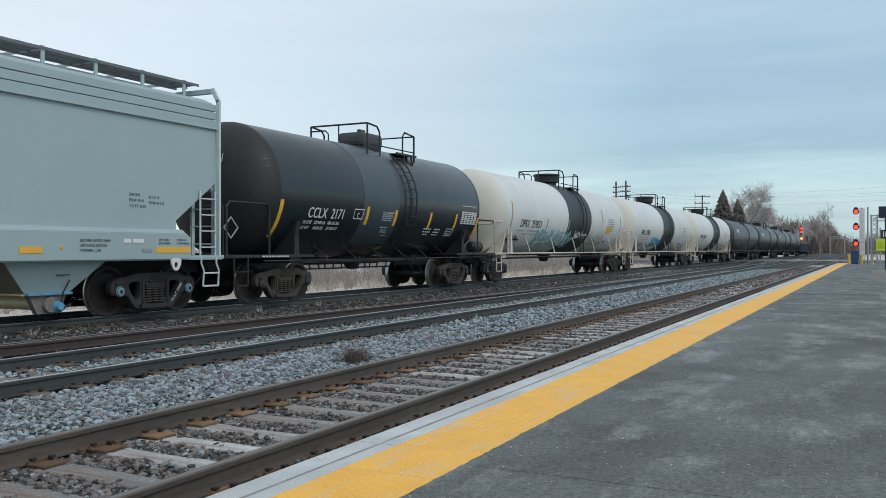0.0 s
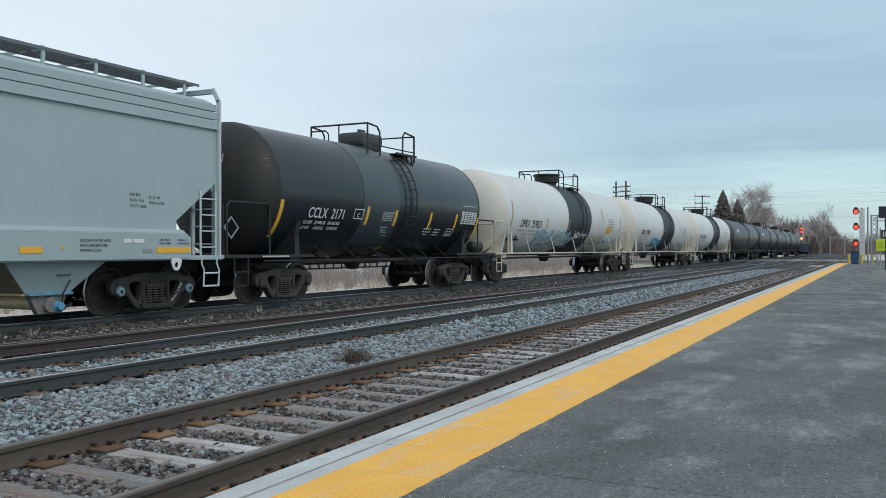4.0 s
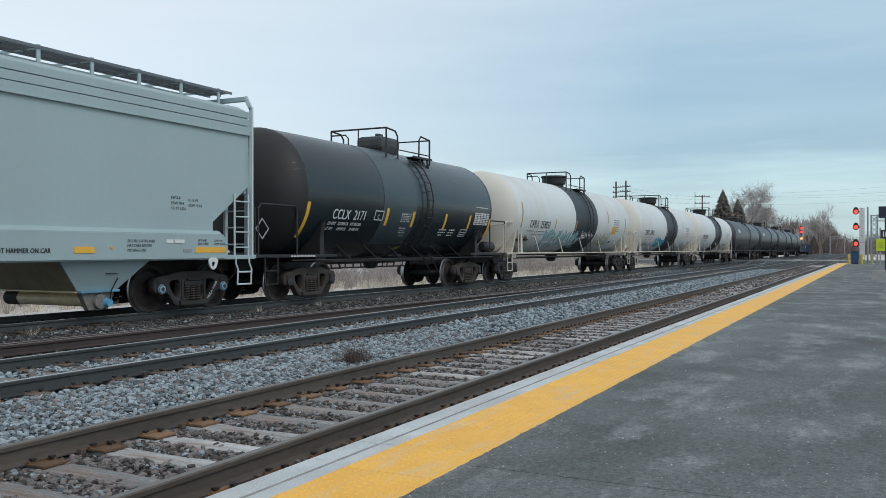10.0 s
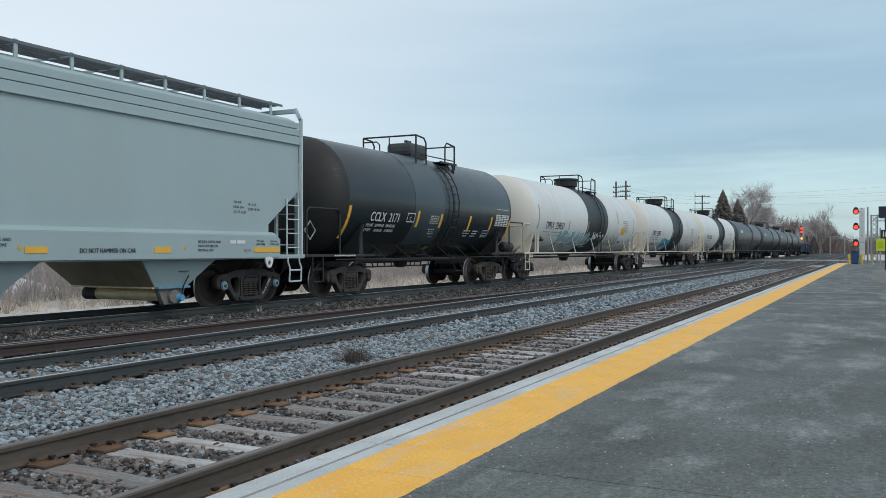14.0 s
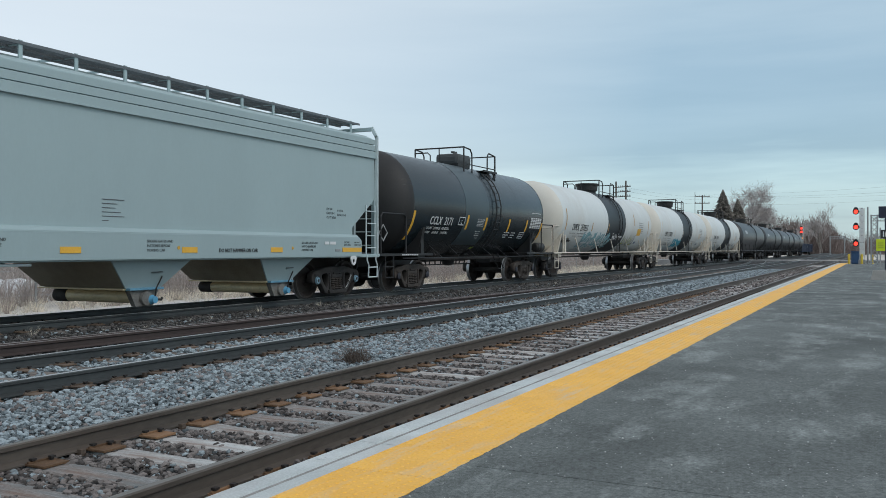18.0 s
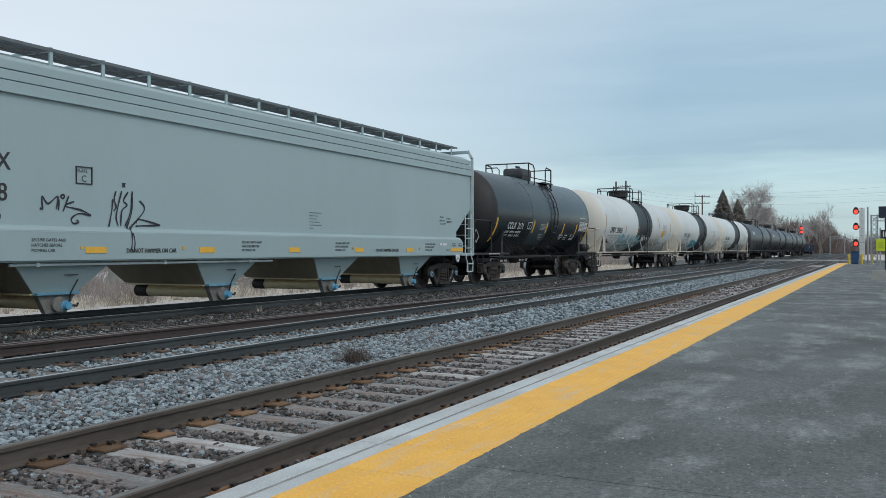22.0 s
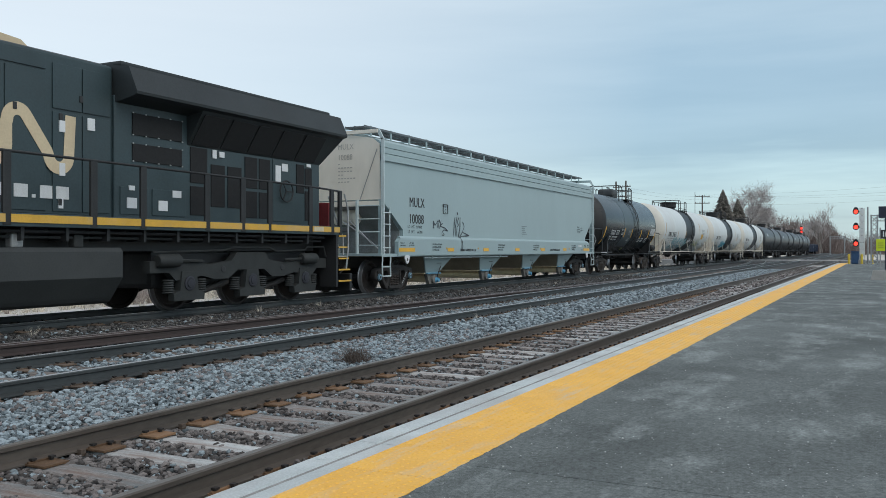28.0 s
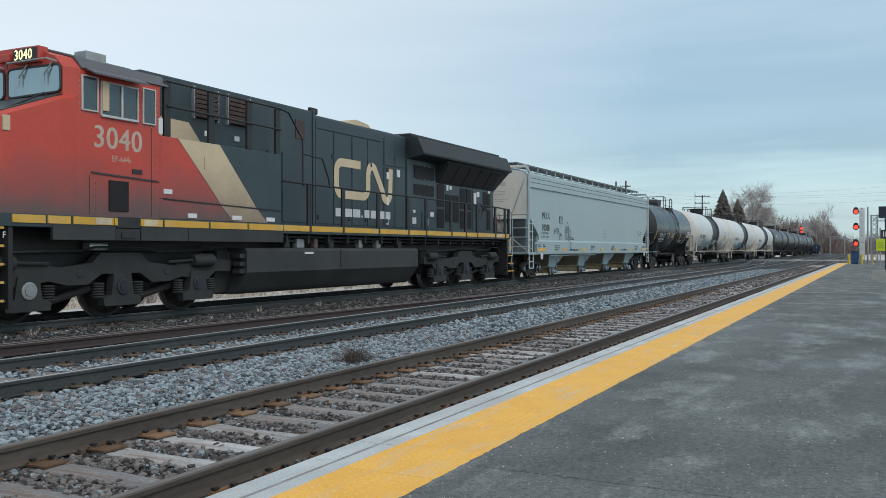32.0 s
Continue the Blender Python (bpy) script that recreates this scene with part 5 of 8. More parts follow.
def black_short(x):
    car, r, zc = tank_car(x, 6.20, 1.60, 2.63, 4.625, M_BLK, M_BLK2, "black short tank car with white lettering and yellow stripes", "cclx")
    patch(car, r, zc, -1.88, 0.02, -50, 80, mat("newer_black_paint", (0.042, 0.064, 0.074), 0.38, vary=0.18, scale=0.8, bump=0.02), "repaint_panel", "greyer repainted band round the barrel", 0.004, 64)
    # the marks, from one end to the other
    for x0, a0, a1 in ((-5.42, -43.5, -9), (-1.68, -27, -9), (-0.17, -27, -10.5), (1.95, -28, -10), (3.72, -26, -9.5), (5.36, -38, -12)):
        patch(car, r, zc, x0, x0 + 0.13, a0, a1, M_REFL, "reflective_strip", "", 0.005, 6)
    tank_words("CCLX  2171", 0.37, M_WINK, car, -4.28, r, zc, -22.7, 0.80, 0.005)
    tank_words("LD LMT   221900 LB   100 652 KG", 0.125, M_WINK, car, -4.38, r, zc, -28.6, 0.85, 0.002)
    tank_words("LT WT      64100 LB     29 050 KG", 0.125, M_WINK, car, -4.38, r, zc, -34.0, 0.85, 0.002)
    bm = B()
    for x0, x1, a0, a1 in ((-2.28, -2.255, -22, -12), (-1.845, -1.82, -22, -12), (-2.28, -1.82, -22, -21), (-2.28, -1.82, -13, -12)):
        on_tank(bm, r, zc, x0, x1, a0, a1, 0.005, 4)
    part("plate_box", bm, M_WINK, car)
    tank_words("C", 0.17, M_WINK, car, -2.13, r, zc, -20.2)
    bars_on_tank(car, r, zc, [(-0.82, -0.22, -14.3, 1.3), (-0.82, -0.3, -16.2, 0.9), (-0.82, -0.25, -18, 0.9), (-0.82, -0.3, -20, 0.9), (-0.82, -0.28, -22, 0.9), (-0.74, -0.36, -29.5, 1.1), (-0.66, -0.34, -32.5, 1.1), (-0.66, -0.3, -35, 1.1), (-0.5, -0.25, -39, 1.1)], M_WINK, "stencil_lines")
    bars_on_tank(car, r, zc, [(1.8, 2.3, -29.5, 1.5), (2.5, 2.9, -29.5, 1.5), (1.8, 2.3, -33, 1.5), (2.5, 2.9, -33, 1.5), (1.9, 2.2, -36.5, 1.5), (2.5, 2.9, -36.5, 1.5)], M_WINK, "stencil_lines")
    bars_on_tank(car, r, zc, [(4.2, 5.2, 0.5, 0.8)], M_WINK, "stencil_lines")
    for i in range(7):
        for j in range(5):
            patch(car, r, zc, 4.14 + j * 0.24, 4.34 + j * 0.24, -7.2 - 2.2 * i, -5.6 - 2.2 * i, M_WINK, "stencil_cell", "", 0.005, 1)
    bm = B()
    for x0, x1, a0, a1 in ((3.34, 3.37, -37, -27), (3.81, 3.84, -37, -27), (3.34, 3.84, -37, -36), (3.34, 3.84, -28, -27), (3.42, 3.76, -34.5, -33.5), (3.42, 3.76, -31.5, -30.5)):
        on_tank(bm, r, zc, x0, x1, a0, a1, 0.005, 4)
    part("plate_box", bm, M_WINK, car)
    bm = B()
    on_tank(bm, r, zc, -0.12, 0.15, -60, -54, 0.005, 2)
    part("inspection_sticker", bm, mat("faded_lime_sticker", (0.22, 0.27, 0.05), 0.6, bump=0), car)
    head_no = words("2171", 0.30, M_WINK, car, Matrix.Identity(4), squeeze=0.9)
    for v in head_no.data.vertices:
        y, z = -v.co.x, 3.20 + v.co.y
        rho = math.hypot(y, z - zc)
        v.co = (-6.20 + 0.78 - 0.79 * math.sqrt(1 - (rho / r) ** 2) - 0.012, y, z)
    # placard holder at the end
    bm = B()
    for x0, x1, z0, z1 in ((-0.17, 0.17, 0.145, 0.17), (-0.17, 0.17, -0.17, -0.145), (-0.17, -0.145, -0.145, 0.145), (0.145, 0.17, -0.145, 0.145)):
        box(bm, x0, x1, -0.01, 0.01, z0, z1)
    part("placard_holder", bm, M_STEEL, car, at=pose(-6.95, -1.44, 1.70, 0, 45, 0))
    for s in (-1, 1):
        pr = [(s * a, b + 0.003) for a, b in tank_profile(6.20, r, 0.78)[:13]][::-1]
        part("tank_head", revolve(B(), pr, "X", 48, (0, 0, zc)), M_BLKHEAD, car, "grimy black tank head", True)
    bars_on = B()
    for k in range(9):
        box(bars_on, -5.95 + 0.11 * k, -5.87 + 0.11 * k, -1.488, -1.478, 1.065, 1.10)
    part("stencil_lines", bars_on, M_WINK, car)
    # step loop under the side ladder
    bm = B()
    tube(bm, [(0.5, -1.5, 1.1), (1.0, -1.52, 0.55), (1.5, -1.52, 0.55), (1.0, -1.5, 1.1)], 0.02, 6)
    part("ladder_step", bm, M_BLK2, car)
    return car


def white_long(x, mark, tag):
    car, r, zc = tank_car(x, 8.95, 1.60, 2.65, 8.1, M_WHT, M_BLK2, "dirty white tank car with a black band and " + ("teal graffiti" if tag == 1 else "blue graffiti" if tag == 2 else "faded stencils"), "white")
    # black band under the dome, cream dusty ends
    bm = B()
    revolve(bm, [(-1.70, r - 0.01), (-1.70, r + 0.004), (1.70, r + 0.004), (1.70, r - 0.01)], "X", 56, (0.58, 0, zc))
    part("black_band", bm, mat("matte_black_band", (0.020, 0.028, 0.034), 0.5, vary=0.25, scale=1.0, bump=0.02, dirt=(0.034, 0.04, 0.044), dirt_amt=0.5), car, "black painted band", True)
    for s in (-1, 1):
        pr = [(s * a, b + 0.003) for a, b in tank_profile(8.95, r, 0.78)[:13]][::-1]
        bm = B()
        revolve(bm, pr, "X", 48, (0, 0, zc))
        part("dusty_head", bm, mat("dusty_white_head", (0.64, 0.615, 0.55), 0.55, vary=0.06, scale=0.8, bump=0.03, dirt=(0.55, 0.50, 0.42), dirt_amt=0.5), car, "dusty cream tank head", True)
    for x0, a0, a1 in ((-7.74, -21, 14), (-3.82, -20, -5), (-1.02, -21, -4), (4.1, -3, 20), (7.4, -20, 10)):
        patch(car, r, zc, x0, x0 + 0.11, a0, a1, mat("faded_orange_tape", (0.46, 0.30, 0.14), 0.6, vary=0.2, bump=0) if tag == 1 else M_CREAM, "reflective_strip", "", 0.006, 6)
    tank_words(mark, 0.44, M_INK, car, -6.75, r, zc, -20, 0.86, 0.0)
    bars_on_tank(car, r, zc, [(-6.9, -6.1, -26, 1.6), (-5.8, -4.6, -26, 1.6), (-6.3, -5.8, -31, 1.6), (-5.5, -4.6, -31, 1.6)], M_STEEL, "stencil_lines")
    bars_on_tank(car, r, zc, [(5.2, 6.2, 2 - 4 * i, 2) for i in range(6)], M_STEEL, "stencil_lines")
    patch(car, r, zc, 4.95, 5.75, -23, -9, M_LSTRIPE if tag == 1 else M_CREAM, "yellow_patch", "", 0.006, 3)
    patch(car, r, zc, 5.25, 5.6, -42, -37, M_DARKBLUE, "blue_patch", "", 0.006, 2)
    rg = random.Random(40 + tag)

    def spray(name, material, x0, x1, a0, a1, n, w, tilt, lift, label=""):
        bmx = B()
        for i in range(n):
            xs = x0 + (x1 - x0) * (i + rg.uniform(-0.4, 0.4)) / n
            lo = a0 + (a1 - a0) * rg.uniform(0.0, 0.35)
            hi = a1 - (a1 - a0) * rg.uniform(0.0, 0.35)
            ww = w * rg.uniform(0.6, 1.5)
            dx = tilt * rg.uniform(-0.6, 1.2)
            rr = r + lift + 0.0002 * i
            prev = None
            for k in range(5):
                t = k / 4
                aa = radians(lo + (hi - lo) * t)
                cx = xs + dx * t + 0.10 * math.sin(t * 5 + i)
                cur = [bmx.verts.new((cx + q, -rr * math.cos(aa), zc + rr * math.sin(aa))) for q in (-ww / 2, ww / 2)]
                if prev:
                    bmx.faces.new((prev[0], prev[1], cur[1], cur[0]))
                prev = cur
            if i % 3 == 0:
                aa, ab = radians(lo + 2), radians(lo + 5)
                q = [(xs, aa), (xs + 0.4, aa), (xs + 0.4, ab), (xs, ab)]
                bmx.faces.new([bmx.verts.new((cx, -(rr + 0.001) * math.cos(t), zc + (rr + 0.001) * math.sin(t))) for cx, t in q])
        ob = part(name, bmx, material, car, label)
        ob["kind"] = "stuff"
    if tag == 1:
        spray("graffiti_fill", M_TEAL, -4.7, -0.2, -58, -20, 44, 0.13, 0.3, 0.006, "faded teal spray lettering")
        spray("graffiti_highlight", M_WTAG, -4.6, -0.3, -54, -26, 24, 0.05, 0.3, 0.016)
        spray("graffiti_outline", M_WTAG, 0.1, 1.8, -36, -20, 14, 0.05, 0.15, 0.016)
        spray("graffiti_tag", mat("grey_spray", (0.28, 0.30, 0.31), 0.6, bump=0), 2.5, 5.0, -58, -20, 14, 0.05, 0.3, 0.008)
        spray("graffiti_tag", mat("lime_spray", (0.42, 0.46, 0.16), 0.6, bump=0), 2.6, 4.6, -50, -24, 7, 0.06, 0.3, 0.012)
        spray("graffiti_tag", M_INK, -8.0, -6.6, -48, -29, 13, 0.05, 0.2, 0.012)
    elif tag == 2:
        spray("graffiti_fill", M_TEAL2, -3.4, -1.0, -52, -24, 26, 0.16, 0.3, 0.006, "bright blue spray lettering")
        spray("graffiti_tag", mat("grey_spray", (0.28, 0.30, 0.31), 0.6, bump=0), -6.2, -3.8, -48, -34, 12, 0.05, 0.3, 0.008)
    else:
        spray("graffiti_tag", mat("grey_spray", (0.28, 0.30, 0.31), 0.6, bump=0), 3.0, 5.6, -48, -28, 12, 0.05, 0.3, 0.008)
    return car


def black_long(x):
    car, r, zc = tank_car(x, 10.05, 1.60, 2.62, 9.0, mat("grey_black_tank", (0.030, 0.034, 0.038), 0.38, vary=0.2, scale=0.8, fine=20, bump=0.04), M_BLK2, "dark grey tank car with a small white mark", "black")
    patch(car, r, zc, -7.4, -5.8, 10, 22, mat("chalky_mark", (0.42, 0.44, 0.45), 0.6, bump=0), "white_mark", "", 0.006, 3)
    return car


def gondola(x, half):
    car = thing("gondola_car", pose(x, YT, 0), "dark blue ribbed gondola car at the end of the train", "railcar")
    bm = B()
    for y in (-1.5, 1.46):
        box(bm, -half, half, y, y + 0.04, 0.75, 2.3)
    for s in (-1, 1):
        box(bm, s * half - 0.02, s * half + 0.02, -1.5, 1.5, 0.75, 2.3)
    box(bm, -half, half, -1.5, 1.5, 1.05, 1.15)
    part("body", bm, M_GOND, car)
    n = 12
    for i in range(n):
        xx = -half + 2 * half * (i + 0.5) / n
        bm = B()
        box(bm, xx - 0.06, xx + 0.06, -1.60, -1.50, 0.75, 2.32, 0.01)
        part("side_rib", bm, M_GOND, car)
    bm = B()
    for y in (-1.52, 1.52):
        box(bm, -half, half, y - 0.06, y + 0.06, 2.26, 2.36, 0.02)
    part("top_chord", bm, M_GOND, car)
    bm = B()
    box(bm, -1.6, -0.4, -1.515, -1.505, 1.5, 2.0)
    part("white_mark", bm, M_WTAG, car)
    for s in (-1, 1):
        truck(car, s * (half - 1.7))
    couplers(car, half + 0.4)
    return car


CCLX = black_short(21.2)
WHITES = [white_long(37.4, "DPRX  259833", 1), white_long(56.4, "DPRX  259831", 2), white_long(75.4, "DPRX  259836", 3)]
BLACKS = [black_long(95.75 + 21.3 * i) for i in range(4)]
GOND = gondola(183.3, 14.5)

# ---- locomotive: x runs back from the nose, counted from its middle ----
LX = -18.7
LOCO = thing("diesel_locomotive", pose(LX, YT, 0), "red, black and cream six-axle diesel locomotive", "locomotive")
YD = -1.565


def lbox(name, x0, x1, y0, y1, z0, z1, material, bev=0.012, label="", parent=None):
    return part(name, box(B(), x0, x1, y0, y1, z0, z1, bev), material, parent or LOCO, label)


def lpipe(name, pts, r, material, parent=None, seg=8, label=""):
    return part(name, tube(B(), pts, r, seg), material, parent or LOCO, label, True)


# underframe, deck edge and its yellow stripe
lbox("underframe", -10.2, 10.2, -0.95, 0.95, 1.20, 1.64, M_BLK2)
for s in (-1, 1):
    lbox("deck", -10.15, 10.58, s * 1.55, s * 0.9, 1.60, 1.815, M_LOCO)
    lbox("end_deck", 10.585, 11.10, s * 1.40, s * 0.9, 1.70, 1.80, M_BLK2)
lbox("deck_middle", -10.15, 11.10, -0.9, 0.9, 1.62, 1.81, M_LOCO)
for x0, x1 in ((-9.95, -9.35), (-9.30, -8.86), (-8.80, -7.95), (-7.92, -7.86), (-7.32, -6.78), (-6.72, -5.52), (-5.46, -4.32), (-4.26, -3.08), (-3.05, -2.05), (-1.95, -0.62), (-0.52, 1.14), (1.24, 2.80), (2.90, 3.90), (4.0, 5.62), (5.74, 6.72), (6.82, 7.62), (7.72, 9.15), (9.30, 10.08), (10.22, 10.46)):
    lbox("yellow_stripe", x0, x1, YD - 0.006, YD + 0.02, 1.665, 1.795, M_LSTRIPE, 0)
for x0, x1 in ((-8.35, -8.0), (-7.25, -6.9), (9.35, 9.75)):
    lbox("stripe_label", x0, x1, YD - 0.010, YD, 1.675, 1.785, mat("pale_reflector", (0.60, 0.52, 0.36), 0.5, bump=0), 0)
# skirt under the front half
for x0, x1 in ((-9.2, -7.90), (-7.30, -6.1), (-6.08, -3.05)):
    bm = B()
    z0 = 1.40
    prism(bm, [(x0, z0), (x1, z0), (x1, 1.66), (x0, 1.66)], -1.56, -1.50)
    part("skirt_plate", bm, M_LTANK, LOCO)
bm = B()
box(bm, -7.88, -7.32, -1.55, -1.30, 1.40, 1.80)
part("step_recess", bm, M_INK, LOCO)
lbox("recess_tread", -7.86, -7.34, -1.57, -1.4, 1.62, 1.82, M_LTRUCK, 0.01)
lbox("recess_tread", -7.76, -7.44, -1.575, -1.4, 1.44, 1.56, M_LTRUCK, 0.01)
# under-deck clutter between skirt and tank
for k in range(15):
    x = -2.8 + 0.86 * k
    lbox("deck_bracket", x, x + 0.06, -1.45, -1.0, 1.38, 1.62, M_BLK2, 0)
for x, w, mt in ((-2.75, 0.22, M_LTRUCK), (-2.25, 0.30, M_STEEL), (-1.55, 0.16, M_RED), (-0.9, 0.2, M_LTRUCK), (0.5, 0.18, M_STEEL), (1.4, 0.22, M_STEEL), (2.6, 0.2, M_LTRUCK)):
    lbox("tank_fitting", x, x + w, -1.36, -1.2, 1.27, 1.50, mt, 0.03)
lpipe("air_line", [(-3.0, -1.40, 1.53), (10.0, -1.40, 1.53)], 0.03, M_BLK2)
lpipe("air_line", [(-3.0, -1.30, 1.44), (10.0, -1.30, 1.44)], 0.025, M_LTRUCK)

# cab side with its slanted front corner, nose and roof
CX0, CX1 = -8.88, -6.80
bm = B()
secs = []
for x, hw in ((CX0, 1.40), (-8.62, 1.52), (CX1, 1.52)):
    secs.append([(x, -hw, 1.81), (x, -hw, 4.32), (x, -hw + 0.20, 4.52), (x, -0.55, 4.74), (x, 0.55, 4.74), (x, hw - 0.20, 4.52), (x, hw, 4.32), (x, hw, 1.81)])
loft(bm, secs)
cab = part("cab", bm, M_RED, LOCO, "faded red wide cab")
bm = B()
secs = []
for x, hw, zt in ((-10.15, 1.16, 3.12), (-10.08, 1.29, 3.28), (-9.95, 1.36, 3.36), (-9.0, 1.50, 3.74), (-8.70, 1.51, 3.82)):
    secs.append([(x, -hw, 1.81), (x, -hw, zt), (x, -hw + 0.10, zt + 0.06), (x, hw - 0.10, zt + 0.06), (x, hw, zt), (x, hw, 1.81)])
loft(bm, secs)
part("nose", bm, M_RED, LOCO, "red wide nose")
bm = B()
secs = []
for x, hw, zt in ((-9.95, 1.24, 3.425), (-9.0, 1.39, 3.806), (-8.86, 1.39, 3.86)):
    secs.append([(x, -hw, zt), (x, -hw, zt + 0.012), (x, hw, zt + 0.012), (x, hw, zt)])
loft(bm, secs)
part("anti_glare_panel", bm, M_LOCO, LOCO, "black anti-glare nose top")
bm = B()
prism(bm, [(-8.40, 2.555), (-6.84, 2.50), (-6.84, 2.53), (-8.40, 2.585)], -1.54, -1.52)
part("seam_strip", bm, M_GRIME, LOCO)
lbox("side_grille", -8.02, -7.58, -1.545, -1.52, 1.92, 2.46, M_SCREEN, 0.004, "dark square vent")
lbox("vent_slot", -7.48, -7.25, -1.54, -1.52, 2.62, 2.70, M_INK, 0.004)
lbox("nose_label", -9.97, -9.85, -1.385, -1.345, 3.12, 3.36, M_CREAMP, 0.002)
# windows: aluminium frames round dark glass
def cab_window(x0, x1, z0, z1, y=-1.525, name="side_window"):
    w = part("window_glass", box(B(), x0, x1, y - 0.010, y + 0.01, z0, z1), M_GLASS, LOCO)
    bmx = B()
    t = 0.026
    box(bmx, x0 - t, x0, y - 0.03, y + 0.01, z0 - t, z1 + t, 0.006)
    box(bmx, x1, x1 + t, y - 0.03, y + 0.01, z0 - t, z1 + t, 0.006)
    box(bmx, x0, x1, y - 0.03, y + 0.01, z0 - t, z0, 0.006)
    box(bmx, x0, x1, y - 0.03, y + 0.01, z1, z1 + t, 0.006)
    part("window_frame", bmx, M_WFRAME, w)
    return w


cab_window(-8.585, -8.29, 3.64, 4.20)
w2 = cab_window(-8.18, -7.38, 3.60, 4.16)
part("slider_bar", box(B(), -7.76, -7.72, -1.56, -1.52, 3.60, 4.16), M_WFRAME, w2)
part("sun_blind", box(B(), -8.20, -8.05, -1.58, -1.55, 3.66, 4.18, 0.012), M_CREAMP, w2, "cream arm-rest curtain")
part("arm_rest", box(B(), -8.20, -7.36, -1.57, -1.50, 3.55, 3.58, 0.01), M_ALU, w2)
cab_window(-7.22, -6.95, 3.58, 4.20)
# windshields on the slanted front
for s in (-1, 1):
    pts = round_corners([(s * 1.38, 3.90), (s * 0.05, 3.87), (s * 0.05, 4.37), (s * 1.36, 4.36)], 0.10)
    wsh = part("windshield", prism(B(), pts, CX0 - 0.022, CX0 + 0.01, "YZ"), M_WSHIELD, LOCO)
    bmx = B()
    tube(bmx, [(CX0 - 0.018, p[0], p[1]) for p in pts + pts[:1]], 0.022, 6)
    part("gasket", bmx, M_INK, wsh)
    for y in (0.45, 1.08):
        bmx = B()
        tube(bmx, [(CX0 - 0.03, s * (y + 0.12), 4.42), (CX0 - 0.08, s * (y - 0.05), 4.20)], 0.015, 6)
        tube(bmx, [(CX0 - 0.06, s * (y - 0.05), 4.27), (CX0 - 0.06, s * (y - 0.05), 4.05)], 0.012, 6)
        part("wiper", bmx, M_STEEL, wsh)
    bmx = B()
    tube(bmx, [(CX0 - 0.03, s * 1.30, 4.40), (CX0 - 0.12, s * 1.15, 4.46), (CX0 - 0.12, s * 0.15, 4.46), (CX0 - 0.03, s * 0.05, 4.40)], 0.016, 6)
    part("grab_iron", bmx, M_STEEL, wsh)
    lbox("number_board", CX0 - 0.10, CX0 + 0.10, s * 0.60 - 0.33, s * 0.60 + 0.33, 4.43, 4.71, M_RED, 0.03)
    lbox("board_face", CX0 - 0.115, CX0 - 0.09, s * 0.60 - 0.30, s * 0.60 + 0.30, 4.46, 4.68, M_INK, 0.01)
for y in (-0.60, 0.60):
    words("3040", 0.25, M_BOARD, LOCO, Matrix.Translation((CX0 - 0.12, y + 0.26, 4.49)) @ Matrix.Rotation(radians(-90), 4, "Z") @ Matrix.Rotation(radians(90), 4, "X"), squeeze=0.9, bold=0.004)
lbox("headlight", CX0 - 0.08, CX0 + 0.1, -0.17, 0.17, 4.50, 4.66, M_RED, 0.04)
# roof sheet, visor over the side windows, air-conditioner
for s in (-1, 1):
    bm = B()
    prism(bm, [(s * 1.535, 4.32), (s * 1.34, 4.525), (s * 0.55, 4.748), (s * 0.55, 4.77), (s * 1.36, 4.545), (s * 1.56, 4.33)], -8.62, -6.60, "YZ")
    part("roof_sheet", bm, M_LROOF, LOCO, "grey cab roof sheet")
    bm = B()
    prism(bm, [(s * 1.53, 4.36), (s * 1.53, 4.33), (s * 1.78, 4.22), (s * 1.78, 4.25)], -8.55, -7.32, "YZ")
    part("sun_visor", bm, M_LROOF, LOCO, "grey metal sun visor")
lbox("roof_cap", -8.6, -6.6, -0.56, 0.56, 4.74, 4.78, M_LROOF)
lbox("air_conditioner", -7.98, -7.52, -0.92, -0.60, 4.62, 4.83, M_STEEL, 0.03, "grey roof air-conditioner")
# numerals and small lettering
words("3040", 0.55, mat("worn_numeral_paint", (0.52, 0.41, 0.33), 0.6, vary=0.2, scale=3, bump=0), LOCO, side(-8.36, -1.5225, 3.02), squeeze=0.98, bold=0.007)
words("EF-644s", 0.15, MATS["worn_numeral_paint"], LOCO, side(-7.95, -1.5225, 2.80), squeeze=0.95)
# cab rear wall and inset cabin behind it
lbox("inset_cabin", -6.80, -1.10, -1.02, 1.02, 1.81, 4.70, M_LOCO, 0.04)
for s in (-1, 1):
    bm = B()
    y0, y1 = s * 1.50, s * 0.95
    box(bm, -6.80, -3.06, min(y0, y1), max(y0, y1), 1.81, 3.40, 0.015)
    part("lower_cabinet", bm, M_LOCO, LOCO, "black lower equipment cabinet")
yc = -1.506
for nm, poly, mt, lb in (("red_panel", [(-6.78, 2.22), (-5.10, 2.17), (-6.33, 3.395), (-6.78, 3.395)], M_RED, "red painted panel"),
                         ("grime_panel", [(-6.78, 1.83), (-4.72, 1.83), (-5.10, 2.15), (-6.78, 2.20)], M_RED, "grimy lower panel"),
                         ("cream_panel", [(-5.08, 2.17), (-3.92, 2.13), (-5.12, 3.395), (-6.31, 3.395)], M_CREAMLOW, "slanting cream stripe"),
                         ("cream_foot", [(-4.70, 1.83), (-3.55, 1.83), (-3.90, 2.11), (-5.08, 2.15)], M_CREAMLOW, "grimy foot of the cream stripe")):
    part(nm, prism(B(), poly, yc, yc + 0.012), mt, LOCO, lb)
bm = B()
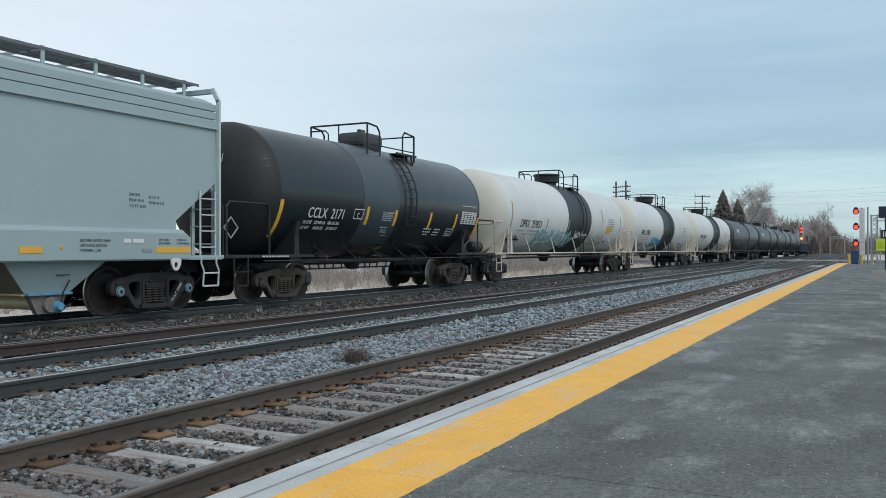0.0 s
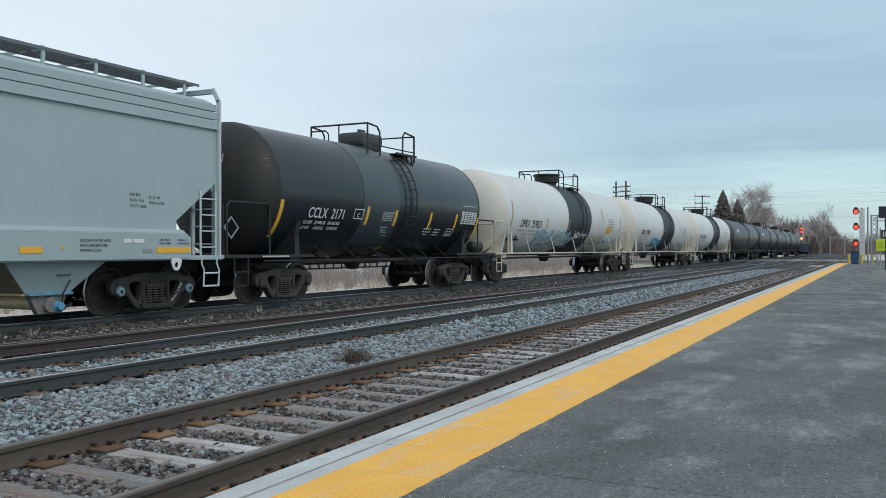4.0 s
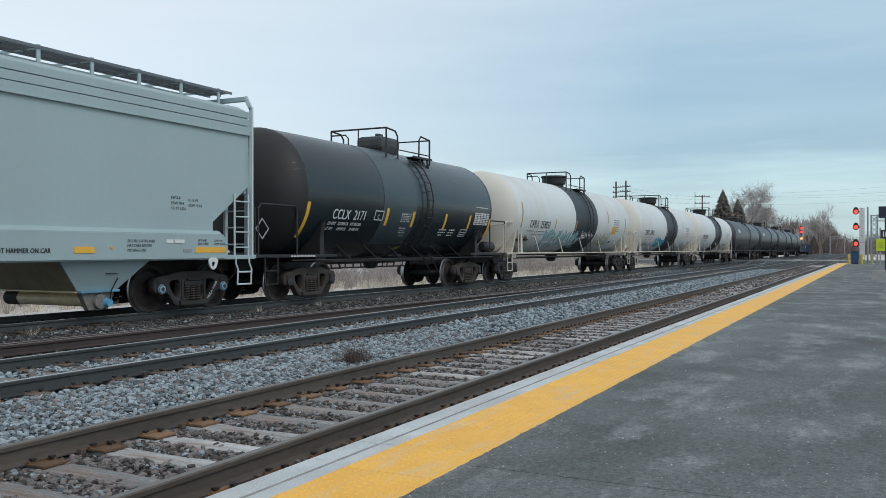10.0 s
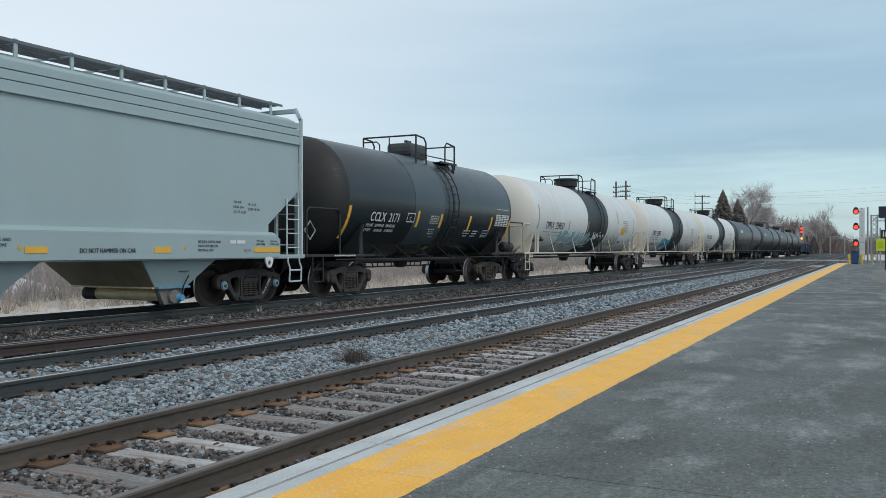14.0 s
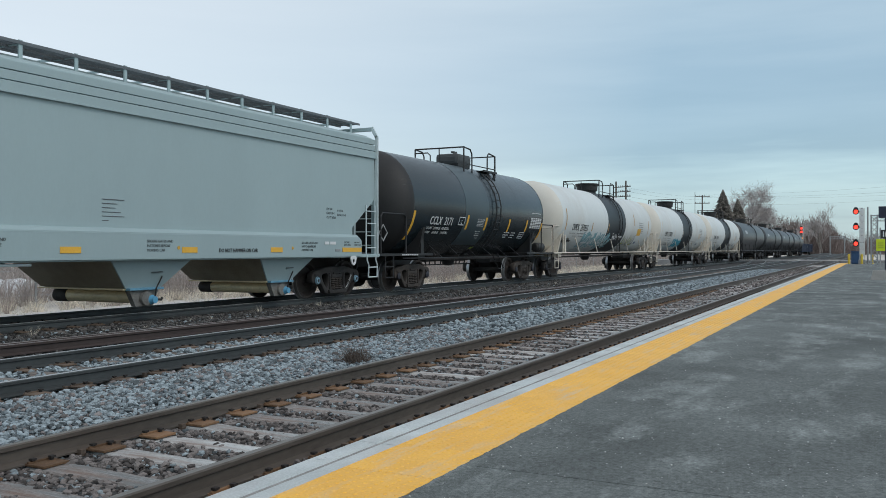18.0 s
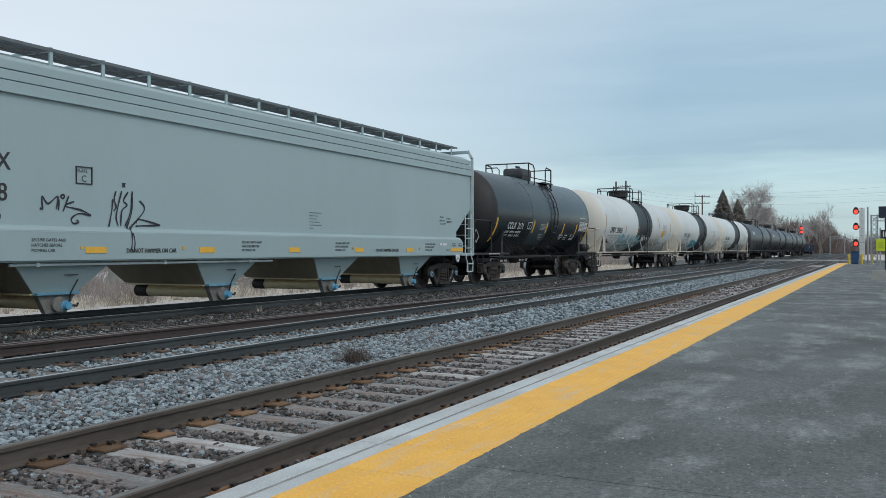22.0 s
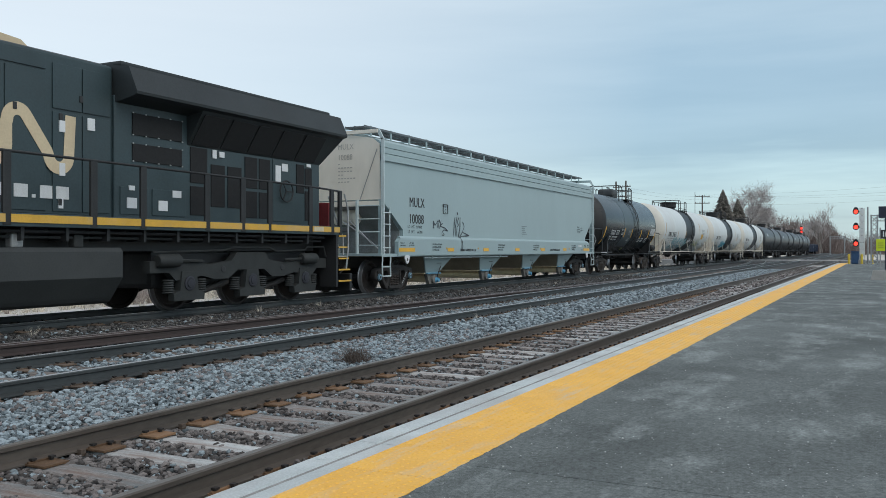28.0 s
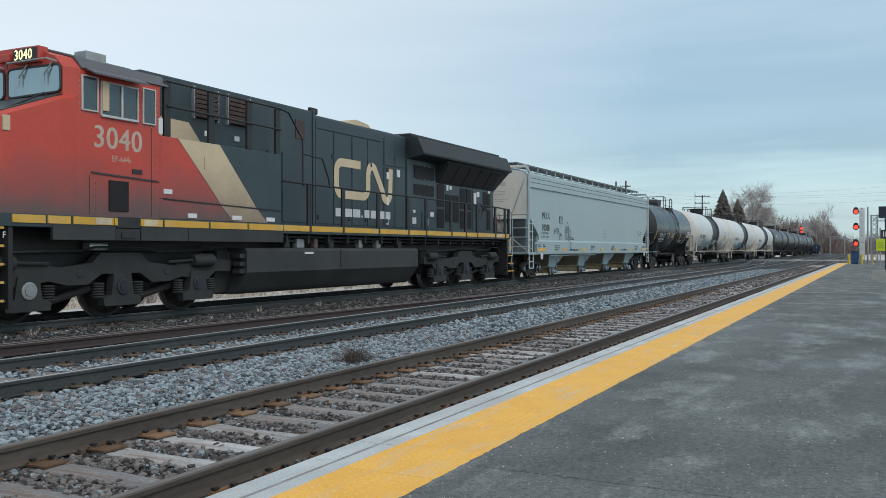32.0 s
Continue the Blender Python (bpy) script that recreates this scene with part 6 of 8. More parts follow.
prism(bm, [(-6.72, 3.36), (-5.06, 3.36), (-5.52, 3.84), (-6.72, 3.87)], -1.035, -1.0)
part("cream_top", bm, M_CREAMP, LOCO, "pale top of the cream stripe")
part("cabinet_seam", prism(B(), [(-6.70, 2.185), (-3.07, 2.10), (-3.07, 2.125), (-6.70, 2.21)], yc - 0.012, yc), M_BLK2, LOCO)
lbox("panel_hinge", -5.58, -5.55, -1.525, -1.50, 2.85, 3.10, M_CREAMP, 0.004)
for x, z, w in ((-6.70, 2.30, 0.22), (-6.05, 1.86, 0.24), (-4.75, 1.86, 0.30), (-3.60, 1.86, 0.28)):
    lbox("white_label", x, x + w, -1.525, -1.50, z, z + 0.09, M_WTAG, 0.002)
# louvres on the inset cabin
for x0 in (-5.42, -4.38):
    for k in range(6):
        z = 4.02 + k * 0.095
        bm = B()
        bar(bm, (x0 + 0.02, -1.07, z), (x0 + 0.72, -1.07, z), 0.075, 0.09)
        part("louvre", bm, M_RUSTB, LOCO)
    lbox("louvre_back", x0 + 0.02, x0 + 0.74, -1.03, -1.0, 3.96, 4.60, M_SCREEN, 0)
    for x in (x0, x0 + 0.72):
        lbox("louvre_trim", x, x + 0.03, -1.10, -1.0, 3.94, 4.61, M_ALU, 0.004)
lbox("small_grille", -1.86, -1.50, -1.04, -1.0, 3.94, 4.40, M_RUSTB, 0.004)
for x, z in ((-5.05, 3.62), (-4.1, 3.62)):
    lbox("white_label", x, x + 0.16, -1.04, -1.0, z, z + 0.11, M_WTAG, 0.002)
lbox("white_bracket", -6.84, -6.74, -1.535, -1.50, 3.42, 3.72, M_WTAG, 0.004)
# stanchions and rails beside the inset cabin
for x, zt in ((-6.58, 4.46), (-5.35, 4.46), (-4.15, 4.44), (-3.16, 4.42)):
    lbox("stanchion", x - 0.085, x + 0.085, -1.50, -1.44, 3.40, zt, M_BLK2, 0.01)
lpipe("upper_rail", [(-6.6, -1.50, 4.46), (-3.1, -1.50, 4.44), (-2.78, -1.50, 4.40), (-2.24, -1.50, 3.85), (-2.22, -1.50, 3.45), (-2.22, -1.50, 2.75)], 0.022, M_BLK2)
lpipe("middle_rail", [(-6.6, -1.52, 3.98), (-3.1, -1.52, 3.96)], 0.022, M_BLK2)
lpipe("step_rail", [(-2.22, -1.50, 3.50), (-1.42, -1.50, 3.46), (-1.12, -1.50, 2.95), (-1.10, -1.50, 2.76)], 0.022, M_BLK2)
# long hood with doors
lbox("long_hood", -1.10, 3.82, -0.93, 0.93, 1.81, 4.64, M_LOCO, 0.05)
lbox("hood_rib", -1.16, -1.08, -1.05, -0.92, 1.84, 4.72, M_LOCO, 0.02)
lbox("hood_rib", -1.02, -0.96, -0.975, -0.92, 1.84, 4.66, M_LOCO, 0.02)
for x0, x1 in ((-2.95, -2.45), (-2.40, -1.22)):
    lbox("cabin_door", x0, x1, -1.045, -1.0, 1.90, 3.55, M_LOCO, 0.006)
for x0, x1 in ((-0.92, -0.12), (-0.08, 0.72), (0.80, 1.56), (1.59, 2.36), (2.50, 3.10), (3.13, 3.74)):
    lbox("hood_door", x0, x1, -0.952, -0.92, 1.90, 4.28 if x1 < 2.4 else 3.62, M_LOCO, 0.006)
lbox("upper_panel", 2.50, 3.10, -0.955, -0.92, 3.68, 4.46, M_LOCO, 0.006)
lbox("upper_panel", 3.13, 3.74, -0.955, -0.92, 3.68, 4.46, M_LOCO, 0.006)
lbox("upper_panel", -0.92, 2.36, -0.955, -0.92, 4.32, 4.56, M_LOCO, 0.006)
for x, z in ((-0.2, 3.60), (0.6, 2.0), (1.45, 2.0), (3.05, 3.85), (2.62, 3.48), (2.6, 2.0), (-0.85, 2.0), (1.72, 3.55)):
    lbox("door_latch", x, x + 0.07, -0.975, -0.94, z, z + 0.12, M_INK, 0.006)
for x, z, w, h in ((2.62, 3.28, 0.12, 0.20), (2.62, 2.52, 0.12, 0.22), (2.60, 1.95, 0.10, 0.18), (3.22, 3.38, 0.16, 0.22)):
    lbox("white_label", x, x + w, -0.972, -0.94, z, z + h, M_WTAG, 0.002)
part("exhaust_stack_cover", prism(B(), [(0.92, 4.58), (1.10, 4.80), (1.45, 4.86), (2.10, 4.80), (2.42, 4.58)], -0.66, 0.66), M_CREAMP, LOCO, "cream exhaust housing on the roof")
lbox("lifting_lug", -1.10, -0.78, -0.93, -0.83, 4.66, 4.82, M_BLK2, 0.03)
bm = B()
box(bm, -1.0, 3.7, -0.80, 0.80, 4.62, 4.68, 0.02)
part("roof_plate", bm, M_LROOF, LOCO)
# the emblem: one bent cream ribbon, built from straight and curved runs
def ribbon(pts, w):
    bmx = B()
    L, R = [], []
    P = [Vector((a, 0, b)) for a, b in pts]
    for i, p in enumerate(P):
        d = (P[min(i + 1, len(P) - 1)] - P[max(i - 1, 0)]).normalized()
        nrm = Vector((-d.z, 0, d.x)) * w / 2
        L.append(p + nrm)
        R.append(p - nrm)
    yy = -0.962
    V = [[bmx.verts.new((v.x, yy + d, v.z)) for v in row] for row in (L, R) for d in (0.0, 0.006)]
    for i in range(len(P) - 1):
        for a, b in ((0, 2), (2, 3), (3, 1), (1, 0)):
            bmx.faces.new((V[a][i], V[a][i + 1], V[b][i + 1], V[b][i]))
    part("emblem_ribbon", bmx, M_CREAMP, LOCO, "cream painted ribbon emblem")


def arc(cx, cz, r, a0, a1, n=9):
    return [(cx + r * math.cos(radians(a0 + (a1 - a0) * i / n)), cz + r * math.sin(radians(a0 + (a1 - a0) * i / n))) for i in range(n + 1)]


ribbon([(1.20, 3.55), (0.26, 3.55)] + arc(0.26, 3.31, 0.24, 90, 180) + [(0.02, 2.94)] + arc(0.26, 2.94, 0.24, 180, 270) + [(1.34, 2.70)] + arc(1.34, 2.96, 0.26, -90, 0) + [(1.60, 3.30)] + arc(1.81, 3.38, 0.19, 180, 40) + [(2.38, 2.92)] + arc(2.62, 2.85, 0.20, 200, 355) + [(2.86, 3.58)], 0.22)
# web address below the emblem, too long to letter: plain bars
for x, w in ((-0.02, 0.36), (0.40, 0.36), (0.82, 0.36), (1.24, 0.07), (1.40, 0.26), (1.74, 0.26), (2.08, 0.07), (2.24, 0.24), (2.56, 0.26)):
    lbox("lettering_bar", x, x + w, -0.966, -0.95, 2.11, 2.11 + (0.06 if w < 0.1 else 0.22), M_WINK, 0.003)
# radiator cabin and flared wings
lbox("radiator_cabin", 3.82, 10.43, -0.97, 0.97, 1.81, 4.12, M_LOCO, 0.03)
bm = B()
secs = []
for x, zl in ((3.84, 3.98), (5.70, 3.98), (5.72, 3.38), (10.87, 3.38)):
    secs.append([(x, -0.975, zl), (x, -1.40, 4.06), (x, -1.52, 4.10), (x, -1.53, 4.15), (x, -1.32, 4.62), (x, -0.5, 4.73), (x, 0.5, 4.73), (x, 1.32, 4.62), (x, 1.53, 4.15), (x, 1.52, 4.10), (x, 1.40, 4.06), (x, 0.975, zl)])
loft(bm, secs)
for v in bm.verts:
    if v.co.x > 9 and v.co.z < 3.6:
        v.co.x -= 0.44
part("radiator_wing", bm, M_SOOT, LOCO, "flared black radiator housing")
bm = B()
box(bm, 3.9, 10.80, -1.05, 1.05, 4.66, 4.765, 0.04)
part("radiator_top", bm, M_SOOT, LOCO)
for k in range(5):
    x = 5.80 + k * 0.88
    bm = B()
    q = [(x, -1.005, 3.42), (x + 0.80, -1.005, 3.42), (x + 0.80, -1.38, 3.99), (x, -1.38, 3.99)]
    a = [bm.verts.new((p[0], p[1] - 0.012, p[2] - 0.012)) for p in q]
    b = [bm.verts.new(p) for p in q]
    bm.faces.new(a)
    bm.faces.new(b[::-1])
    for i in range(4):
        bm.faces.new((a[i], b[i], b[(i + 1) % 4], a[(i + 1) % 4]))
    part("radiator_screen", bm, M_SCREEN, LOCO, "dark radiator screen")
for z0, z1 in ((3.42, 3.84), (2.92, 3.26)):
    lbox("intake_screen", 4.25, 5.55, -0.995, -0.95, z0, z1, M_SCREEN, 0.01, "black intake opening")
    for x in (4.25, 4.57, 4.9, 5.22, 5.55):
        for z in (z0, z1):
            lbox("screen_bolt", x - 0.015, x + 0.015, -1.01, -0.99, z - 0.012, z + 0.012, M_STEEL, 0)
for x0, x1, z0, z1, mt in ((3.95, 4.65, 1.90, 2.42, M_LOCO), (4.75, 5.65, 1.90, 2.42, M_LOCO), (5.80, 6.30, 2.62, 3.36, M_SCREEN), (5.80, 6.30, 1.95, 2.55, M_SCREEN), (6.42, 6.85, 2.15, 3.05, M_SCREEN), (6.95, 7.40, 2.15, 3.05, M_SCREEN), (7.52, 7.95, 2.62, 3.32, M_SCREEN), (7.52, 7.95, 1.95, 2.55, M_SCREEN), (8.02, 8.42, 2.62, 3.32, M_SCREEN), (8.02, 8.42, 1.95, 2.55, M_SCREEN), (8.52, 9.30, 1.90, 3.35, M_LOCO), (9.45, 9.75, 2.62, 3.32, M_SCREEN), (9.80, 10.08, 2.75, 3.25, M_SCREEN), (9.80, 10.08, 1.95, 2.68, M_SCREEN)):
    lbox("cabin_door" if mt is M_LOCO else "louvre_panel", x0, x1, -0.99, -0.95, z0, z1, mt, 0.008)
for x, z, w, h in ((4.15, 2.36, 0.14, 0.09), (4.10, 2.02, 0.24, 0.20), (4.9, 2.0, 0.24, 0.20), (5.28, 2.28, 0.24, 0.14), (6.45, 3.18, 0.12, 0.18), (6.66, 3.22, 0.16, 0.12), (8.6, 2.80, 0.20, 0.42), (8.85, 3.1, 0.22, 0.18), (9.85, 3.28, 0.16, 0.08)):
    lbox("white_label", x, x + w, -1.005, -0.98, z, z + h, M_WTAG, 0.002)
bm = B()
tube(bm, [(8.95 + 0.25 * math.cos(k * 0.2618), -1.06, 2.62 + 0.25 * math.sin(k * 0.2618)) for k in range(25)], 0.018, 6)
for k in range(3):
    bar(bm, (8.95, -1.05, 2.62), (8.95 + 0.24 * math.cos(k * 2.094), -1.05, 2.62 + 0.24 * math.sin(k * 2.094)), 0.03, 0.02)
part("brake_wheel", bm, M_BLK2, LOCO, "black brake wheel", True)
# walkway handrail with flat stanchions
POSTS = (-2.02, -0.55, 1.18, 2.85, 3.98, 5.68, 6.78, 7.70, 9.25, 10.15)
for x in POSTS:
    lbox("stanchion", x - 0.075, x + 0.075, -1.56, -1.51, 1.62, 2.78 if x < 9 else 2.72, M_BLK2, 0.012)
lpipe("walkway_rail", [(-3.02, -1.54, 2.80), (9.25, -1.54, 2.74), (10.50, -1.54, 2.70), (10.53, -1.54, 2.5), (10.53, -1.54, 1.8)], 0.024, M_BLK2)
lbox("end_stanchion", 10.45, 10.57, -1.57, -1.50, 1.62, 2.72, M_BLK2, 0.012)
lbox("red_end_panel", 11.02, 11.09, -0.85, -0.25, 1.80, 2.46, M_DULLRED, 0.02, "dull red end panel")
# fuel tank: flat sides, lower corners cut away
bm = B()
flank = [(-1.50, 1.20), (-1.50, 0.74), (-1.24, 0.38), (-1.18, 0.31), (-1.08, 0.26)]
prism(bm, [(-1.44, 1.27)] + flank + [(-y, z) for y, z in flank[::-1]] + [(1.44, 1.27)], -4.25, 3.53, "YZ")
part("fuel_tank", bm, M_LTANK, LOCO, "dusty grey fuel tank")
bm = B()
prism(bm, [(-1.1, 0.9), (-1.1, 1.2), (1.1, 1.2), (1.1, 0.9), (0.9, 0.3), (-0.9, 0.3)], -4.75, -4.25, "YZ")
part("tank_end", bm, M_LTANK, LOCO)
for z in (0.72, 0.88, 1.05):
    lbox("tank_step", -4.42, -4.25, -1.45, -1.25, z, z + 0.09, M_LTRUCK, 0.01)
lbox("fuel_gauge", -0.62, -0.54, -1.515, -1.49, 0.80, 1.22, M_TRUCK, 0.006)
lbox("tank_label", -2.15, -1.80, -1.512, -1.49, 1.13, 1.18, M_WTAG, 0.002)
# trucks
def loco_truck(x):
    for dx in (-1.97, 0, 1.97):
        wheelset(LOCO, x + dx, 0.533, WHEEL42)
    for s in (-1, 1):
        bm = B()
        y0, y1 = (-1.22, -1.04) if s < 0 else (1.04, 1.22)
        # one deep casting: humps over the axles, dips between
        prism(bm, [(x - 3.0, 0.78), (x - 2.5, 0.78), (x - 2.3, 0.62), (x - 1.55, 0.70), (x - 1.2, 0.62), (x - 0.75, 0.62), (x - 0.45, 0.80), (x + 0.45, 0.80), (x + 0.75, 0.62), (x + 1.2, 0.62), (x + 1.55, 0.70), (x + 2.3, 0.62), (x + 2.5, 0.78), (x + 3.0, 0.78), (x + 3.0, 1.0), (x + 2.4, 1.05), (x + 1.3, 0.93), (x + 0.65, 1.0), (x + 0.48, 1.18), (x - 0.48, 1.18), (x - 0.65, 1.0), (x - 1.3, 0.93), (x - 2.4, 1.05), (x - 3.0, 1.0)], y0, y1)
        fr = part("truck_frame", bm, M_LTRUCK, LOCO, "grey cast truck frame")
        for dx in (-1.97, 0, 1.97):
            bm = B()
            prism(bm, [(x + dx - 0.42, 0.22), (x + dx + 0.42, 0.22), (x + dx + 0.44, 0.36), (x + dx + 0.26, 0.42), (x + dx + 0.20, 0.80), (x + dx - 0.20, 0.80), (x + dx - 0.26, 0.42), (x + dx - 0.44, 0.36)], s * 1.10, s * 1.26)
            part("axle_box", bm, M_LTRUCK, fr)
            bm = B()
            revolve(bm, [(s * 1.25, 0.145), (s * 1.28, 0.145), (s * 1.29, 0.11), (s * 1.285, 0.09), (s * 1.30, 0.085), (s * 1.305, 0.01)], "Y", 24, (x + dx, 0, 0.56))
            part("bearing_cover", bm, M_CAPDK if dx > -1 or x > 0 else M_STEEL, fr, "", True)
            for d2 in (-0.56, 0.56):
                bm = B()
                prof = [(0.36 + 0.28 * k / 12, 0.12 if k % 2 else 0.095) for k in range(13)]
                revolve(bm, prof, "Z", 14, (x + dx + d2 * 0.82, s * 1.13, 0))
                part("coil_spring", bm, M_LTRUCK, fr, "", True)
        for dx, d in ((-2.55, 1), (2.1, -1)):
            bm = B()
            revolve(bm, [(-0.30, 0.03), (-0.30, 0.10), (-0.24, 0.135), (0.24, 0.135), (0.30, 0.10), (0.30, 0.03)], "X", 18, (x + dx, s * 1.26, 1.02))
            part("brake_cylinder", bm, M_LTRUCK, fr, "", True)
            bm = B()
            tube(bm, [(x + dx + d * 0.3, s * 1.26, 1.02), (x + dx + d * 0.95, s * 1.26, 1.0)], 0.03, 6)
            part("push_rod", bm, M_LTRUCK, fr)
        bm = B()
        tube(bm, [(x - 2.9, s * 1.20, 1.18), (x - 0.9, s * 1.22, 1.22), (x - 0.6, s * 1.24, 1.28), (x + 0.6, s * 1.24, 1.28), (x + 0.9, s * 1.22, 1.20), (x + 2.0, s * 1.22, 1.22), (x + 2.1, s * 1.22, 1.30), (x + 2.8, s * 1.22, 1.30), (x + 2.9, s * 1.22, 1.05)], 0.022, 6)
        part("sand_pipe", bm, M_LTRUCK, fr, "", True)
        for dx in (-1.02, 1.02):
            bm = B()
            tube(bm, [(x + dx - 0.4, s * 0.9, 0.32), (x + dx + 0.5, s * 1.0, 0.55)], 0.07, 8)
            part("brake_beam", bm, M_TRUCK, fr)
            bm = B()
            revolve(bm, [(s * 1.215, 0.07), (s * 1.23, 0.07), (s * 1.235, 0.045)], "Y", 12, (x + dx + 0.1, 0, 0.82))
            part("frame_hole", bm, M_INK, fr)
    bm = B()
    box(bm, x - 2.6, x + 2.6, -0.85, 0.85, 0.45, 1.24, 0.1)
    part("traction_motor_housing", bm, M_BLK2, LOCO)


loco_truck(-7.45)
loco_truck(7.45)
for x in (-8.15, -7.95):
    lbox("air_filter", x, x + 0.22, -1.2, -1.0, 1.22, 1.36, M_ALU, 0.04)
# end steps and hand grips
for s in (-1, 1):
    for yy in (-1, 1):
        bm = B()
        x0 = -10.05 if s < 0 else 10.50
        for i in range(5):
            z = 0.42 + 0.285 * i
            box(bm, min(x0 + s * (0.62 - 0.07 * i), x0 - s * 0.02), max(x0 + s * (0.62 - 0.07 * i), x0 - s * 0.02), yy * 1.52 - 0.0, yy * 1.0, z, z + 0.03)
        part("step_treads", bm, M_LTRUCK, LOCO)
        for i in range(5):
            z = 0.42 + 0.285 * i
            lbox("step_edge", x0 - 0.02, x0 + s * (0.55 - 0.06 * i), yy * 1.525 - 0.01, yy * 1.525 + 0.01, z, z + 0.04, M_LSTRIPE, 0.002)
            lbox("step_back", x0 + s * 0.02, x0 + s * 0.30, yy * 1.05 - 0.01, yy * 1.05 + 0.01, z + 0.05, z + 0.16, M_LSTRIPE, 0.002)
        lbox("step_side", x0 - s * 0.10 - 0.04, x0 - s * 0.10 + 0.04, yy * 1.02 if yy > 0 else -1.53, 1.53 if yy > 0 else -1.02, 0.30, 1.62, M_BLK2, 0.01)
        bm = B()
        tube(bm, [(x0 + s * 0.20, yy * 1.55, 2.65), (x0 + s * 0.35, yy * 1.55, 2.3), (x0 + s * 0.38, yy * 1.55, 1.3), (x0 + s * 0.36, yy * 1.5, 0.75)], 0.022, 8)
        part("grab_rail", bm, M_ALU, LOCO, "silver grab rail", True)
        bm = B()
        tube(bm, [(x0 + s * 0.22, yy * 1.05, 2.6), (x0 + s * 0.75, yy * 1.05, 1.75), (x0 + s * 0.90, yy * 1.05, 1.55), (x0 + s * 0.90, yy * 1.05, 1.1)], 0.022, 8)
        part("grab_rail", bm, M_ALU, LOCO, "silver grab rail", True)
    xe = -10.62 if s < 0 else 11.06
    lbox("end_plate", xe - 0.06, xe + 0.06, -1.0, 1.0, 0.55, 1.80, M_BLK2, 0.02)
    lbox("plow" if s < 0 else "pilot_plate", xe + s * 0.10 - 0.05, xe + s * 0.10 + 0.05, -1.45, 1.45, 0.16, 0.62, M_BLK2, 0.02)
    air_hose(LOCO, xe + s * 0.08, s)
words("F", 0.14, M_WTAG, LOCO, side(-10.12, -1.56, 1.42))
link("coupler", COUPLER, LOCO, "", pose(11.60, 0, 0))
link("coupler", COUPLER, LOCO, "", pose(-10.87, 0, 0, 0, 0, 180))

# rivets round the cab windows and along the seams
def rivet_row(pts, n, material, y):
    for (xa, za), (xb, zb) in zip(pts, pts[1:]):
        for k in range(n):
            t = (k + 0.5) / n
            part("rivet", revolve(B(), [(y - 0.006, 0.003), (y - 0.004, 0.010), (y, 0.012)], "Y", 6, (xa + (xb - xa) * t, 0, za + (zb - za) * t)), material, LOCO)


for x0, x1, z0, z1 in ((-8.645, -8.235, 3.585, 4.25), (-7.30, -6.86, 3.525, 4.25)):
    rivet_row([(x0, z1), (x0, z0), (x1, z0), (x1, z1)], 7, M_STEEL, -1.52)
rivet_row([(-8.30, 2.44), (-8.30, 1.90)], 5, M_GRIME, -1.52)
rivet_row([(-6.92, 3.38), (-6.92, 2.0)], 9, M_GRIME, -1.52)
rivet_row([(-6.70, 2.235), (-3.2, 2.15)], 20, M_GRIME, -1.506)
lpipe("nose_grab_rail", [(-9.80, -1.10, 3.40), (-9.75, -1.10, 3.50), (-9.05, -1.16, 3.86), (-9.0, -1.16, 3.78)], 0.016, M_BLK2)
for x0, z0, z1 in ((-7.02, 1.85, 3.50), (-8.44, 1.85, 2.52)):
    lbox("panel_seam", x0, x0 + 0.012, -1.526, -1.51, z0, z1, M_GRIME, 0)

M_WCASE = mat("pale_grey_case", (0.66, 0.67, 0.66), 0.5, vary=0.12, scale=4, fine=40, bump=0.05)
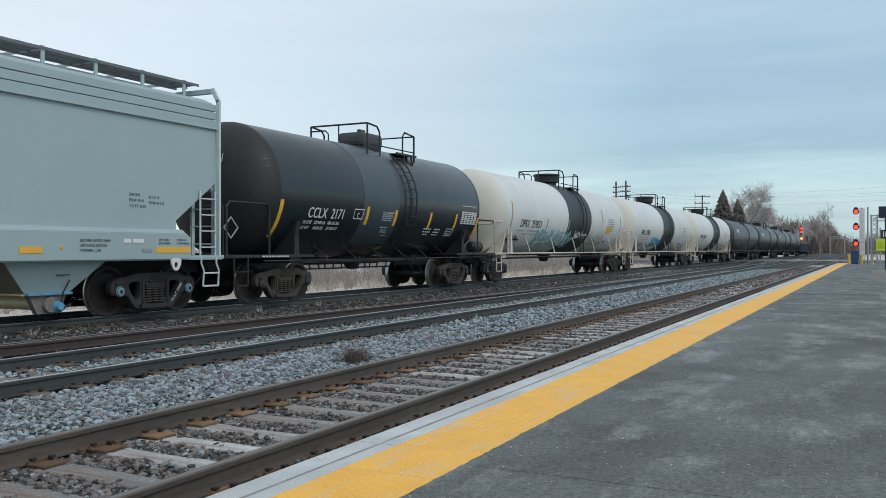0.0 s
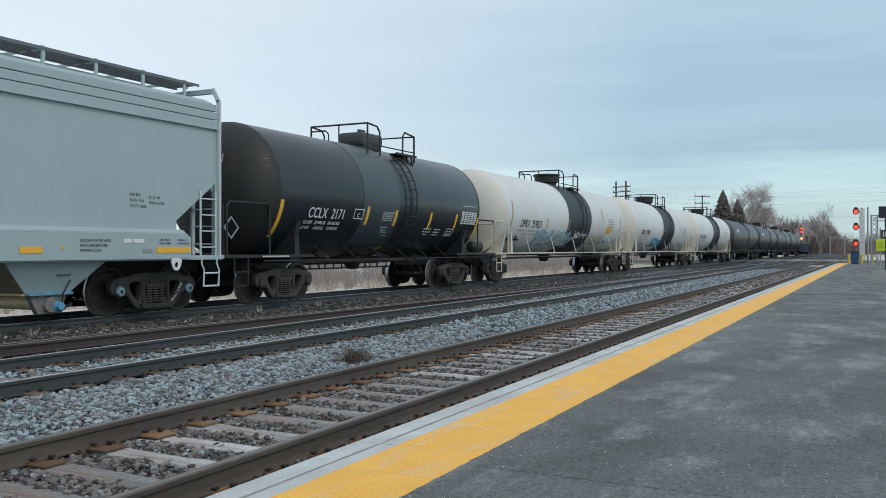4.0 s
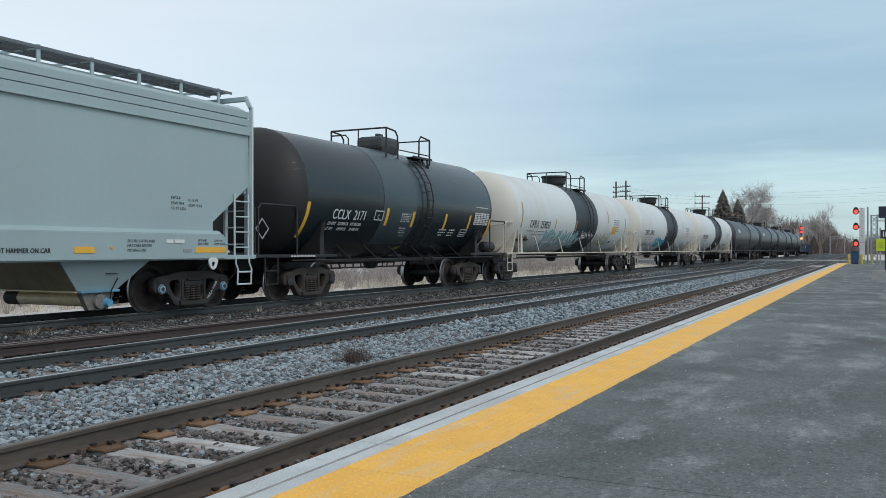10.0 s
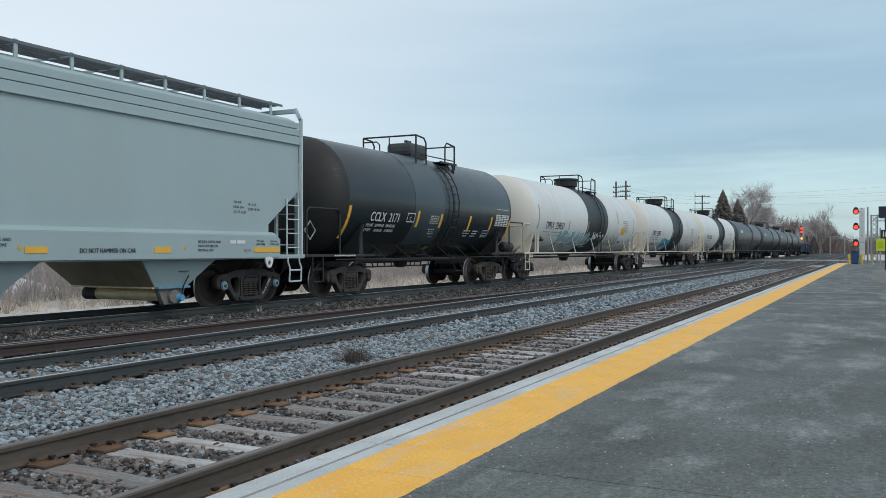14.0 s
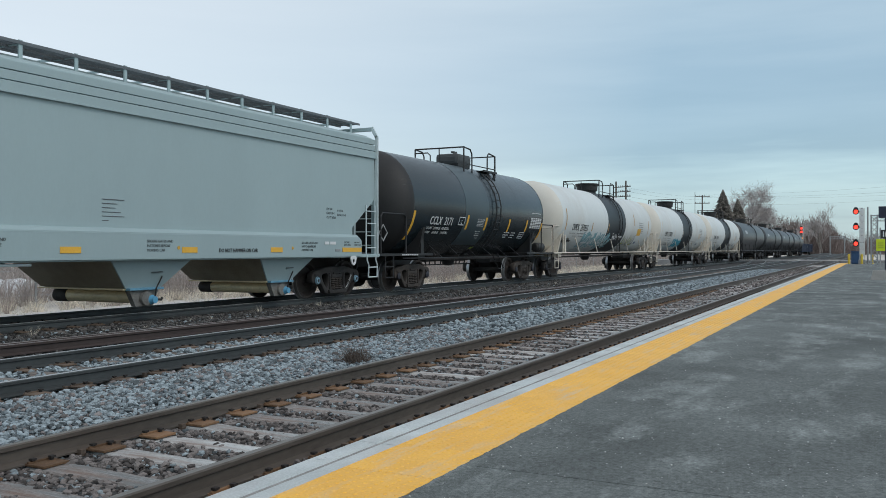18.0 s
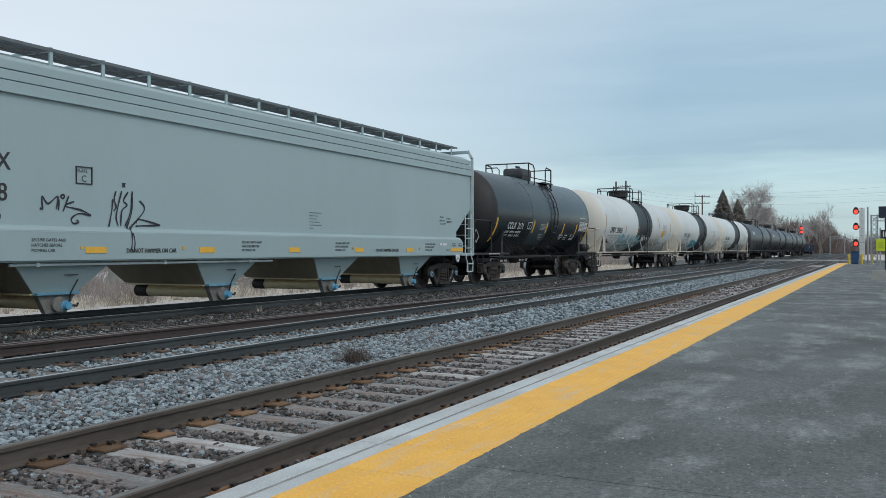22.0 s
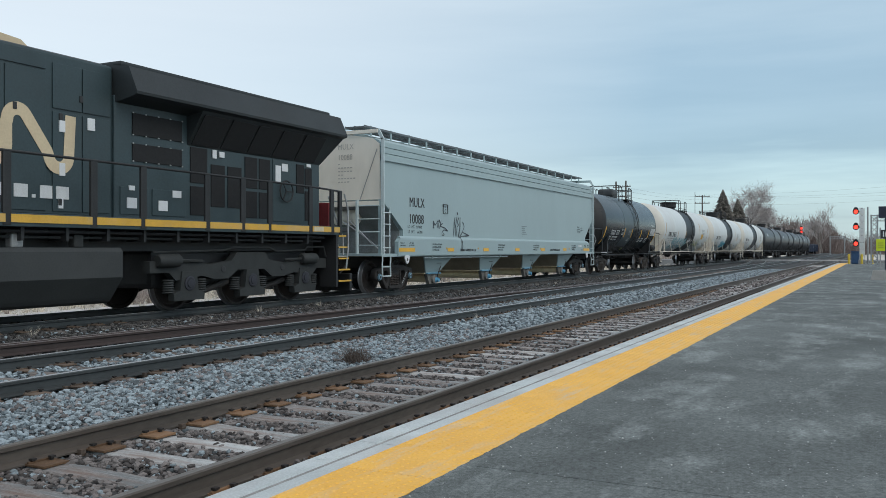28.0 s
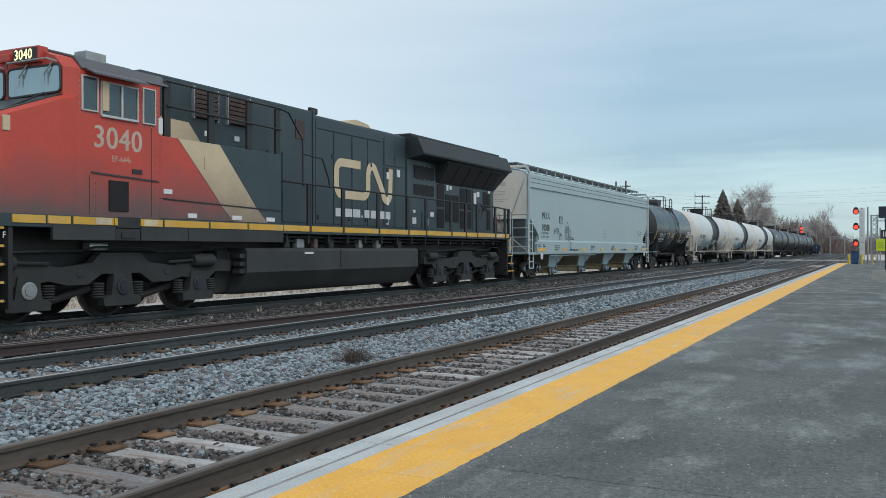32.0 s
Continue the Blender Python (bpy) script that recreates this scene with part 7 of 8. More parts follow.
# ---- platform end: signal, bollards, cabinet, signs ----
def signal_mast(x, y, base, heads, col_h, label, r=0.16, lit=(1, 1, 1)):
    sg = thing("railway_signal", pose(x, y, base), label, "signal", "railway signals")
    bm = B()
    tube(bm, [(0, -0.30, 0), (0, -0.30, col_h)], 0.08, 10)
    part("mast", bm, M_STEEL, sg, "", True)
    bm = B()
    ladder(bm, 0.10, 0.11, -0.30, 0.3, col_h, 2, 0.01, 0.02)
    for k in range(int(col_h / 0.3)):
        tube(bm, [(-0.02, -0.12, 0.4 + 0.3 * k), (-0.02, -0.48, 0.4 + 0.3 * k)], 0.014, 6)
    for yy in (-0.12, -0.48):
        bar(bm, (-0.02, yy, 0.3), (-0.02, yy, col_h), 0.03, 0.03)
    part("ladder", bm, M_WCASE, sg)
    for k, z in enumerate(heads):
        bm = B()
        revolve(bm, [(-0.02, r * 0.4), (-0.02, r * 1.45), (0.0, r * 1.5), (0.03, r * 1.45), (0.05, r * 1.3), (0.30, r * 1.2), (0.32, 0.02)], "X", 22, (0, 0.12, z))
        box(bm, 0.05, 0.15, -0.30, 0.05, z - 0.05, z + 0.05)
        prism(bm, [(0.12 + r * 1.35 * math.cos(k2 * 0.349), z + 0.04 + r * (2.15 if k2 < 9 else 1.6) * math.sin(k2 * 0.349)) for k2 in range(18)], -0.012, 0.012, "YZ")
        hd = part("signal_head", bm, M_INK, sg, "", True)
        bm = B()
        revolve(bm, [(-0.05, 0.01), (-0.045, r * 0.7), (-0.02, r)], "X", 20, (0, 0.12, z))
        part("lens", bm, M_RLAMP if lit[k] == 1 else M_ALAMP, hd, "lit red lens" if lit[k] == 1 else "lit amber lens", True)
        bm = B()
        n = 10
        for i in range(n):
            a0, a1 = radians(15 + 150 * i / n), radians(15 + 150 * (i + 1) / n)
            q = [(-0.02, 0.12 + r * 1.15 * math.cos(a0), z + r * 1.15 * math.sin(a0)), (-0.02, 0.12 + r * 1.15 * math.cos(a1), z + r * 1.15 * math.sin(a1)), (-0.28, 0.12 + r * 1.1 * math.cos(a1), z + r * 1.1 * math.sin(a1)), (-0.28, 0.12 + r * 1.1 * math.cos(a0), z + r * 1.1 * math.sin(a0))]
            vs = [bm.verts.new(p) for p in q] + [bm.verts.new((p[0], 0.12 + (p[1] - 0.12) * 1.08, z + (p[2] - z) * 1.08)) for p in q]
            for f in ((0, 1, 2, 3), (7, 6, 5, 4), (2, 3, 7, 6)):
                bm.faces.new([vs[j] for j in f])
        part("hood", bm, M_INK, hd)
    bm = B()
    box(bm, -0.12, 0.20, -0.55, -0.05, 0, 0.35, 0.02)
    part("base_box", bm, M_STEEL, sg)
    return sg


M_ALAMP = glow("amber_signal_lens", (1.0, 0.30, 0.04), 4.0)
signal_mast(74.0, 1.16, ZP, (1.58, 2.86, 4.06), 4.35, "silver railway signal with three red lights at the platform end", 0.15)
signal_mast(250.0, 17.4, -0.4, (4.6, 6.3, 7.3), 7.8, "distant railway signal with red lights beside the line", 0.30, (0, 1, 1))
bm = B()
box(bm, 74.7, 75.4, 0.98, 1.62, ZP, ZP + 0.95, 0.05)
box(bm, 74.65, 75.45, 0.94, 1.66, ZP + 0.95, ZP + 1.0, 0.01)
for k in range(7):
    tagged(part("relay_case", box(B(), 73.56, 73.90, 0.66, 1.00, ZP + 0.65 + 0.52 * k, ZP + 1.14 + 0.52 * k, 0.02), M_WCASE), "pale grey relay case stacked on the signal post", "relay case", "relay cases")
cb = thing("equipment_cabinet", pose(0, 0, 0), "small blue equipment cabinet behind yellow bollards", "cabinet")
part("body", bm, M_DARKBLUE, cb)
bm = B()
box(bm, 74.69, 74.705, 1.05, 1.55, ZP + 0.1, ZP + 0.9, 0.005)
part("door", bm, M_DARKBLUE, cb)


def bollard(x, y, h):
    bo = thing("bollard", pose(x, y, ZP), "yellow painted steel bollard on the platform end", "bollard", "bollards at the platform end")
    bm = B()
    revolve(bm, [(0, 0.09), (h - 0.09, 0.09), (h - 0.03, 0.07), (h, 0.02)], "Z", 16)
    part("post", bm, M_SIGY, bo, "", True)
    bm = B()
    revolve(bm, [(0, 0.24), (0.02, 0.2), (0.03, 0.1)], "Z", 16)
    part("base_flange", bm, M_STEEL, bo, "", True)


for x, y, h in ((73.0, 1.74, 0.80), (73.4, 0.86, 0.80), (73.8, 0.14, 0.80)):
    bollard(x, y, h)
# lattice post with an arm
lp = thing("lamp_gantry", pose(70.0, 0.0, ZP), "grey steel lattice post with a side arm", "gantry")
bm = B()
for dx, dy in ((-0.2, -0.2), (0.2, -0.2), (0.2, 0.2), (-0.2, 0.2)):
    bar(bm, (dx, dy, 0), (dx, dy, 3.65), 0.11, 0.11)
for k in range(9):
    z = 0.1 + k * 0.38
    for (a, b) in (((-0.2, -0.2), (0.2, -0.2)), ((0.2, -0.2), (0.2, 0.2)), ((0.2, 0.2), (-0.2, 0.2)), ((-0.2, 0.2), (-0.2, -0.2))):
        bar(bm, (*a, z), (*b, z + 0.38), 0.05, 0.05)
part("lattice_post", bm, M_STEEL, lp)
bm = B()
for z in (3.2, 3.6):
    for dx in (-0.18, 0.18):
        bar(bm, (dx, 0.2, z), (dx, -5.0, z), 0.05, 0.05)
for k in range(12):
    y = 0.1 - 0.42 * k
    bar(bm, (-0.18, y, 3.2), (-0.18, y - 0.42, 3.6), 0.03, 0.03)
    bar(bm, (-0.18, y, 3.6), (-0.18, y - 0.42, 3.2), 0.03, 0.03)
part("lattice_arm", bm, M_STEEL, lp)
bm = B()
tube(bm, [(4, 0.45, 0), (4, 0.45, 4.4)], 0.06, 8)
part("thin_mast", bm, M_STEEL, lp)
# signs on a concrete block
ps = thing("platform_sign", pose(36.0, -0.17, ZP), "lime and black notice signs in a concrete block", "sign")
bm = B()
loft(bm, [[(-0.3, -0.42, 0), (0.3, -0.42, 0), (0.3, 0.30, 0), (-0.3, 0.30, 0)], [(-0.22, -0.34, 0.36), (0.22, -0.34, 0.36), (0.22, 0.22, 0.36), (-0.22, 0.22, 0.36)]])
part("concrete_base", bm, M_CONC2, ps)
bm = B()
tube(bm, [(0, -0.03, 0.36), (0, -0.03, 1.95)], 0.025, 8)
part("post", bm, M_STEEL, ps)
bm = B()
box(bm, -0.05, -0.03, -0.19, 0.11, 1.08, 1.52, 0.005)
part("lime_sign", bm, M_LIME, ps, "bright lime notice")
bm = B()
for z in (1.20, 1.28, 1.36):
    box(bm, -0.056, -0.05, -0.13, 0.05, z, z + 0.03)
part("writing_bars", bm, mat("sign_grey_ink", (0.35, 0.40, 0.05), 0.6, bump=0), ps)
bm = B()
box(bm, -0.05, -0.03, -0.95, -0.055, 1.55, 1.865, 0.005)
part("black_sign", bm, M_INK, ps, "black sign board")
bm = B()
box(bm, -0.056, -0.05, -0.155, -0.115, 1.60, 1.81)
box(bm, -0.056, -0.05, -0.38, -0.20, 1.60, 1.81, 0.02)
box(bm, -0.056, -0.05, -0.80, -0.44, 1.63, 1.77)
part("writing_bars", bm, M_WTAG, ps)
bm = B()
box(bm, -0.05, -0.02, -0.95, 0.03, 2.305, 2.74, 0.01)
bar(bm, (0, -0.2, 0.36), (0, -0.2, 2.74), 0.05, 0.05)
part("dark_board", bm, mat("navy_board", (0.02, 0.022, 0.045), 0.5, bump=0), ps, "dark navy board above")

# ---- level crossing beyond the platform ----
bm = B()
box(bm, 101, 111, -60, 80, -0.6, 0.012)
tagged(part("road", bm, M_ROAD), "grey asphalt road crossing the tracks", "", "", "structure")
for yy in (YN, YM, YT):
    bm = B()
    for k in range(5):
        box(bm, 101 + 2 * k, 102.98 + 2 * k, yy - 0.62, yy + 0.62, 0.0, 0.022)
    tagged(part("crossing_panels", bm, M_CONC2), "pale concrete level-crossing panels between the rails", "", "", "structure")

grid_mesh("gravel_lane", [-40 + 4 * i for i in range(60)], [17.6 + 0.8 * j for j in range(7)], lambda x, y: ground_z(x, y) + 0.05 + 0.02 * noise.noise((x, y, 3)),
          mat("pale_gravel_lane", (0.52, 0.50, 0.475), 0.95, vary=0.2, scale=0.7, fine=25, bump=0.4, dirt=(0.66, 0.66, 0.66), dirt_amt=0.6), "pale gravel service lane beyond the freight track")
# ---- far side: brush, snow, fence, poles, trees ----
def twig_shape(n, lean, h, w):
    v, f = [], []
    for i in range(n):
        a = rng.random() * 6.283
        x, y = 0.12 * math.cos(a) * rng.random(), 0.12 * math.sin(a) * rng.random()
        tx, ty = x + lean * math.cos(a) * rng.random(), y + lean * math.sin(a) * rng.random()
        z = h * (0.5 + 0.5 * rng.random())
        mx, my, mz = (x + tx) / 2 + 0.05 * rng.uniform(-1, 1), (y + ty) / 2 + 0.05 * rng.uniform(-1, 1), z * 0.55
        b = rng.random() * 3.14
        dx, dy = w * math.cos(b), w * math.sin(b)
        k = len(v)
        v += [(x - dx, y - dy, 0), (x + dx, y + dy, 0), (mx + dx * 0.7, my + dy * 0.7, mz), (mx - dx * 0.7, my - dy * 0.7, mz), (tx, ty, z)]
        f += [(k, k + 1, k + 2), (k, k + 2, k + 3), (k + 3, k + 2, k + 4)]
        for _ in range(3):
            s = rng.uniform(0.35, 0.95)
            sx, sy, sz = x + (tx - x) * s, y + (ty - y) * s, z * s
            b2 = rng.random() * 6.283
            ln = h * rng.uniform(0.12, 0.30)
            k = len(v)
            v += [(sx - dx * 0.4, sy - dy * 0.4, sz), (sx + dx * 0.4, sy + dy * 0.4, sz), (sx + ln * 0.7 * math.cos(b2), sy + ln * 0.7 * math.sin(b2), sz + ln * 0.8)]
            f.append((k, k + 1, k + 2))
    return v, f


shrubs = [twig_shape(22, 0.9, 1.0, 0.012) for _ in range(4)]
pl = []
for i in range(1500):
    x = rng.uniform(8, 150)
    y = 26 + 22 * rng.random() ** 1.3
    s = rng.uniform(1.2, 2.3) * (1.25 if y > 32 else 0.8)
    pl.append((x, y, ground_z(x, y), s, s, s, rng.random() * 6.28, 0, i % 4))
for i in range(900):
    x, y = rng.uniform(9, 70), rng.uniform(22.8, 31)
    s = rng.uniform(0.6, 1.25)
    pl.append((x, y, ground_z(x, y), s * 0.7, s * 0.7, s, rng.random() * 6.28, 0, i % 4))
scatter("brush", shrubs, pl, M_TWIG, "bare brown winter brush beyond the tracks", "brush")
tufts = [twig_shape(26, 0.45, 0.5, 0.006) for _ in range(3)]
pl = []
for i in range(3000):
    x = rng.uniform(5, 130)
    y = rng.choice((16.6, 22.6, 23.5)) + (0.9 if i % 3 == 0 else 5.5) * rng.random()
    s = rng.uniform(0.5, 1.1)
    pl.append((x, y, ground_z(x, y), s, s, s, rng.random() * 6.28, 0, i % 3))
scatter("dry_grass", tufts, pl, M_GRASS, "dry straw-coloured grass on the verge", "grass")
pl = []
for i in range(200):
    x = rng.uniform(6, 70)
    y = rng.choice((11.6, 12.0, 12.35)) + rng.uniform(-0.35, 0.3)
    s = rng.uniform(0.08, 0.22) if i % 12 else rng.uniform(0.25, 0.4)
    pl.append((x, y, bed_z(x, y), s, s, s, rng.random() * 6.28, 0, i % 3))
scatter("track_weeds", tufts, pl, M_GRASS, "thin dry weeds in the ballast beside the freight track", "weeds")
for x, y, rx, ry, h in ((47.5, 30.5, 6.5, 2.2, 0.75), (39, 34, 6, 2.0, 1.2), (29, 31, 4, 1.5, 1.0), (21, 29, 4, 1.5, 0.9), (60, 33, 4, 1.6, 0.5), (66, 44, 5, 2.0, 1.0), (24, 27, 2.5, 0.8, 0.25), (19, 21.5, 6, 1.1, 0.10), (9, 20.5, 5, 1.2, 0.10), (34, 24, 5, 1.0, 0.10), (80, 36, 7, 2.0, 0.6)):
    bm = B()
    rings = []
    for k in range(6):
        t = k / 5
        rings.append([bm.verts.new((x + rx * (1 - t * 0.92) * math.cos(a) * (1 + 0.16 * noise.noise((3 * math.cos(a), 3 * math.sin(a), x))), y + ry * (1 - t * 0.92) * math.sin(a), ground_z(x, y) - 0.08 + h * math.sin(t * 1.57) * (1 + 0.25 * noise.noise((2 * math.cos(a), t * 3, y))))) for a in [6.2832 * i / 22 for i in range(22)]])
    for p, q in zip(rings, rings[1:]):
        for i in range(22):
            bm.faces.new((p[i], p[(i + 1) % 22], q[(i + 1) % 22], q[i]))
    bm.faces.new(rings[-1])
    tagged(part("snow_bank", bm, M_SNOW, smooth=True), "dirty melting snow bank among the brush", "snow", "snow banks")
for i in range(14):
    x = 14 + 5.2 * i
    bm = B()
    tube(bm, [(x, 24.5, -0.9), (x + 0.01, 24.5, 0.95)], 0.035, 7)
    tagged(part("fence_post", bm, M_STEEL), "grey steel fence post in dry grass", "fence post", "fence posts")
bm = B()
for z in (-0.25, 0.15, 0.55):
    tube(bm, [(14, 24.45, z), (81.6, 24.45, z)], 0.008, 4)
tagged(part("fence_wire", bm, M_STEEL), "thin wire strung between the fence posts", "fence")
wv, wf = [], []
for i in range(620):
    for d in (-1, 1):
        x = 13 + 0.11 * i
        k = len(wv)
        wv += [(x - 0.004, 24.46, -0.75), (x + 0.004, 24.46, -0.75), (x + d * 1.65 + 0.004, 24.46, 0.9), (x + d * 1.65 - 0.004, 24.46, 0.9)]
        wf.append((k, k + 1, k + 2, k + 3))
me = bpy.data.meshes.new("chain_link")
me.from_pydata(wv, [], wf)
me.materials.append(M_STEEL)
tagged(new("chain_link", me), "grey chain-link mesh on the fence posts", "fence", "", "stuff")
bm = B()
box(bm, 27.4, 28.3, 29.6, 30.3, -0.8, 1.0, 0.04)
cbx = thing("utility_cabinet", pose(0, 0, 0), "pale green utility cabinet standing in the brush", "cabinet")
part("body", bm, mat("pale_green_paint", (0.25, 0.33, 0.27), 0.6, vary=0.15), cbx)


def bare_tree(x, y, h, spread, seed, label, levels=5, material=None):
    rg = random.Random(seed)
    base = ground_z(x, y)
    tr = thing("bare_tree", pose(x, y, base), label, "tree", "trees beyond the tracks")
    bmt, bmc = B(), B()

    def grow(p, d, ln, r, lev):
        pts, q = [p], p
        for k in range(3):
            d = (d + Vector((rg.uniform(-1, 1), rg.uniform(-1, 1), rg.uniform(-0.3, 0.5))) * 0.14).normalized()
            q = q + d * ln / 3
            pts.append(q)
        rs = [r, r * 0.88, r * 0.76, r * 0.62]
        tube(bmt if lev <= 1 else bmc, pts, rs, 6 if lev <= 1 else 4 if lev < 4 else 3, False)
        if lev >= levels:
            for _ in range(2):
                t = pts[rg.randrange(1, 4)]
                e = t + (d + Vector((rg.uniform(-1, 1), rg.uniform(-1, 1), rg.uniform(-0.5, 0.8))) * 0.9).normalized() * ln * rg.uniform(0.7, 1.5)
                o = d.orthogonal().normalized() * h * 0.0011
                bmc.faces.new([bmc.verts.new(t - o), bmc.verts.new(t + o), bmc.verts.new(e)])
            return
        n = 3 if lev < 2 else 4
        for k in range(n + (1 if lev == 0 else 0)):
            t = rg.uniform(0.45, 1.0) if lev else rg.uniform(0.35, 1.0)
            i = min(2, int(t * 3))
            s = pts[i].lerp(pts[i + 1], t * 3 - i)
            nd = (d + Vector((rg.uniform(-1, 1) * spread, rg.uniform(-1, 1) * spread, rg.uniform(-0.15, 0.55)))).normalized()
            grow(s, nd, ln * rg.uniform(0.55, 0.78), r * 0.56, lev + 1)
    grow(Vector((0, 0, -0.3)), Vector((0, 0, 1)), h * 0.36, h * 0.013, 0)
    part("trunk", bmt, M_BARK, tr)
    part("crown", bmc, material or M_BARK, tr, "bare branching crown")
    return tr


def fir(x, y, h, seed):
    rg = random.Random(seed)
    base = ground_z(x, y)
    tr = thing("fir_tree", pose(x, y, base), "dark green-brown fir tree standing beyond the freight track", "tree", "trees beyond the tracks")
    part("trunk", tube(B(), [(0, 0, -0.2), (0.05, 0, h * 0.5), (0, 0, h)], [h * 0.022, h * 0.014, 0.02], 8), M_BARK, tr)
    v, f = [], []
    n = 2600
    for i in range(n):
        t = (i / n) ** 0.8
        z = h * (0.08 + 0.92 * t)
        R = h * 0.34 * (1 - t) ** 0.9 * rg.uniform(0.5, 1.25) + 0.1
        a = rg.random() * 6.283
        c, s = math.cos(a), math.sin(a)
        r0 = R * rg.uniform(0.0, 0.5)
        droop = R * rg.uniform(0.1, 0.38)
        w = 0.08 + 0.12 * R * rg.random()
        k = len(v)
        v += [(r0 * c, r0 * s, z), (R * 0.8 * c - w * s, R * 0.8 * s + w * c, z - droop * 0.8), (R * c, R * s, z - droop), (R * 0.8 * c + w * s, R * 0.8 * s - w * c, z - droop * 0.8), (R * 0.7 * c, R * 0.7 * s, z - droop * 0.5 + 0.12)]
        f += [(k, k + 1, k + 4), (k + 1, k + 2, k + 4), (k + 2, k + 3, k + 4), (k + 3, k, k + 4)]
    me = bpy.data.meshes.new("crown")
    me.from_pydata(v, [], f)
    me.materials.append(M_FIR)
    link("crown", me, tr)


M_FINE = mat("fine_bare_twigs", (0.42, 0.385, 0.37), 0.95, vary=0.2, scale=2, fine=20, bump=0)


def at_view(u, dist):
    """Plan position in the direction u (tangent right of the view's axis) at a forward distance."""
    th = 0.4644
    return dist * (math.cos(th) + u * math.sin(th)), dist * (math.sin(th) - u * math.cos(th))


bearing = lambda k: (k - 784) / 1524        # tangent of a bearing from the view's axis
for k0, d, h, sd in ((1279.5, 150, 12.4, 3), (1306, 152, 10.9, 4), (1292, 165, 8.5, 8)):
    x, y = at_view(bearing(k0), d)
    fir(x, y, h, sd)
for k0, d, h, sp, sd in ((1320, 160, 16.0, 0.95, 11), (1338, 165, 13.0, 0.95, 12), (1326, 170, 16.0, 0.95, 27), (1400, 230, 9.5, 0.8, 13), (1372, 240, 9.5, 0.8, 14), (1450, 280, 17.0, 0.5, 15), (1456, 285, 16.0, 0.5, 25), (1428, 270, 12.5, 0.8, 16), (1160, 210, 13.0, 0.9, 18), (1415, 300, 12.0, 0.9, 19)):
    x, y = at_view(bearing(k0), d)
    bare_tree(x, y, h, sp, sd, "bare grey winter tree beyond the railway", 6 if d < 180 else 5, M_FINE)
# low brown woods far along the line


def twig_haze(n):
    """The fine outer twigs of a bare crown: thin slivers in an uneven dome on a few stems."""
    v, f = [], []
    for i in range(n):
        a, rr = rng.random() * 6.283, math.sqrt(rng.random())
        top = (1 - 0.75 * rr * rr) * (0.85 + 0.15 * math.sin(3 * a))
        z = top * rng.random() ** 0.7
        x, y = 0.55 * rr * math.cos(a), 0.55 * rr * math.sin(a)
        ln, w, b = rng.uniform(0.09, 0.20), rng.uniform(0.005, 0.009), rng.random() * 3.14
        dx, dy = w * math.cos(b), w * math.sin(b)
        k = len(v)
        v += [(x - dx, y - dy, z), (x + dx, y + dy, z), (x + ln * rng.uniform(-0.6, 0.6), y + ln * rng.uniform(-0.6, 0.6), z + ln * rng.uniform(0.1, 1.0))]
        f.append((k, k + 1, k + 2))
    return v, f


far_shrubs = [twig_haze(950) for _ in range(3)]
pl = []
for i in range(620):
    k0 = rng.uniform(1120, 1700) if i % 2 else rng.uniform(1375, 1475)
    d = rng.uniform(290, 420)
    x, y = at_view(bearing(k0), d)
    s = rng.uniform(8.0, 14.5) if k0 < 1470 else rng.uniform(6.5, 10.0)
    pl.append((x, y, -0.9, s * 0.7, s * 0.7, s, rng.random() * 6.28, 0, i % 3))
scatter("far_woods", far_shrubs, pl, mat("hazy_far_twigs", (0.215, 0.17, 0.155), 0.95, vary=0.25, bump=0, island=0.4), "bare brown woods in the distance", "woods")


def utility_pole(k0, d, h, arms, label, half=1.2):
    x, y = at_view(bearing(k0), d)
    up = thing("utility_pole", pose(x, y, -0.8, 0, 0, 20), label, "utility pole", "utility poles")
    part("pole", tube(B(), [(0, 0, -0.3), (0, 0, h + 0.8)], [0.17, 0.11], 8), M_POLE, up)
    for z in arms:
        a = part("crossarm", bar(B(), (0.12, -half, z + 0.8), (0.12, half, z + 0.8), 0.12, 0.10), M_POLE, up)
        for k in range(4):
            yy = -half + 0.15 + (2 * half - 0.3) * k / 3
            part("insulator", revolve(B(), [(z + 0.86, 0.03), (z + 0.95, 0.06), (z + 1.02, 0.05), (z + 1.06, 0.02)], "Z", 8, (0.12, yy, 0)), M_STEEL, a)
    return up


x, y = at_view(bearing(1099), 118)
hp = thing("twin_pole_rack", pose(x, y, -0.8, 0, 0, -28), "weathered twin-pole wire rack with four crossarms", "utility pole")
for s in (-1, 1):
    part("pole", tube(B(), [(0, s * 0.9, -0.3), (0, s * 0.9, 11.4)], [0.15, 0.11], 8), M_POLE, hp)
for k in range(4):
    z = 10.6 - 0.66 * k
    a = part("crossarm", bar(B(), (0.14, -1.6, z), (0.14, 1.6, z), 0.11, 0.10), M_POLE, hp)
    for j in range(8):
        yy = -1.5 + 3.0 * j / 7
        part("insulator", revolve(B(), [(z + 0.05, 0.03), (z + 0.13, 0.06), (z + 0.2, 0.05), (z + 0.24, 0.02)], "Z", 8, (0.14, yy, 0)), M_STEEL, a)
utility_pole(1243, 150, 10.7, (10.5, 9.3), "wooden utility pole with two crossarms", 1.3)
utility_pole(1370, 230, 9.8, (9.4,), "distant wooden utility pole with one crossarm", 1.8)
x, y = at_view(bearing(1230), 155)
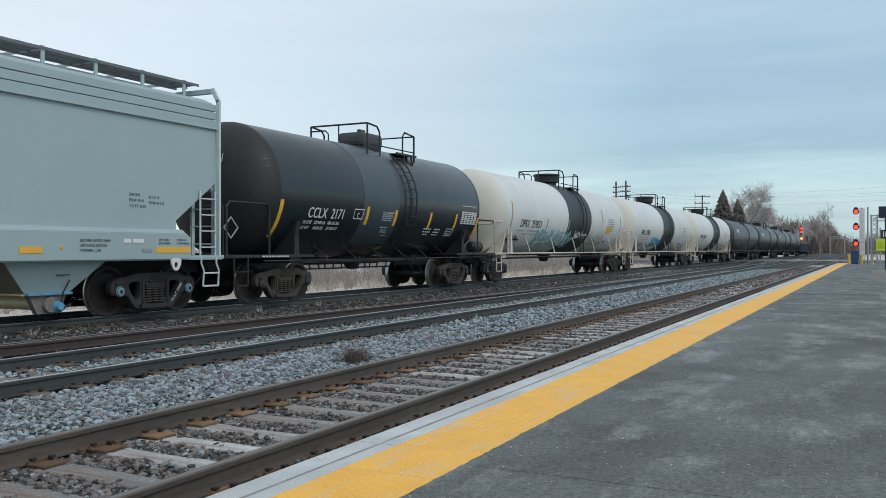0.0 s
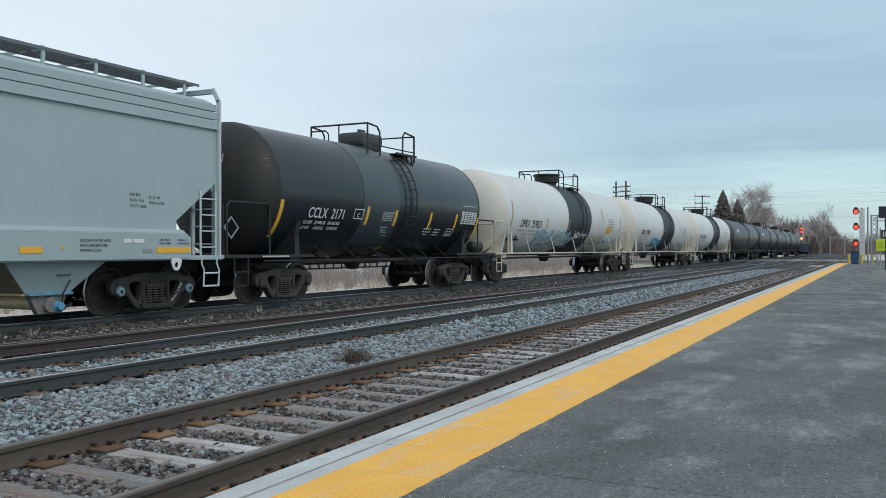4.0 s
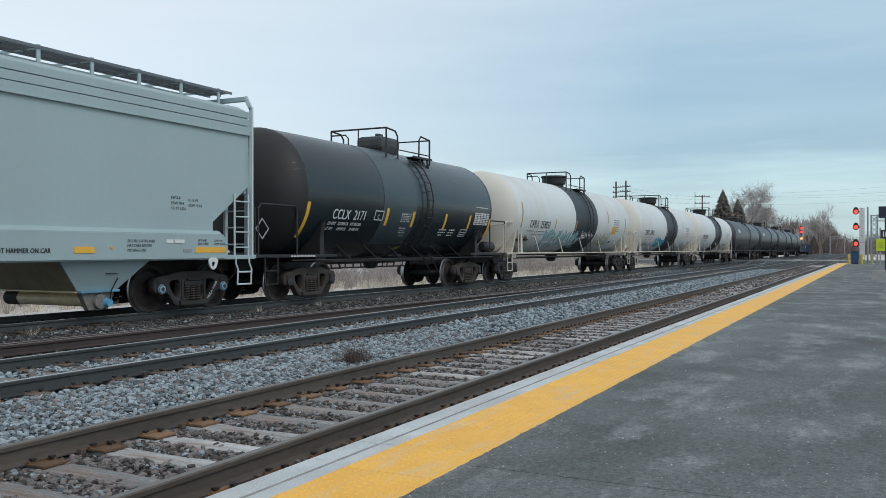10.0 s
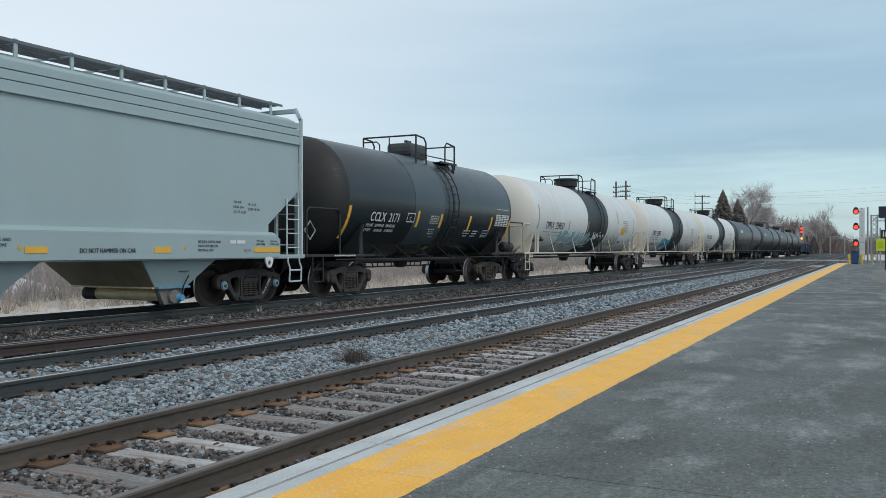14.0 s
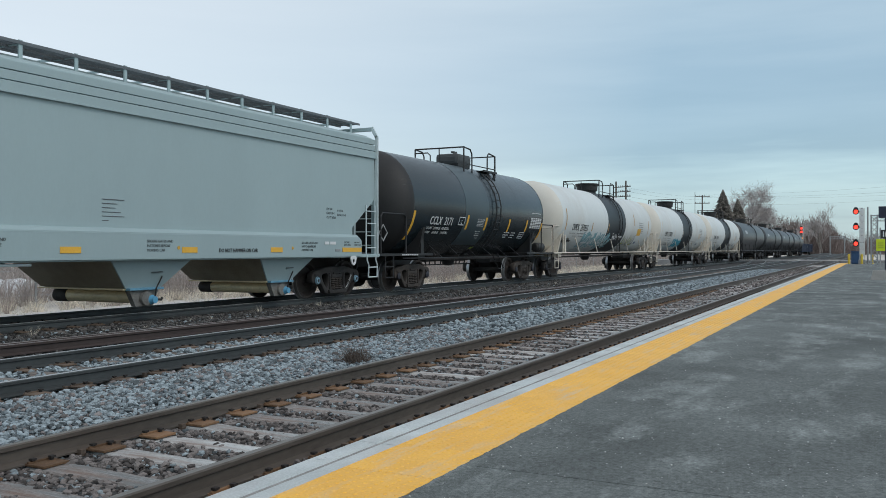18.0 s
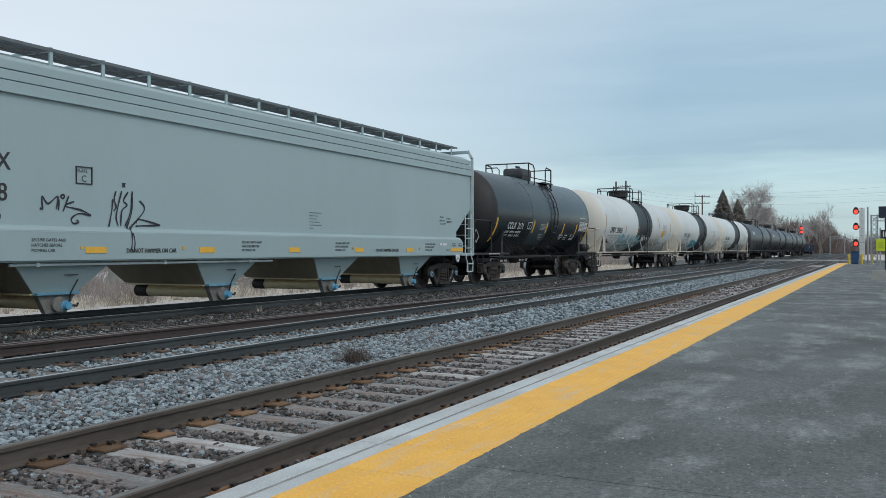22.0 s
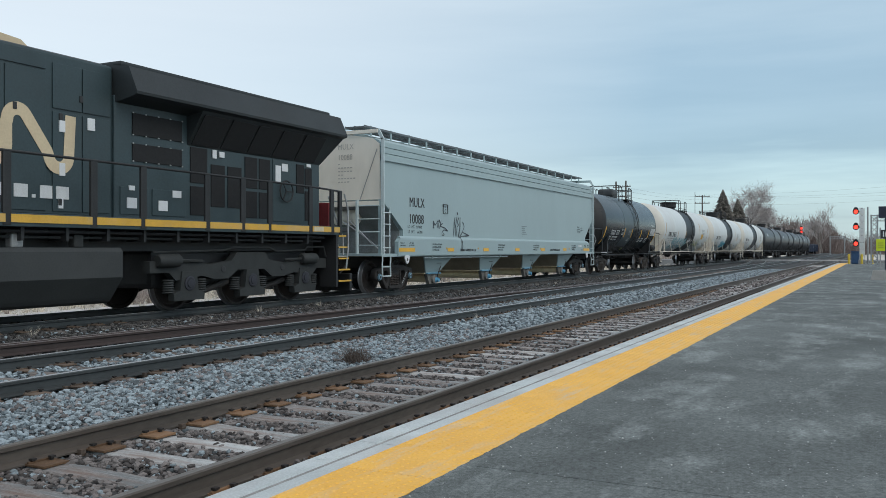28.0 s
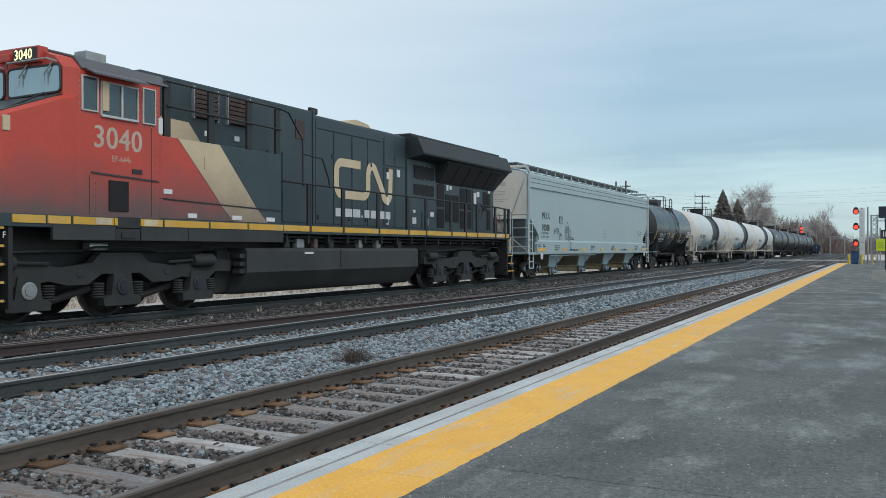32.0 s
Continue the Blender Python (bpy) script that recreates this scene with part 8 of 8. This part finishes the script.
tagged(part("thin_mast", tube(B(), [(x, y, -0.8), (x, y, 11.6)], 0.05, 6), M_STEEL), "thin grey antenna mast", "mast")


def wire(ka, da, za, kb, db, zb, sag, n=14):
    xa, ya = at_view(bearing(ka), da)
    xb, yb = at_view(bearing(kb), db)
    pts = []
    for i in range(n + 1):
        t = i / n
        pts.append((xa + (xb - xa) * t, ya + (yb - ya) * t, za + (zb - za) * t - 4 * sag * t * (1 - t)))
    bm = B()
    tube(bm, pts, 0.009, 4)
    tagged(part("overhead_wire", bm, M_INK), "thin black overhead wire between poles", "wire", "overhead wires")


for dz in (0.0, -0.5, -1.2):
    wire(1099, 118, 9.9 + dz, 1243, 150, 10.4 + dz, 0.35)
for k, dz in enumerate((0.0, 0.45, 1.3)):
    wire(1243, 150, 10.3 + dz * 0.3, 1900, 120, 10.5 + dz * 1.6, 0.8)
wire(1243, 150, 9.2, 1620, 140, 9.6, 0.5)

# a grey house and a steel gantry far off
hx, hy = at_view(bearing(1322), 175)
hs = thing("house", pose(hx, hy, -0.9, 0, 0, 15), "small grey house with a low roof behind the tank cars", "house")
bm = B()
box(bm, -4, 4, -3.5, 3.5, 0, 4.6)
part("wall", bm, mat("house_siding", (0.34, 0.34, 0.33), 0.7, vary=0.1), hs)
bm = B()
prism(bm, [(-4.0, 4.5), (4.0, 4.5), (0, 6.6)], -4.3, 4.3, "YZ")
part("roof", bm, mat("roof_shingles", (0.10, 0.10, 0.105), 0.9, vary=0.2), hs)
for yy in (-2, 1.2):
    bm = B()
    box(bm, -4.05, -3.98, yy, yy + 1.1, 1.6, 3.0)
    part("window", bm, M_GLASS, hs)
bm = B()
box(bm, -1.5, -0.8, 1.4, 2.1, 5.2, 8.0)
part("chimney", bm, M_WTAG, hs, "white chimney")
gx0, gy0 = at_view(bearing(1482), 210)
gt = thing("far_gantry", pose(gx0, gy0, -0.5), "pale grey steel gantry over the line far off", "gantry")
for yy in (-1.6, 1.6):
    part("leg", bar(B(), (0, yy, 0), (0, yy, 4.9), 0.25, 0.25), M_STEEL, gt)
bm = B()
for z in (4.3, 4.9):
    bar(bm, (0, -1.75, z), (0, 1.75, z), 0.12, 0.2)
for k in range(7):
    bar(bm, (0, -1.75 + 0.5 * k, 4.3), (0, -1.25 + 0.5 * k, 4.9), 0.08, 0.08)
part("truss", bm, M_STEEL, gt)

# ---- the dead weed in the ballast ----
pl = [(8.83 + rng.uniform(-0.14, 0.14), 5.62 + rng.uniform(-0.12, 0.12), -0.15, 0.42, 0.42, rng.uniform(0.28, 0.55), rng.random() * 6.28, 0, i % 3) for i in range(18)]
scatter("dead_weed", tufts, pl, mat("dead_weed_stems", (0.105, 0.082, 0.068), 0.95, vary=0.3, bump=0), "small dead brown weed growing in the ballast", "weed")
pl = []
for i in range(14):
    pl.append((rng.uniform(9, 40), rng.choice((6.9, 7.1)) + rng.uniform(-0.2, 0.1), -0.2, 0.2, 0.2, rng.uniform(0.15, 0.6), rng.random() * 6.28, 0, i % 3))
scatter("ballast_weeds", tufts, pl, M_GRASS, "sparse dry stems beside the middle track", "weeds")

# ---- pieces of the setting: tactile tiles, ties, plates, spikes, stones ----
# tactile tiles with rows of small domes
bm = B()
box(bm, 0.002, 0.608, 1.943, 2.476, ZP - 0.05, ZP + 0.004)
TILE = mesh_of(bm, M_YELLOW, False, "tactile_tile")
for i in range(152):
    link("tactile_tile", TILE, platform, "", Matrix.Translation((-13.9 + 0.61 * i, 0, 0)))
dv, df = [], []
for k, (z, r) in enumerate(((0.0, 0.0125), (0.0036, 0.007))):
    for j in range(6):
        dv.append((r * math.cos(j * 1.0472), r * math.sin(j * 1.0472), z))
for j in range(6):
    a, b = j, (j + 1) % 6
    df += [(a, b, b + 6), (a, b + 6, a + 6)]
df += [(6, 7, 8), (6, 8, 9), (6, 9, 10), (6, 10, 11)]
pl = []
for i in range(int(19 / 0.061)):
    for j in range(9):
        pl.append((1.5 + 0.061 * i, 1.97 + 0.061 * j, ZP + 0.004, 1, 1, 1, 0, 0, 0))
scatter("tactile_domes", [(dv, df)], pl, M_YELLOW, "", "", platform)
# round lifting sockets in the concrete edge
for i in range(8):
    bm = B()
    revolve(bm, [(ZP - 0.002, 0.030), (ZP + 0.003, 0.030), (ZP + 0.004, 0.024), (ZP + 0.001, 0.022), (ZP + 0.001, 0.002)], "Z", 14, (3.9 + 0.94 * i, 2.69, 0))
    part("lifting_socket", bm, M_CONC, platform)



def worn_tie(seed):
    """A split, round-shouldered old tie."""
    rt = random.Random(seed)
    secs = []
    for k in range(9):
        y = -1.28 + 2.56 * k / 8
        e = 0.03 * abs(k - 4) / 4
        a, b, c = rt.uniform(-0.016, 0.010), rt.uniform(-0.010, 0.016), rt.uniform(-0.008, 0.0)
        secs.append([(-0.115 + a, y, -0.322), (0.115 + b, y, -0.322), (0.113 + b, y, -0.172), (0.088 + b, y, -0.147 + c), (0.01, y, -0.143 + rt.uniform(-0.004, 0.0) - e * 0.2), (-0.088 + a, y, -0.148 + c), (-0.113 + a, y, -0.176)])
    return loft(B(), secs)


TIES = [mesh_of(worn_tie(70 + k), M_TIE, True, "tie") for k in range(6)]
TIES_DULL = [t.copy() for t in TIES]
for t in TIES_DULL:
    t.materials[0] = M_TIE_DULL
bm = B()
box(bm, -0.098, 0.098, -0.235, 0.235, -0.146, -0.129, 0.004)
for s in (-1, 1):
    box(bm, -0.095, 0.095, s * 0.086 - 0.012, s * 0.086 + 0.012, -0.132, -0.118, 0.004)
PLATE = mesh_of(bm, M_PLATE, False, "tie_plate")
PLATE_DULL = PLATE.copy()
PLATE_DULL.materials[0] = M_PLATE_DULL
bm = B()
for dx, dy in ((-0.06, -0.085), (0.06, 0.085), (0.055, -0.12), (-0.055, 0.12)):
    box(bm, dx - 0.010, dx + 0.010, dy - 0.010, dy + 0.010, -0.130, -0.107)
    box(bm, dx - 0.018, dx + 0.018, dy - 0.020, dy + 0.014, -0.112, -0.100)
SPIKES = mesh_of(bm, M_SPIKE, False, "spikes")
bm = B()
for dx in (-0.15, 0.15):
    box(bm, dx - 0.02, dx + 0.02, -0.095, 0.095, -0.167, -0.134)
    box(bm, dx - 0.02, dx + 0.02, 0.06, 0.10, -0.152, -0.122)
    box(bm, dx - 0.02, dx + 0.02, -0.10, -0.06, -0.152, -0.122)
ANCHOR = mesh_of(bm, M_PLATE_DULL, False, "rail_anchor")


def lay_ties(tr, x0, x1, step, plates_to, seed, plate):
    rg = random.Random(seed)
    x = x0
    i = 0
    while x < x1:
        link("tie", (TIES if plate is PLATE else TIES_DULL)[rg.randrange(6)], tr, "", pose(x + rg.uniform(-0.025, 0.025), rg.uniform(-0.04, 0.04), rg.uniform(-0.006, 0.0), 0, 0, rg.uniform(-1.2, 1.2)))
        if x < plates_to:
            for s in (-1, 1):
                p = link("tie_plate", plate, tr, "", pose(x, s * GAUGE, 0))
                link("spikes", SPIKES, p)
                if i % 2 == 0:
                    link("rail_anchor", ANCHOR, p)
        x += step
        i += 1


lay_ties(track_near, -8.09, 82, 0.476, 30, 21, PLATE)
lay_ties(track_mid, -8.44, 60, 0.52, 26, 22, PLATE_DULL)
lay_ties(track_far, -8.52, 60, 0.52, 12, 23, PLATE_DULL)

STONES = stone_shapes(6)


def stones(name, x0, x1, y0, y1, per, size, material, label, dz=0.0, avoid=None, shy=0.93):
    rg = random.Random(len(name) * 7 + int(x0 * 10))
    n = int((x1 - x0) * (y1 - y0) * per)
    pl = []
    for i in range(n):
        x, y = rg.uniform(x0, x1), rg.uniform(y0, y1)
        if avoid and avoid(x, y) and rg.random() < shy:
            continue
        s = size * rg.uniform(0.6, 1.35)
        pl.append((x, y, bed_z(x, y) + dz + s * rg.uniform(-0.5, 1.2), s * rg.uniform(0.85, 1.6), s * rg.uniform(0.65, 1.05), s * rg.uniform(0.45, 0.9), rg.random() * 6.28, rg.uniform(-1.0, 1.0), rg.randrange(6)))
    return scatter(name, STONES, pl, material, label, "ballast")


near_tie = lambda x, y: abs(((x - 1.43 + 0.238) % 0.476) - 0.238) < 0.092
mid_tie = lambda x, y: abs(((x - 3.0 + 0.26) % 0.52) - 0.26) < 0.125
stones("ballast_stones", 2.4, 13, 5.02, 7.05, 1200, 0.0245, M_STONE, "pale blue-grey crushed ballast between the tracks")
stones("reddish_ballast_stones", 2.4, 13, 5.02, 7.05, 130, 0.0245, M_STONE_RED, "reddish-brown stones strewn through the ballast", 0.006)
stones("ballast_stones_far", 13, 62, 5.02, 7.05, 330, 0.037, M_STONE, "pale blue-grey crushed ballast between the tracks")
stones("crib_stones", 2.4, 26, 3.46, 4.86, 1500, 0.0215, M_STONE_DK, "dirty brown ballast between the platform track's ties", -0.012, near_tie)
stones("edge_stones", 2.4, 30, 2.83, 3.34, 700, 0.0225, M_STONE_DK, "dirty ballast along the platform wall")
stones("far_crib_stones", 26, 74, 3.46, 4.86, 170, 0.034, M_STONE_DK, "dirty ballast further along the platform track", -0.012, near_tie)
stones("pale_crib_stones", 2.4, 26, 2.9, 4.86, 190, 0.020, M_STONE, "a few pale stones between the platform track's ties", -0.008, near_tie)
stones("middle_crib_stones", 5, 40, 7.33, 8.72, 620, 0.026, M_STONE, "grey ballast between the middle track's ties", 0.004, mid_tie, 0.6)
stones("sooty_ballast", 5, 16, 8.85, 12.75, 520, 0.024, M_STONE_FAR, "dark sooty ballast beside the freight track")
stones("far_ballast", 16, 45, 8.85, 12.75, 240, 0.036, M_STONE_FAR, "dark dirty ballast beside the freight track")
stones("far_ballast_pale", 6, 60, 10.9, 12.4, 40, 0.026, M_STONE, "scattered pale stones beside the freight track")

# grit left by winter sanding on the platform
rg = random.Random(5)
pl = []
for i in range(1500):
    x = 2.6 + 20 * rg.random() ** 1.6
    y = rg.uniform(-6.5, 1.9)
    s = rg.uniform(0.002, 0.0055) * (1.0 if i % 12 else 1.7)
    pl.append((x, y, ZP + 0.5 * s, s, s, s * 0.8, rg.random() * 6.28, 0, rg.randrange(6)))
scatter("platform_grit", STONES, pl, mat("pale_grit", (0.55, 0.55, 0.54), 0.9, vary=0.25, island=0.5, bump=0), "pale winter grit scattered on the asphalt platform", "grit")

# ---- the train's way along its track ----
S_ROWS = ((0.0, 0.0), (3.5, 0.0), (4.0, 0.01), (4.5, 0.045), (5.0, 0.09), (5.5, 0.145), (6.0, 0.21), (6.5, 0.285), (7.0, 0.365), (7.5, 0.455), (8.0, 0.555), (8.5, 0.66), (9.0, 0.775), (9.5, 0.90), (10.0, 1.04),
          (10.5, 1.20), (11.0, 1.38), (11.5, 1.585), (12.0, 1.81), (12.5, 2.055), (13.0, 2.31), (13.5, 2.575), (14.0, 2.85), (14.5, 3.15), (15.0, 3.48), (15.5, 3.84), (16.0, 4.25), (16.5, 4.70), (17.0, 5.19),
          (17.5, 5.73), (18.0, 6.31), (18.5, 6.93), (19.0, 7.58), (19.5, 8.28), (20.0, 9.01), (20.5, 9.80), (21.0, 10.64), (21.5, 11.55), (22.0, 12.52), (22.5, 13.55), (23.0, 14.65), (23.5, 15.73), (24.0, 16.83),
          (24.5, 17.94), (25.0, 19.06), (25.5, 20.21), (26.0, 21.38), (26.5, 22.58), (27.0, 23.83), (27.5, 25.12), (28.0, 26.44), (28.5, 27.78), (29.0, 29.13), (29.5, 30.49), (30.0, 31.86), (30.5, 33.26), (31.0, 34.69),
          (31.5, 36.15), (32.0, 37.65))


def run(t):
    for (a, sa), (b, sb) in zip(S_ROWS, S_ROWS[1:]):
        if a <= t <= b:
            return sa + (sb - sa) * (t - a) / (b - a)
    return S_ROWS[-1][1]


def motions():
    for car in [LOCO, HOPPER, CCLX, *WHITES, *BLACKS, GOND]:
        x0 = car.matrix_basis.translation.x
        walk(car, [(t, pose(x0 + s, YT, 0)) for t, s in S_ROWS])
    for ax, (x, y, z), r in SPIN:
        rows, last = [(0.0, 0.0)], 0.0
        t = 0.0
        while t < 31.95:
            t = round(t + 0.1, 3)
            a = run(t) / r
            if a - last > 0.95:
                rows.append((t, a))
                last = a
        rows.append((32.0, run(32.0) / r))
        walk(ax, [(q, Matrix.Translation((x, y, z)) @ Matrix.Rotation(a, 4, "Y")) for q, a in rows])


motions()
